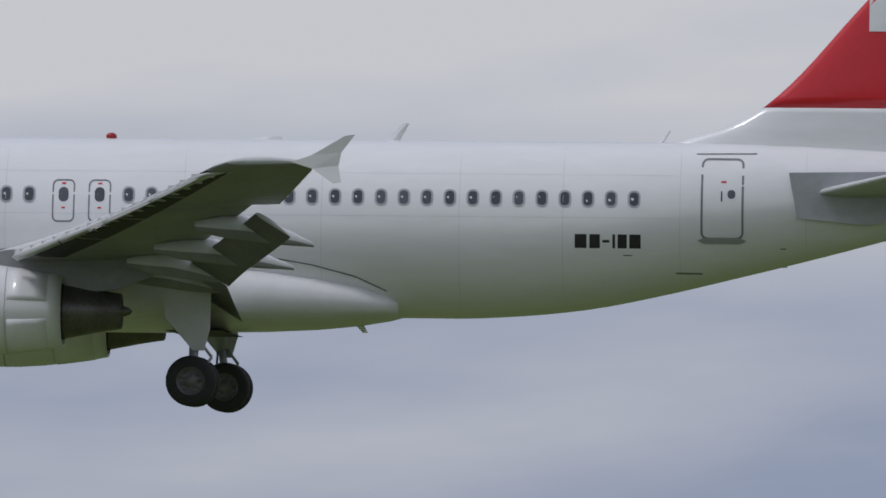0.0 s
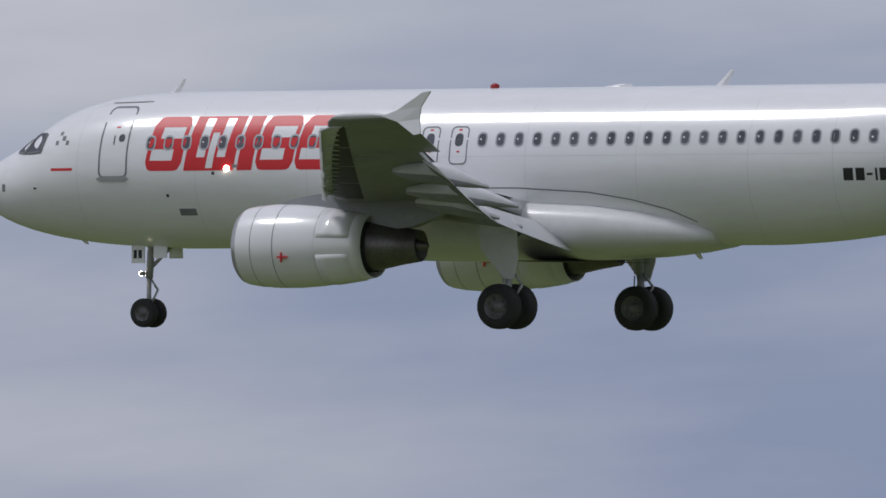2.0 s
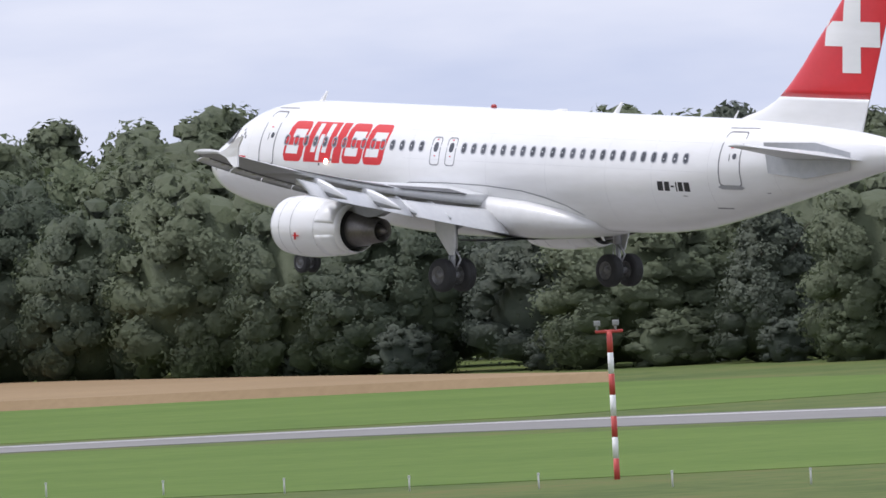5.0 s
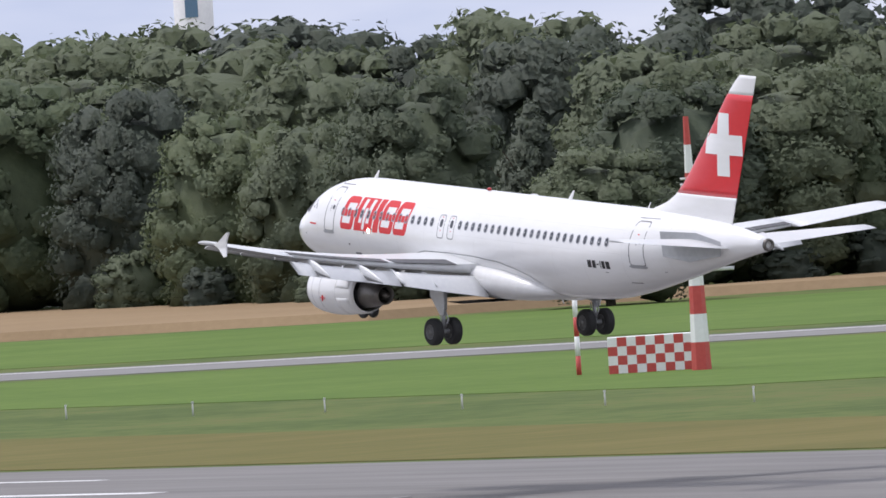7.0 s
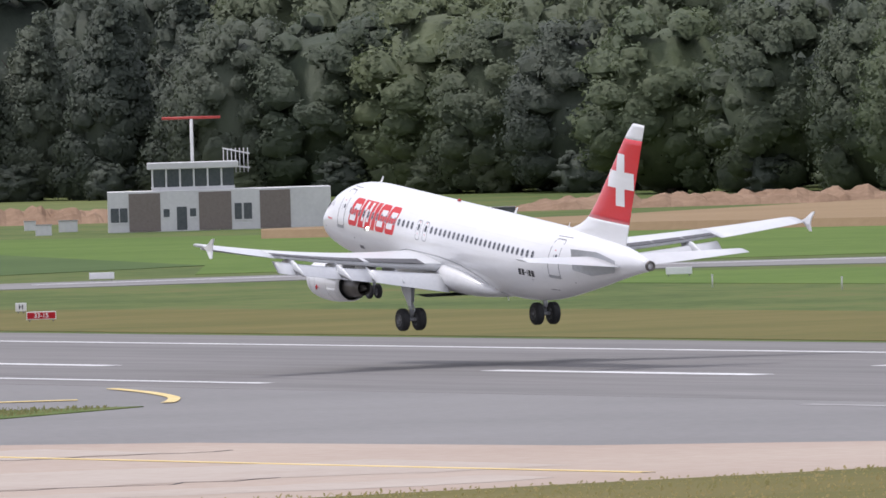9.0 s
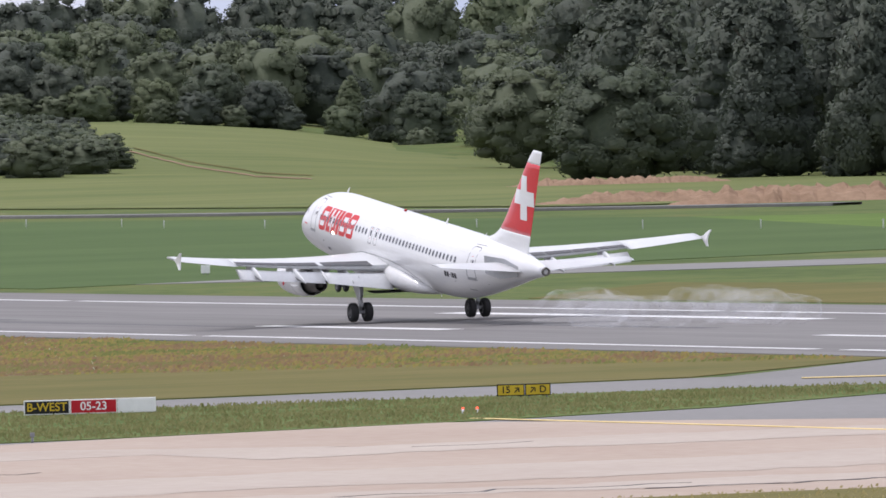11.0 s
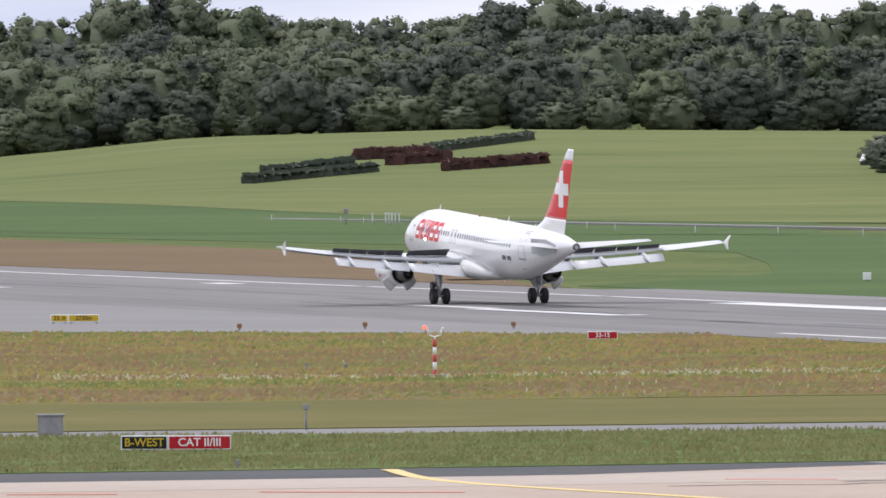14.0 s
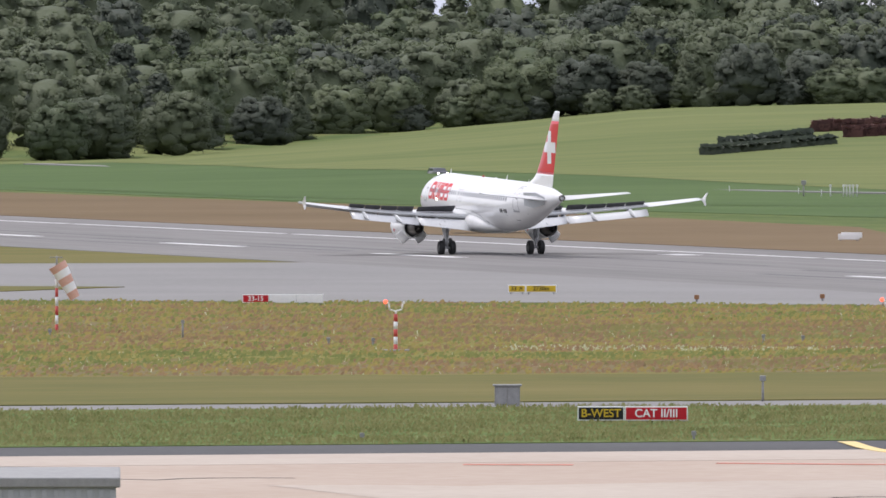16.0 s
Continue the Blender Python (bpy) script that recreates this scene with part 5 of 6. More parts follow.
def mass(at, height, width, k, tone, crowns):
    v, q, t, nn = crowns[k]
    a = rng.uniform(0, 6.28)
    c, s = math.cos(a), math.sin(a)
    w = np.stack([(v[:, 0] * c - v[:, 1] * s) * height * width, (v[:, 0] * s + v[:, 1] * c) * height * width, v[:, 2] * height], 1) + np.array(at)
    store = bulk[tone]
    store[0].append(w)
    store[1].append(q + store[4])
    store[2].append(t + store[4])
    store[3].append(np.stack([nn[:, 0] * c - nn[:, 1] * s, nn[:, 0] * s + nn[:, 1] * c, nn[:, 2]], 1))
    store[4] += len(v)


def tone_at(az, back):
    if 64.2 < az < 66.6:
        return "dark"
    r = rng.uniform()
    if az < 40 and not back:
        return "light" if r < 0.45 else "mid"
    if az > 72.6:
        return "light" if r < 0.22 else ("mid" if r < 0.75 else "dark")
    return "dark" if r < 0.42 else ("light" if r < 0.5 else "mid")


az = 27.5
while az < 77.5:
    front = line(FRONT, az)
    hilly = az > 66.6
    rows = 8 if hilly else 3
    step = 8.5 if hilly else (8.0 if az < 44 else 10.0)
    for k in range(rows):
        f = k / (rows - 1)
        d = front + (700 * f ** 1.25 if hilly else 90 * f) + rng.uniform(-8, 8)
        a = az + rng.uniform(-0.12, 0.12)
        base = land(a, d)
        sky = EYE[2] + d * math.tan(radians(line(SKYLINE, a)))
        if hilly:
            height = (rng.uniform(8, 12) if k == 0 else rng.uniform(11, 16)) if k < rows - 2 else max(9, (sky - base) * rng.uniform(1.03, 1.22))
            height = min(height, 29)
        else:
            height = max(7, (sky - base) * (line([(37.6, 0.50), (39, 0.60), (46, 0.82)], az) + line([(37.6, 0.50), (39, 0.52), (46, 0.29)], az) * f) * rng.uniform(0.92, 1.12))
        kind = 5 if rng.uniform() < (0.5 if 64.2 < az < 66.6 else 0.1) else int(rng.integers(0, 5))
        width = rng.uniform(1.05, 1.45) if height > 16 else rng.uniform(1.3, 1.75)
        tone = tone_at(az, k > 0)
        at = Vector((-d * math.sin(radians(a)), d * math.cos(radians(a)), base - 0.2))
        if k == 0:
            plant(at, height, width, kind, TONE[tone], WORD[tone])
        else:
            mass(at, height, width, kind, tone, far_crowns if hilly else mid_crowns)
    if az < 74:
        a, d = az + rng.uniform(-0.1, 0.1), front - rng.uniform(4, 10)
        mass(spot(a, d, -0.3), rng.uniform(4.0, 7.0), rng.uniform(1.6, 2.2), int(rng.integers(0, 5)), tone_at(az, False), far_crowns)
    az += math.degrees(step / front)
# tall willow that stands out before the woods
plant(spot(59.2, 1330), 24, 1.45, 1, LEAFL, "large rounded grey-green tree before the woods")
plant(spot(56.9, 1140), 14, 1.5, 2, LEAF, "broad leafy green woodland tree")
plant(spot(66.5, 1660), 15, 1.6, 3, LEAF, "broad leafy green woodland tree")
plant(spot(66.9, 1900), 15, 1.6, 2, LEAF, "broad leafy green woodland tree")
for tone, (v, q, t, nn, n) in bulk.items():
    if v:
        ob = new("woodland", mesh_from("woodland", np.vstack(v), np.vstack(q), np.vstack(t), np.vstack(nn), TONE[tone]))
        tagged(ob, "dense mixed green woodland behind the airfield", "woodland", kind="stuff")
# copse on the hillside
for k in range(84):
    a = 69.33 + 0.60 * rng.uniform(-1, 1)
    e = abs(a - 69.33) / 0.64
    d = 1915 + 75 * (a - 69.33) + 115 * rng.uniform(-1, 1) * math.sqrt(max(0.05, 1 - e * e))
    plant(spot(a, d, -0.6), rng.uniform(5.8, 7.6) * (1.08 - 0.35 * e), rng.uniform(1.7, 2.3), int(rng.integers(0, 5)), LEAF if rng.uniform() < 0.7 else LEAFD, "dark green bushy shrub in a hillside copse", "shrub", "hillside copse", far_crowns)


# hedge planting on the hillside, seen as long low clipped bands
def hedge(a0, e0, a1, e1, deep, high, mat, label):
    """A clipped hedge between two bearings, given by the slopes at which it lies on the hill."""
    pts = []
    n = max(4, int(abs(a1 - a0) / 0.02))
    vv, qq, nn = [], [], []
    for i in range(n * 60):
        u = rng.uniform()
        a, e = a0 + (a1 - a0) * u, e0 + (e1 - e0) * u
        d = 1600.0
        while d < 2320 and land(a, d) - EYE[2] < d * math.tan(radians(e)):
            d += 4
        top = rng.uniform() < 0.6
        dd = d + rng.uniform(0, deep) * (1 if top else 0)
        z = land(a, dd) + (high * rng.uniform(0.9, 1.08) if top else high * rng.uniform(0, 1))
        p = np.array([-dd * math.sin(radians(a)), dd * math.cos(radians(a)), z])
        s = 0.55
        o = rng.normal(size=(4, 3)) * 0.15
        if top:
            qd = np.array([(-s, -s, 0), (s, -s, 0), (s, s, 0.1), (-s, s, 0.1)])
        else:
            qd = np.array([(0, -s, -s), (0, s, -s), (-0.1, s, s), (-0.1, -s, s)])
        qq.append(np.arange(4) + len(vv) * 4)
        vv.append(p + qd + o)
        nn.append(np.tile((0, 0, 1.0) if top else (0.94, -0.28, 0.2), (4, 1)))
    ob = new("hedge", mesh_from("hedge", np.vstack(vv), np.vstack(qq), np.zeros((0, 3), int), np.vstack(nn), mat))
    tagged(ob, label, "hedge", "hillside hedge planting")


hedge(72.68, -0.392, 72.12, -0.342, 3, 1.0, LEAFD, "long dark green clipped hedge on a hillside")
hedge(72.60, -0.355, 72.22, -0.315, 3, 0.9, LEAFD, "long dark green clipped hedge on a hillside")
hedge(71.90, -0.262, 71.44, -0.205, 3, 1.1, LEAFD, "long dark green clipped hedge on a hillside")
hedge(72.20, -0.290, 71.88, -0.280, 20, 1.3, COPPER, "dark red copper-leaved hedge block on a hillside")
hedge(72.06, -0.315, 71.80, -0.300, 14, 1.3, COPPER, "dark red copper-leaved hedge block on a hillside")
hedge(71.82, -0.340, 71.38, -0.308, 11, 1.2, COPPER, "dark red copper-leaved hedge block on a hillside")


# grass blades as stuff
def tufts(name, poly, count, low, high, mat, label, z, wide=(0.02, 0.06)):
    xs, ys = [p[0] for p in poly], [p[1] for p in poly]
    pts = []
    while len(pts) < count:
        c = np.column_stack([rng.uniform(min(xs), max(xs), count), rng.uniform(min(ys), max(ys), count)])
        inside = np.zeros(count, bool)
        j = len(poly) - 1
        for i in range(len(poly)):
            (xi, yi), (xj, yj) = poly[i], poly[j]
            cross = ((yi > c[:, 1]) != (yj > c[:, 1])) & (c[:, 0] < (xj - xi) * (c[:, 1] - yi) / (yj - yi + 1e-9) + xi)
            inside ^= cross
            j = i
        pts += list(c[inside])
    p = np.array(pts[:count])
    n = count
    h = rng.uniform(low, high, n) * (0.6 + 0.8 * (np.sin(p[:, 0] * 0.31) * np.sin(p[:, 1] * 0.17 + 1) * 0.5 + 0.5))
    a = rng.uniform(0.05, 2.55, n)
    w = rng.uniform(*wide, n)
    dx, dy = np.cos(a) * w, np.sin(a) * w
    lean = np.stack([-np.sin(a), np.cos(a)], 1) * (h * rng.uniform(0.35, 1.2, n))[:, None]
    zero = np.full(n, z)
    v = np.stack([np.stack([p[:, 0] - dx, p[:, 1] - dy, zero], 1), np.stack([p[:, 0] + dx, p[:, 1] + dy, zero], 1), np.stack([p[:, 0] + dx * 1.3 + lean[:, 0], p[:, 1] + dy * 1.3 + lean[:, 1], zero + h], 1), np.stack([p[:, 0] - dx * 0.6 + lean[:, 0], p[:, 1] - dy * 0.6 + lean[:, 1], zero + h * 0.8], 1)], 1).reshape(-1, 3)
    ob = new(name, mesh_from(name, v, np.arange(4 * n).reshape(-1, 4), np.zeros((0, 3), int), np.repeat(np.column_stack([rng.uniform(-0.4, 0.4, n), rng.uniform(-0.4, 0.4, n), np.ones(n)]), 4, 0), mat))
    tagged(ob, label, "grass", kind="stuff")


tufts("grass", [(-567, 226), (-564, 250), (-558, 263), (-535, 236), (-528, 220), (-524, 205), (-521.6, 175), (-520.6, 125), (-577, 125), (-575, 190)], 42000, 0.05, 0.20, BLADE, "rough green grass and weeds beside the apron", 0.08)
tufts("corner_grass", [(-429, 185), (-434, 232), (-442, 258), (-447, 268), (-440, 278), (-380, 278), (-380, 185)], 9000, 0.04, 0.14, BLADEY, "dry grass beside the apron", 0.09)


WILD = material("meadow_plants", (0.105, 0.125, 0.042), (0.150, 0.150, 0.055), rough=0.9, scale=0.030, fine=0.22, island=0.07, stretch=(1.5, 0.5, 1), stops=((0.42, (0.125, 0.142, 0.046)), (0.465, (0.165, 0.160, 0.052)), (0.495, (0.225, 0.185, 0.058)), (0.525, (0.205, 0.135, 0.070)), (0.56, (0.175, 0.118, 0.070)), (0.60, (0.160, 0.145, 0.056))))
FLOWER = material("pale_flowers", (0.24, 0.25, 0.13), (0.36, 0.36, 0.25), rough=0.9, scale=0.3, island=0.2)
tufts("meadow_plants", [(-641, 120), (-639, 205), (-641, 262), (-700, 279), (-801, 279), (-827, 252), (-847, 214), (-866, 170), (-866, 120)], 70000, 0.06, 0.24, WILD, "tangled meadow plants in green, yellow and rust", 0.035, (0.05, 0.16))
tufts("meadow_plants", [(-641, 120), (-639, 205), (-641, 262), (-700, 279), (-801, 279), (-827, 252), (-847, 214), (-866, 170), (-866, 120)], 1500, 0.08, 0.24, FLOWER, "scattered pale meadow flowers", 0.035, (0.015, 0.04))
tufts("flower_drift", [(-690, 205), (-686, 232), (-690, 262), (-697, 262), (-694, 232), (-697, 205)], 1500, 0.08, 0.22, FLOWER, "drift of pale flowers in the meadow", 0.035, (0.015, 0.05))
tufts("verge_plants", [(-611, 279), (-700, 279), (-802, 279), (-802, 268), (-700, 262), (-645, 240)], 12000, 0.05, 0.20, WILD, "rough plants along the runway edge", 0.04, (0.05, 0.13))


# ---- signs ----
def facing(x, y, z=0.0):
    """A pose at a place whose -y side faces the camera stand."""
    return Matrix.Translation((x, y, z)) @ Matrix.Rotation(math.atan2(-x, y), 4, "Z")


def lettering(body, size, mat, parent, at):
    cu = bpy.data.curves.new("letters", "FONT")
    cu.body, cu.size, cu.align_x, cu.align_y, cu.extrude, cu.offset = body, size, "CENTER", "CENTER", 0.004, 0.008
    tmp = new("letters", cu)
    me = bpy.data.meshes.new_from_object(tmp.evaluated_get(bpy.context.evaluated_depsgraph_get()))
    bpy.data.objects.remove(tmp)
    me.materials.append(mat)
    ob = new("lettering", me)
    ob.parent = parent
    ob.matrix_local = Matrix.Translation(at) @ Matrix.Rotation(math.pi / 2, 4, "X")
    return ob


def sign(x, y, panels, height, label, legs=0.12):
    """A row of box panels on short legs: (width, face, text, ink, frame)."""
    t = new("airfield_sign")
    tagged(t, label, "sign")
    total = sum(p[0] for p in panels)
    u = -total / 2
    for w, face, text, ink, rim in panels:
        bm = bmesh.new()
        box(bm, u + 0.01, u + w - 0.01, -0.12, 0.12, legs, legs + height, bevel=0.015)
        case = part("case", bm, rim, t, smooth=False)
        bm = bmesh.new()
        box(bm, u + 0.06, u + w - 0.06, -0.135, -0.118, legs + 0.05, legs + height - 0.05)
        part("face", bm, face, case, smooth=False)
        if text:
            lettering(text, height * 0.80, ink, case, (u + w / 2, -0.14, legs + height / 2))
        for lx in (u + 0.2, u + w - 0.2):
            bm = bmesh.new()
            rod(bm, (lx, 0, -0.03), (lx, 0, legs + 0.02), 0.04, n=8)
            part("leg", bm, POSTGREY, t)
        u += w
    t.matrix_world = facing(x, y, 0.06)
    return t


W, R_, K, Y_ = SIGNWHITE, SIGNRED, SIGNBLACK, SIGNYELLOW
sign(-549, 168, [(2.05, K, "B-WEST", Y_, W), (2.75, R_, "CAT II/III", W, W)], 0.62, "black and red airfield sign with white frame on grass")
sign(-559.8, 216.9, [(2.1, K, "B-WEST", Y_, W), (2.15, R_, "05-23", W, W), (1.75, W, "", K, W)], 0.66, "black and red airfield sign with blank white panel")
sign(-561.5, 239, [(1.3, Y_, "15 \u2197", K, K), (1.2, Y_, "\u2197 D", K, K)], 0.55, "yellow airfield direction sign with black arrows")
sign(-783, 267.5, [(1.9, R_, "33-15", W, W)], 0.5, "small red runway sign on grass")
sign(-718, 268, [(1.55, W, "", K, W), (1.5, W, "", K, W)], 0.5, "blank white back of an airfield sign")
sign(-861.5, 256.5, [(1.2, Y_, "33 \u2197", K, W), (2.1, Y_, "2730m", K, W)], 0.5, "yellow airfield distance sign")
sign(-827.5, 229.5, [(1.75, R_, "33-15", W, W), (1.75, W, "", K, W), (1.75, W, "", K, W)], 0.55, "red runway sign beside blank white panels")
sign(-763, 354, [(1.9, R_, "33-15", W, W)], 0.5, "small red runway sign on grass")
sign(-792, 366, [(0.75, W, "H", K, W)], 0.55, "small white letter sign on grass")
sign(-410.6, 238, [(1.7, R_, "05-23", W, W), (1.85, K, "B-EAST", Y_, W), (2.3, W, "", K, W)], 0.6, "red and black airfield sign with white panel")
for x, y in ((-1116, 361.5), (-836, 438), (-905, 425), (-1126, 365)):
    sign(x, y, [(1.9, W, "", K, W)], 0.5, "blank white airfield sign panel on grass")
for x, y in ((-1019, 371), (-977, 364), (-935, 372)):
    sign(x, y, [(0.7, W, "", K, W)], 0.6, "small white marker board on grass")

# small fittings
def post(name, x, y, h, r, mat, label, head=0.0, cap=None):
    t = new(name)
    tagged(t, label, name.replace("_", " "))
    bm = bmesh.new()
    rod(bm, (0, 0, -0.05), (0, 0, h), r, r * 0.9, 8)
    part("stem", bm, mat, t)
    if head:
        bm = bmesh.new()
        box(bm, -head, head, -head * 0.8, head * 0.8, h - head * 0.3, h + head * 1.5, bevel=head * 0.15)
        part("head", bm, cap or mat, t, smooth=False)
    t.matrix_world = facing(x, y, 0.03)
    return t


post("marker_post", -584, 185, 1.0, 0.06, POSTGREY, "grey post with box head in grass", 0.14)
for x, y, h in ((-728, 196, 0.9), (-707, 224, 0.35), (-706, 226, 0.3), (-706, 201, 0.3), (-708, 199, 0.3), (-525, 149, 0.25), (-524, 163, 0.25), (-523, 200, 0.3), (-735, 190, 0.3)):
    post("marker_post", x, y, h, 0.06, POSTGREY, "short grey marker post in grass", 0.1)
for x, y in ((-832, 259), (-833, 268), (-829, 277)):
    post("runway_lamp", x, y, 0.22, 0.08, POSTGREY, "low amber runway edge lamp", 0.16, AMBER)
for x, y in ((-540, 226.9), (-539.8, 227.5)):
    post("guard_lamp", x, y, 0.25, 0.06, SIGNWHITE, "low red and white guard lamp", 0.05, REDLAMP)
for x, y in ((-1493.5, 481.5), (-1492.5, 482.8), (-1492.2, 483.1), (-1491.9, 483.4), (-1491.6, 483.7), (-1491.3, 484.1)):
    post("light_post", x, y, 1.25, 0.07, PAINT, "white approach light post at the foot of the hill", 0.14)
post("signal_post", -1495.8, 478.9, 1.5, 0.10, POSTGREY, "dark signal post with box head", 0.3)
rows = [(-500 - 13.5 * i, 458 + 2.6 * i) for i in range(8)] + [(-600 - 17 * i, 400 + 1.4 * i) for i in range(8)] + [(-1060 - 23 * i, 486 - 1.5 * (i % 4)) for i in range(22)] + [(-745 - 24 * i, 412 + 3 * i) for i in range(5)]
for x, y in rows:
    post("fence_post", x, y, 0.72, 0.05, PALE, "short pale marker post in a row on the grass", 0.07)


def banded(parent, x, y, h, r, bands, name="band"):
    for i in range(bands):
        bm = bmesh.new()
        rod(bm, (x, y, h * i / bands - (0.1 if i == 0 else 0)), (x, y, h * (i + 1) / bands), r, n=12)
        part(name, bm, REDPOLE if i % 2 == 0 else SIGNWHITE, parent)


for x, y in ((-690, 226), (-691, 198)):
    t = new("wind_mast")
    tagged(t, "red and white banded sensor mast with forked top", "mast")
    banded(t, 0, 0, 2.05, 0.11, 5)
    bm = bmesh.new()
    box(bm, -0.75, 0.75, -0.3, 0.3, -0.1, 0.14, bevel=0.03)
    part("base", bm, POSTGREY, t, smooth=False)
    bm = bmesh.new()
    rod(bm, (0, 0, 2.05), (0, 0, 2.25), 0.06)
    for s in (-1, 1):
        rod(bm, (0, 0, 2.2), (s * 0.34, 0, 2.3), 0.04)
        rod(bm, (s * 0.34, 0, 2.3), (s * 0.38, 0, 2.62), 0.05)
        rod(bm, (s * 0.38, 0, 2.62), (s * 0.50, 0, 2.70), 0.06)
    part("fork", bm, SIGNWHITE, t)
    bm = bmesh.new()
    rod(bm, (-0.52, 0, 2.35), (-0.52, 0, 2.6), 0.03)
    part("lamp_stem", bm, POSTGREY, t)
    bm = bmesh.new()
    bmesh.ops.create_icosphere(bm, subdivisions=2, radius=0.12, matrix=Matrix.Translation((-0.55, 0, 2.72)))
    part("lamp", bm, REDLAMP, t, "red glowing obstacle lamp")
    t.matrix_world = facing(x, y, 0.03)

# concrete cabinet
t = new("cabinet")
tagged(t, "weathered grey concrete utility cabinet on grass", "cabinet")
bm = bmesh.new()
box(bm, -0.58, 0.58, -0.4, 0.4, -0.05, 0.90, bevel=0.02)
part("body", bm, material("cabinet_grey", (0.22, 0.22, 0.215), (0.34, 0.335, 0.32), rough=0.9, scale=1.2, bump=0.4), t, smooth=False)
bm = bmesh.new()
box(bm, -0.66, 0.66, -0.47, 0.47, 0.90, 0.98, bevel=0.02)
part("lid", bm, POSTGREY, t, smooth=False)
for x in (-0.28, 0.28):
    bm = bmesh.new()
    box(bm, x - 0.25, x + 0.25, -0.42, -0.405, 0.08, 0.82)
    part("door", bm, POSTGREY, t, smooth=False)
t.matrix_world = facing(-580, 171.5, 0.03)

# windsock
t = new("windsock")
tagged(t, "limp salmon and white windsock on a banded pole", "windsock")
banded(t, 0, 0, 3.7, 0.09, 7)
bm = bmesh.new()
rod(bm, (0, 0, 3.7), (0, 0, 4.5), 0.05)
rod(bm, (-0.4, 0, 4.42), (0.35, 0, 4.42), 0.03)
part("crosshead", bm, POSTGREY, t)
prev = None
for i in range(5):
    bm = bmesh.new()
    rings = []
    for k in range(3):
        s = (i + k / 2) / 5
        c = Vector((0.02 + 1.05 * s, -0.1, 4.0 - 0.5 * s - 1.45 * s ** 1.1))
        r = 0.52 - 0.24 * s
        rings.append([c + Vector((r * math.cos(q) * 0.9, r * math.sin(q), r * math.cos(q) * 0.55)) for q in [2 * math.pi * m / 16 for m in range(16)]])
    loft(bm, rings, caps=False)
    part("sock_band", bm, SALMON if i % 2 == 0 else SIGNWHITE, t)
t.matrix_world = facing(-745, 193, 0.0)

# banded approach pole with a lamp bar
for x, y, h, bands, bar_ in ((-534, 475, 8.0, 7, 1), (-696, 451, 11.0, 9, 0)):
    t = new("lamp_pole")
    tagged(t, "tall red and white banded pole with lamp bar", "pole")
    banded(t, 0, 0, h, 0.16, bands)
    if bar_:
        bm = bmesh.new()
        rod(bm, (-0.75, 0, h), (0.75, 0, h), 0.09)
        part("crossbar", bm, REDPOLE, t)
        for s in (-0.65, 0.35):
            bm = bmesh.new()
            rod(bm, (s, 0, h), (s, 0, h + 0.35), 0.07)
            box(bm, s - 0.16, s + 0.2, -0.15, 0.15, h + 0.3, h + 0.6, bevel=0.04)
            part("lamp_head", bm, POSTGREY, t)
    t.matrix_world = facing(x, y, 0.0)

# chequered hut with its mast
t = new("equipment_hut")
tagged(t, "red and white chequered equipment hut on grass", "hut")
bm = bmesh.new()
box(bm, -0.3, 5.6, -1.2, 1.2, -0.1, 2.30, bevel=0.03)
part("wall", bm, SIGNWHITE, t, smooth=False)
for i in range(10):
    for j in range(4):
        if (i + j) % 2 == 0:
            bm = bmesh.new()
            box(bm, -0.3 + 0.59 * i, -0.3 + 0.59 * (i + 1), -1.215, -1.205, 0.575 * j, 0.575 * (j + 1) - 0.01)
            part("chequer", bm, REDPOLE, t, smooth=False)
t.matrix_world = facing(-692, 451, 0.0)
t = new("antenna_mast")
tagged(t, "tall red and white banded antenna mast", "mast")
for i in range(9):
    bm = bmesh.new()
    z0, z1 = 1.75 * i, 1.75 * (i + 1)
    r0, r1 = 0.62 - 0.05 * i, 0.57 - 0.05 * i
    rod(bm, (0, 0, z0), (0, 0, z1), r0, r1, 6)
    part("band", bm, REDPOLE if i % 2 == 0 else SIGNWHITE, t, smooth=False)
for z in (6.2, 11.5):
    bm = bmesh.new()
    rod(bm, (-0.6, 0, z), (2.4, 0, z), 0.12)
    rod(bm, (-0.6, 0, z + 0.4), (2.4, 0, z + 0.4), 0.08)
    part("arm", bm, PALE, t)
t.matrix_world = facing(-684.5, 452.6, 0.0)

# brick-and-glass field station
t = new("field_station")
tagged(t, "white and brown low field station with glazed cab", "building")
bm = bmesh.new()
box(bm, 0, 22, 0, 9, -0.2, 4.0, bevel=0.05)
wall = part("wall", bm, PALE, t, smooth=False)
for x0, x1 in ((2.1, 5.2), (9.0, 12.2), (15.0, 18.0)):
    bm = bmesh.new()
    box(bm, x0, x1, -0.06, 0.05, 0.05, 3.8)
    part("panel", bm, BROWNWALL, t, smooth=False)
for x0, x1, z0, z1 in ((0.3, 1.1, 1.0, 2.4), (1.2, 1.95, 1.0, 2.4), (6.8, 7.8, 0.1, 2.4), (5.5, 6.1, 1.4, 2.2), (8.1, 8.7, 1.4, 2.2), (12.5, 13.2, 1.0, 2.6), (13.4, 14.2, 1.0, 2.6)):
    bm = bmesh.new()
    box(bm, x0, x1, -0.05, 0.05, z0, z1)
    pane = part("window", bm, GLASS, t, smooth=False)
    bm = bmesh.new()
    box(bm, x0 - 0.06, x1 + 0.06, -0.07, -0.052, z0 - 0.08, z0)
    part("sill", bm, PAINT, pane, smooth=False)
bm = bmesh.new()
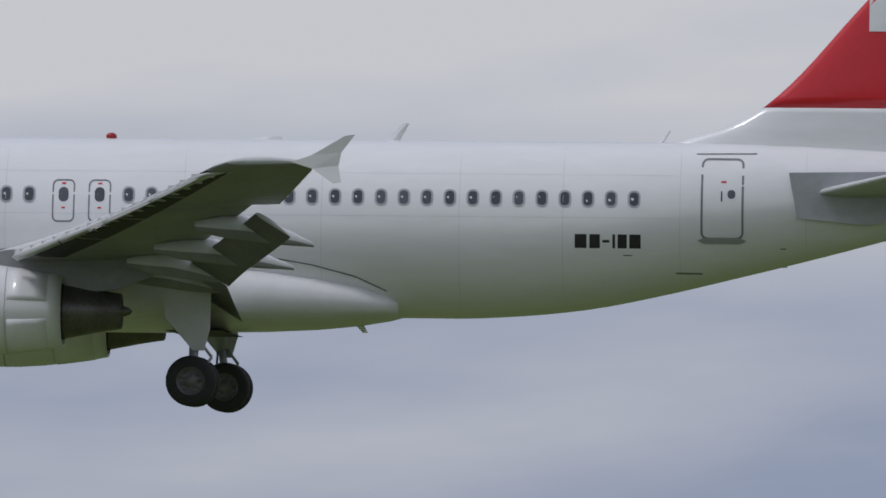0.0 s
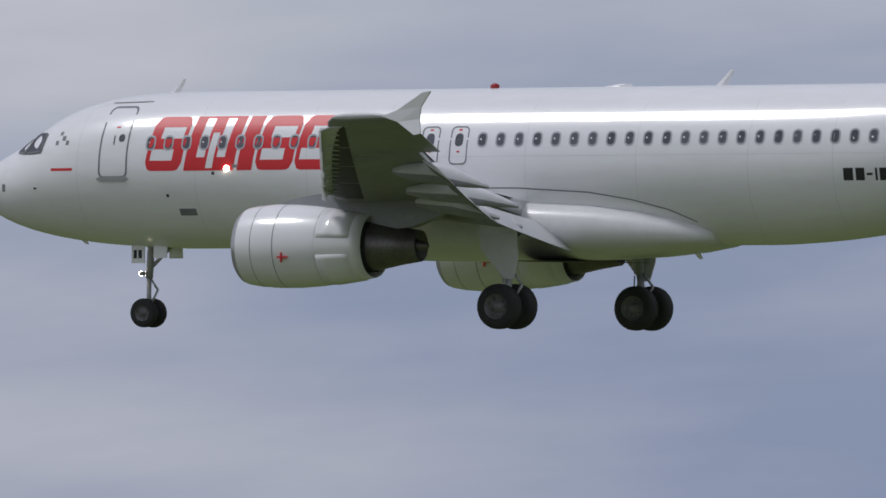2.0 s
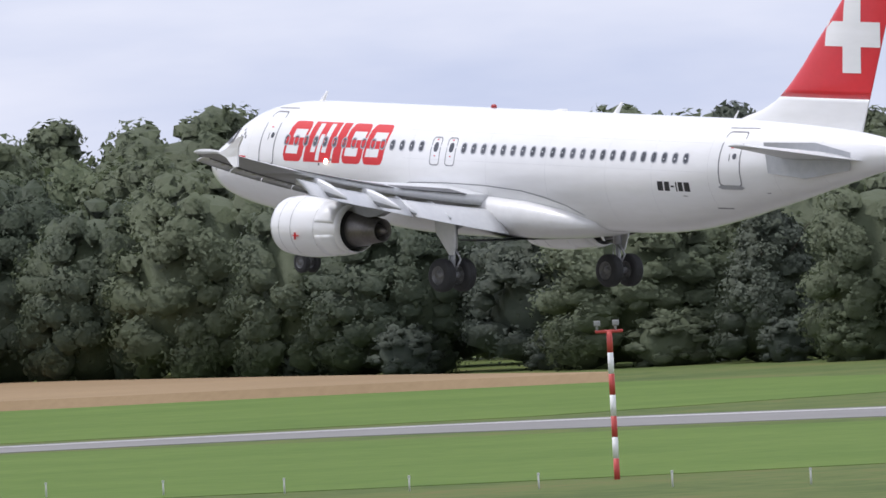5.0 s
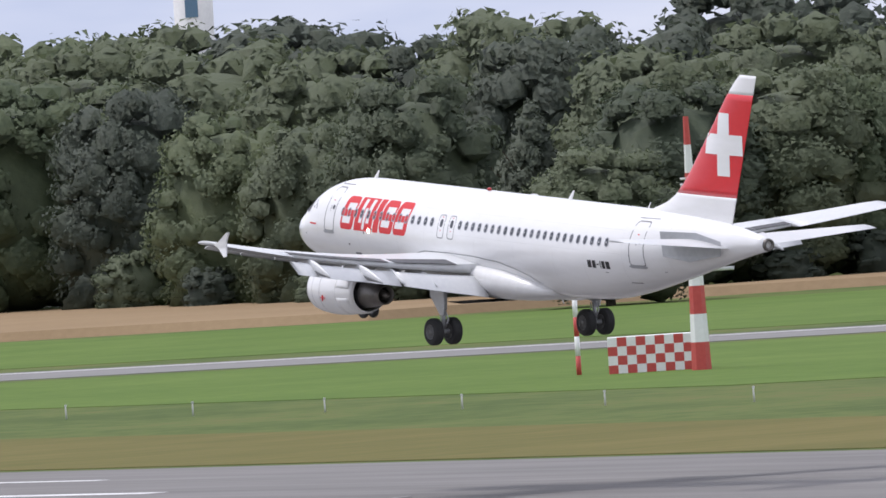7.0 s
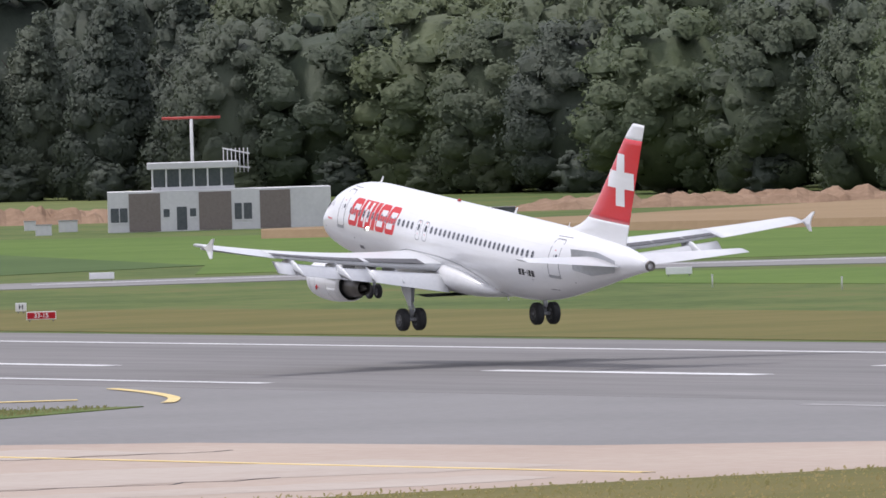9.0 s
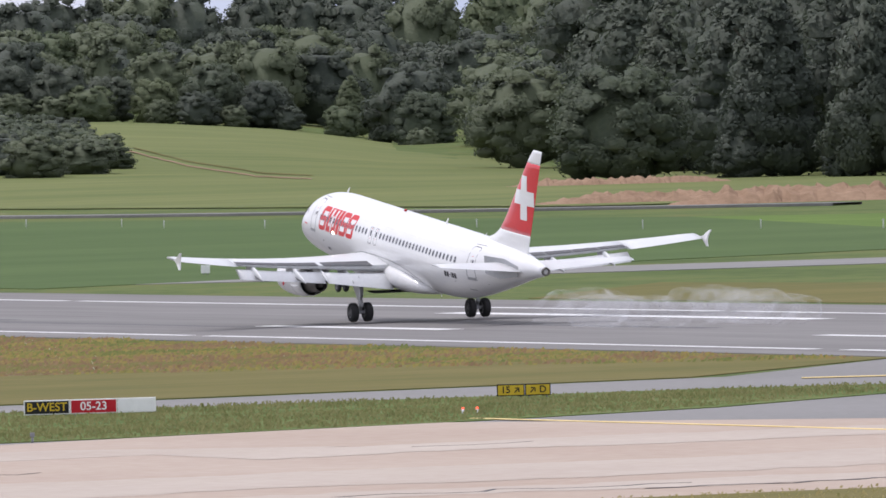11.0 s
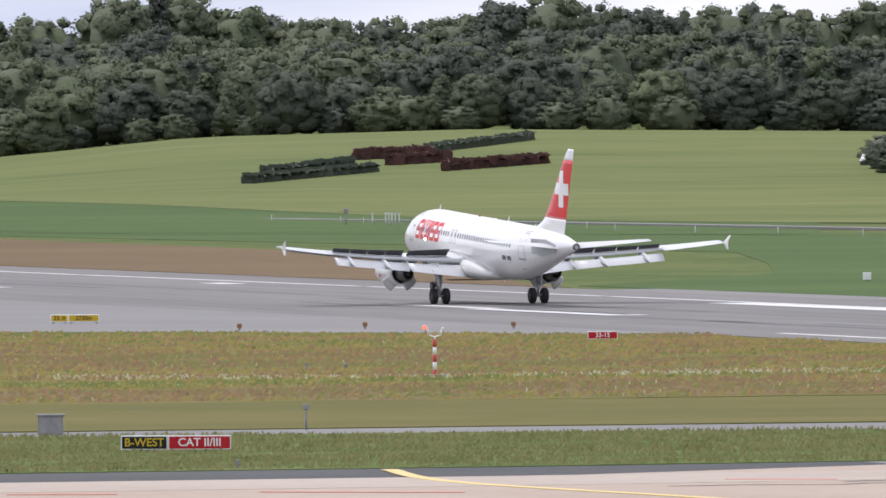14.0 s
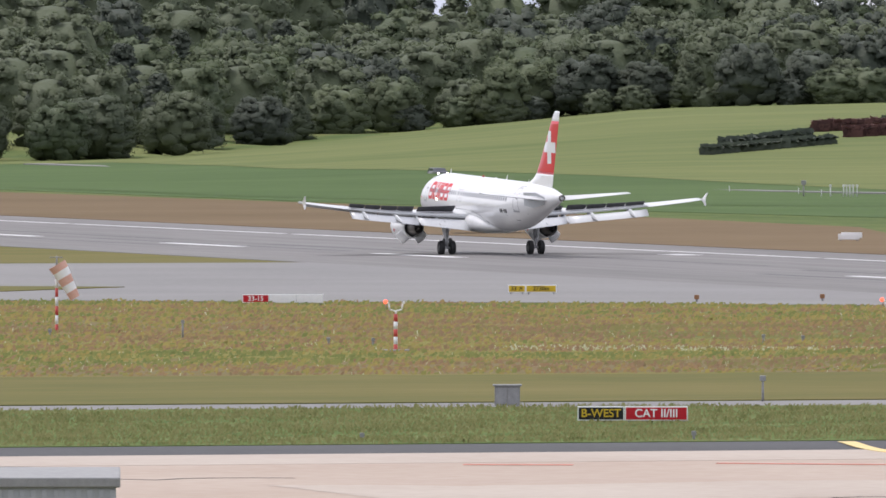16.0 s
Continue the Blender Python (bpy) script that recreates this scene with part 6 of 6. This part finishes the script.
box(bm, 4.4, 12.6, 1.0, 7.5, 4.0, 4.35)
box(bm, 4.0, 13.0, 0.6, 7.9, 6.1, 6.75, bevel=0.08)
part("cab_roof", bm, PALE, t, smooth=False)
for i in range(6):
    x0 = 4.5 + 1.36 * i
    bm = bmesh.new()
    loft(bm, [[Vector((x0 + 0.12, 1.1 + d, 4.35)), Vector((x0 + 1.24, 1.1 + d, 4.35)), Vector((x0 + 1.24, 0.8 + d, 6.1)), Vector((x0 + 0.12, 0.8 + d, 6.1))] for d in (0, 0.05)])
    part("cab_pane", bm, GLASS, t, smooth=False)
    bm = bmesh.new()
    rod(bm, (x0, 1.1, 4.3), (x0, 0.8, 6.15), 0.09, n=6)
    part("mullion", bm, PAINT, t, smooth=False)
bm = bmesh.new()
rod(bm, (8.5, 4, 6.7), (8.5, 4, 11.0), 0.16)
part("radar_mast", bm, SIGNWHITE, t)
bm = bmesh.new()
rod(bm, (5.6, 4, 11.1), (11.4, 4, 11.1), 0.14)
part("radar_bar", bm, REDPOLE, t)
bm = bmesh.new()
for i in range(7):
    rod(bm, (11.6 + 0.4 * i, 5, 5.6), (11.6 + 0.4 * i, 5, 8.0), 0.05, n=5)
rod(bm, (11.5, 5, 8.0), (14.2, 5, 7.4), 0.08, n=5)
rod(bm, (11.5, 5, 6.4), (14.2, 5, 6.0), 0.08, n=5)
part("roof_frame", bm, PALE, t)
t.matrix_world = facing(-1180, 555, 0.0)
# posts and containers beside it
for x, y, w, h in ((-1180, 548, 1.6, 1.0), (-1200, 560, 1.9, 1.1), (-1222, 566, 1.2, 0.9), (-1130, 572, 4.6, 1.8)):
    t = new("crate")
    tagged(t, "pale weathered storage crate on rough ground", "crate")
    bm = bmesh.new()
    box(bm, -w / 2, w / 2, -0.6, 0.6, -0.05, h, bevel=0.05)
    part("body", bm, PALE if w < 4 else GLASS, t, smooth=False)
    bm = bmesh.new()
    box(bm, -w / 2 - 0.05, w / 2 + 0.05, -0.65, 0.65, h, h + 0.08)
    part("lid", bm, POSTGREY, t, smooth=False)
    t.matrix_world = facing(x, y, 0.0)


# heaps of earth
def heap(az0, az1, d, high, deep, label):
    n, m = 90, 9
    verts, faces = [], []
    for i in range(n):
        u = i / (n - 1)
        a = az0 + (az1 - az0) * u
        for j in range(m):
            w = j / (m - 1)
            dd = d + deep * (w - 0.5)
            h = high * math.sin(math.pi * w) ** 0.7 * min(1, 6 * u, 6 * (1 - u)) * (0.65 + 0.5 * noise.noise(Vector((i * 0.35, j * 0.5, d)))) + 0.25 * noise.noise(Vector((i * 1.3, j * 1.1, 3.0))) * (0 < j < m - 1)
            verts.append(spot(a, dd, h - 0.02 if 0 < j < m - 1 else -0.1))
    for i in range(n - 1):
        for j in range(m - 1):
            faces.append((i * m + j, i * m + j + 1, (i + 1) * m + j + 1, (i + 1) * m + j))
    tagged(raw("earth_mound", verts, faces, DIRT), label, "earth heap")


heap(64.6, 66.3, 1400, 2.3, 14, "long heap of bare brown earth")
heap(65.2, 66.9, 1430, 1.6, 12, "long heap of bare brown earth")
heap(60.9, 63.2, 1395, 1.9, 14, "long heap of bare brown earth")
heap(66.0, 67.0, 1640, 1.2, 10, "long heap of bare brown earth")

# ribbed metal shed
t = new("metal_shed")
tagged(t, "pale ribbed metal shed with flat grey roof", "shed")
bm = bmesh.new()
box(bm, -9, 0, 0, 9, -0.1, 4.35)
part("wall", bm, CLAD, t, smooth=False)
for i in range(30):
    bm = bmesh.new()
    box(bm, -0.16 - 0.3 * i, -0.02 - 0.3 * i, -0.06, 0.01, 0, 4.3, bevel=0.01)
    part("rib", bm, CLAD, t, smooth=False)
bm = bmesh.new()
box(bm, -9.15, 0.12, -0.2, 9.2, 4.35, 4.62, bevel=0.04)
part("roof_edge", bm, POSTGREY, t, smooth=False)
t.matrix_world = facing(*spot(75.22, 352)[:2], 0.0)

# things by the far woods, seen early on
t = new("radio_mast")
tagged(t, "grey lattice radio mast above the woods", "mast")
bm = bmesh.new()
for a in range(4):
    c, s = math.cos(a * math.pi / 2 + 0.78), math.sin(a * math.pi / 2 + 0.78)
    rod(bm, (2.2 * c, 2.2 * s, 0), (1.0 * c, 1.0 * s, 19.5), 0.13, n=5)
    c2, s2 = math.cos(a * math.pi / 2 + 2.35), math.sin(a * math.pi / 2 + 2.35)
    for i in range(9):
        r0, r1 = 2.2 - 1.2 * i / 9, 2.2 - 1.2 * (i + 1) / 9
        rod(bm, (r0 * c, r0 * s, 2.16 * i), (r1 * c2, r1 * s2, 2.16 * (i + 1)), 0.07, n=4)
        rod(bm, (r1 * c, r1 * s, 2.16 * (i + 1)), (r1 * c2, r1 * s2, 2.16 * (i + 1)), 0.06, n=4)
part("lattice", bm, POSTGREY, t)
bm = bmesh.new()
for z in (18.2, 19.6):
    box(bm, -2.2, 2.2, -2.2, 2.2, z, z + 0.12)
for a in range(8):
    x, y = 2.1 * math.cos(a * 0.785), 2.1 * math.sin(a * 0.785)
    rod(bm, (x, y, 18.2), (x, y, 20.3), 0.07, n=5)
part("platform", bm, POSTGREY, t, smooth=False)
bm = bmesh.new()
rod(bm, (0, 0, 19.6), (0, 0, 22), 0.35)
rod(bm, (0, 0, 22), (0, 0, 25.4), 0.42)
rod(bm, (0.6, 0, 19.6), (0.6, 0, 22.4), 0.2)
part("aerial", bm, PALE, t)
t.matrix_world = facing(*spot(35.65, 1500)[:2], 0.0)
for az_, d_, h_, lamp in ((34.25, 900, 12.5, REDLAMP), (37.02, 700, 12.5, PALE)):
    t = new("floodlight_pole")
    tagged(t, "slim grey pole with lamp head", "pole")
    bm = bmesh.new()
    rod(bm, (0, 0, -0.1), (0, 0, h_), 0.16, 0.1)
    part("stem", bm, PALE, t)
    for s in (-0.28, 0.28):
        bm = bmesh.new()
        g_ = 0.09 if lamp is REDLAMP else 0.2
        box(bm, s * g_ * 5 - g_, s * g_ * 5 + g_, -g_, g_, h_ - g_, h_ + g_ * 1.4, bevel=0.02)
        part("lamp_head", bm, lamp, t, smooth=False)
    t.matrix_world = facing(*spot(az_, d_)[:2], 0.0)
t = new("industrial_hall")
tagged(t, "pale flat-roofed industrial hall by the woods", "building")
bm = bmesh.new()
box(bm, 0, 30, 0, 14, -0.1, 9.0, bevel=0.05)
part("wall", bm, PALE, t, smooth=False)
bm = bmesh.new()
box(bm, 1.6, 12, 1, 10, 9.0, 10.5, bevel=0.05)
box(bm, 14, 28, 1, 10, 9.0, 10.1, bevel=0.05)
part("roof", bm, SIGNWHITE, t, smooth=False)
for i in range(8):
    bm = bmesh.new()
    box(bm, 1 + 3.6 * i, 3.4 + 3.6 * i, -0.05, 0.04, 6.4, 7.8)
    part("window", bm, GLASS, t, smooth=False)
t.matrix_world = facing(*spot(34.24, 905)[:2], 0.0)
t = new("shelter")
tagged(t, "blue steel shelter with open side", "shelter")
bm = bmesh.new()
box(bm, 0, 5.9, 0, 4, 9.95, 10.25, bevel=0.05)
part("roof", bm, BLUE, t, smooth=False)
for x in (0.2, 1.9, 3.8, 5.7):
    bm = bmesh.new()
    box(bm, x - 0.15, x + 0.15, 0.1, 0.4, -0.1, 9.95)
    part("pillar", bm, BLUE, t, smooth=False)
bm = bmesh.new()
box(bm, 2.2, 5.4, 0.3, 3.8, -0.1, 9.6)
part("wall", bm, BLUE, t, smooth=False)
t.matrix_world = facing(*spot(34.77, 600)[:2], 0.0)
# water tower and pylons on the skyline
t = new("water_tower")
tagged(t, "pale round tower with blue panel behind the woods", "tower")
bm = bmesh.new()
rod(bm, (0, 0, 0), (0, 0, 36), 2.6, n=24)
part("shaft", bm, PALE, t)
bm = bmesh.new()
box(bm, -1.1, 0.6, -2.75, -2.5, 33.2, 35.8)
part("panel", bm, BLUE, t, smooth=False)
t.matrix_world = facing(*spot(58.62, 1750)[:2], 0.0)
for az_, d_, h_ in ((69.26, 4300, 48), (68.48, 4300, 49)):
    t = new("power_pylon")
    tagged(t, "far grey lattice power pylon on the skyline", "pylon")
    bm = bmesh.new()
    for s in (-1, 1):
        rod(bm, (3 * s, 0, 0), (0.4 * s, 0, h_ + 2), 0.22, n=4)
    for i in range(8):
        z = h_ * i / 8
        rod(bm, (3 - 2.6 * i / 8, 0, z), (-3 + 2.6 * (i + 1) / 8, 0, z + h_ / 8), 0.14, n=4)
        rod(bm, (-3 + 2.6 * i / 8, 0, z), (3 - 2.6 * (i + 1) / 8, 0, z + h_ / 8), 0.14, n=4)
    part("lattice", bm, PALE, t)
    for z, w in ((h_ - 4, 4.5), (h_ - 1, 3)):
        bm = bmesh.new()
        rod(bm, (-w, 0, z), (w, 0, z), 0.2, n=4)
        part("arm", bm, PALE, t)
    t.matrix_world = facing(*spot(az_, d_)[:2], 0.0)
t = new("billboard")
tagged(t, "far pale pink rooftop board on the skyline", "board")
bm = bmesh.new()
box(bm, -4.4, 4.4, -0.4, 0.4, 43.0, 46.5)
part("board", bm, material("board_pink", (0.5, 0.36, 0.34), (0.6, 0.46, 0.42), rough=0.7), t, smooth=False)
for x in (-3, 3):
    bm = bmesh.new()
    rod(bm, (x, 0, 0), (x, 0, 43), 0.4, n=6)
    part("stand", bm, PALE, t)
t.matrix_world = facing(*spot(67.62, 4200)[:2], 0.0)
# white awning beside the copse
t = new("awning")
tagged(t, "small white pointed tent beside the copse", "tent")
bm = bmesh.new()
loft(bm, [[Vector((-1.2, -1.2, 0.7)), Vector((1.3, -1.2, 0.7)), Vector((1.3, 1.2, 0.7)), Vector((-1.2, 1.2, 0.7))], [Vector((-0.7, -0.2, 1.9)), Vector((-0.4, -0.2, 1.9)), Vector((-0.4, 0.2, 1.9)), Vector((-0.7, 0.2, 1.9))]])
part("canopy", bm, SIGNWHITE, t, smooth=False)
bm = bmesh.new()
box(bm, -1.1, 1.2, -1.1, 1.1, -0.2, 0.7)
part("skirt", bm, DARK, t, smooth=False)
t.matrix_world = facing(*spot(69.99, 1960)[:2], land(69.99, 1960))

# car on the perimeter road
car = new("car")
tagged(car, "dark grey estate car with lit headlamps", "car")
bm = bmesh.new()
prof = [(-2.1, 0.35), (2.15, 0.35), (2.2, 0.7), (2.05, 0.92), (1.1, 1.02), (0.45, 1.45), (-1.5, 1.48), (-2.05, 1.05), (-2.15, 0.7)]
loft(bm, [[Vector((x, y * (0.86 if z > 1.2 else 1), z)) for x, z in prof] for y in (-0.88, 0.88)])
body = part("body", bm, material("car_dark", (0.06, 0.062, 0.068), (0.085, 0.088, 0.095), rough=0.3, metal=0.5, coat=0.5), car, smooth=False)
bm = bmesh.new()
loft(bm, [[Vector((x, y, z)) for x, z in ((0.95, 1.06), (0.42, 1.40), (-1.4, 1.42), (-1.85, 1.06))] for y in (-0.90, 0.90)])
part("glazing", bm, GLASS, car, smooth=False)
for x in (-1.35, 1.35):
    for s in (-0.8, 0.8):
        bm = bmesh.new()
        lathe(bm, [(-0.1, 0.0), (-0.1, 0.33), (0.1, 0.33), (0.1, 0.0)], (x, s, 0.33), axis="y", n=16)
        part("wheel", bm, TYRE, car)
for s in (-0.62, 0.62):
    bm = bmesh.new()
    bmesh.ops.create_icosphere(bm, subdivisions=1, radius=0.13, matrix=Matrix.Translation((2.16, s, 0.72)))
    part("headlamp", bm, LAMP, car, "lit headlamp")

# tyre smoke
SMOKE = bpy.data.materials.new("tyre_smoke")
SMOKE.use_nodes = True
sn, sl = SMOKE.node_tree.nodes, SMOKE.node_tree.links
s_tl = sn.new("ShaderNodeBsdfTranslucent")
s_tl.inputs["Color"].default_value = (0.92, 0.94, 0.98, 1)
s_half = sn.new("ShaderNodeMixShader")
sn["Principled BSDF"].inputs["Base Color"].default_value = (0.92, 0.94, 0.98, 1)
sn["Principled BSDF"].inputs["Roughness"].default_value = 1.0
s_tr = sn.new("ShaderNodeBsdfTransparent")
s_mx = sn.new("ShaderNodeMixShader")
s_co = sn.new("ShaderNodeTexCoord")
s_nz = sn.new("ShaderNodeTexNoise")
s_nz.inputs["Scale"].default_value, s_nz.inputs["Detail"].default_value = 0.7, 5
sl.new(s_co.outputs["Object"], s_nz.inputs["Vector"])
s_rp = sn.new("ShaderNodeMapRange")
s_rp.inputs["From Min"].default_value, s_rp.inputs["From Max"].default_value = 0.42, 0.75
s_rp.inputs["To Min"].default_value, s_rp.inputs["To Max"].default_value = 0.0, 0.17
sl.new(s_nz.outputs["Fac"], s_rp.inputs["Value"])
sl.new(s_rp.outputs["Result"], s_mx.inputs["Fac"])
sl.new(s_tr.outputs["BSDF"], s_mx.inputs[1])
sl.new(sn["Principled BSDF"].outputs["BSDF"], s_half.inputs[1])
sl.new(s_tl.outputs["BSDF"], s_half.inputs[2])
sl.new(s_half.outputs["Shader"], s_mx.inputs[2])
sl.new(s_mx.outputs["Shader"], sn["Material Output"].inputs["Surface"])
PUFFS = []
for side in (-3.8, 3.8):
    for i in range(3):
        bm = bmesh.new()
        bmesh.ops.create_icosphere(bm, subdivisions=4, radius=1.0)
        for v in bm.verts:
            k = 1 + 0.35 * noise.noise(v.co * 1.6 + Vector((i * 7, side, 0)))
            v.co = Vector((v.co.x * 6.5 * k, v.co.y * 1.8 * k, v.co.z * 1.05 * k))
        puff = part("smoke_puff", bm, SMOKE, None)
        tagged(puff, "thin bluish white tyre smoke over the runway", "smoke", "touchdown smoke")
        puff.visible_shadow = False
        PUFFS.append((puff, -700.0 - 5.0 * i + (1.5 if side > 0 else 0), RUNWAY_Y + side, i))


def smoke_motion():
    for ob, x, y, i in PUFFS:
        start = 10.22 + 0.03 * i
        under = pose(x, y, -4.0)
        walk(ob, [(0.0, under), (start - 0.1, under), (start, pose(x, y, 0.45)), (11.0, pose(x + 2 + 0.8 * i, y + 0.6, 0.9 + 0.12 * i)), (12.0, pose(x + 6 + 1.6 * i, y + 1.5, 1.6 + 0.2 * i)), (16.0, pose(x + 20 + 2 * i, y + 5, 4.0))])
    walk(car, [(0.0, pose(-1982.9, 498.0, 0.3, 0, 0, 0)), (14.5, pose(-1742.1, 498.0, 0.3, 0, 0, 0)), (16.0, pose(-1717.2, 498.0, 0.3, 0, 0, 0))])


motions()
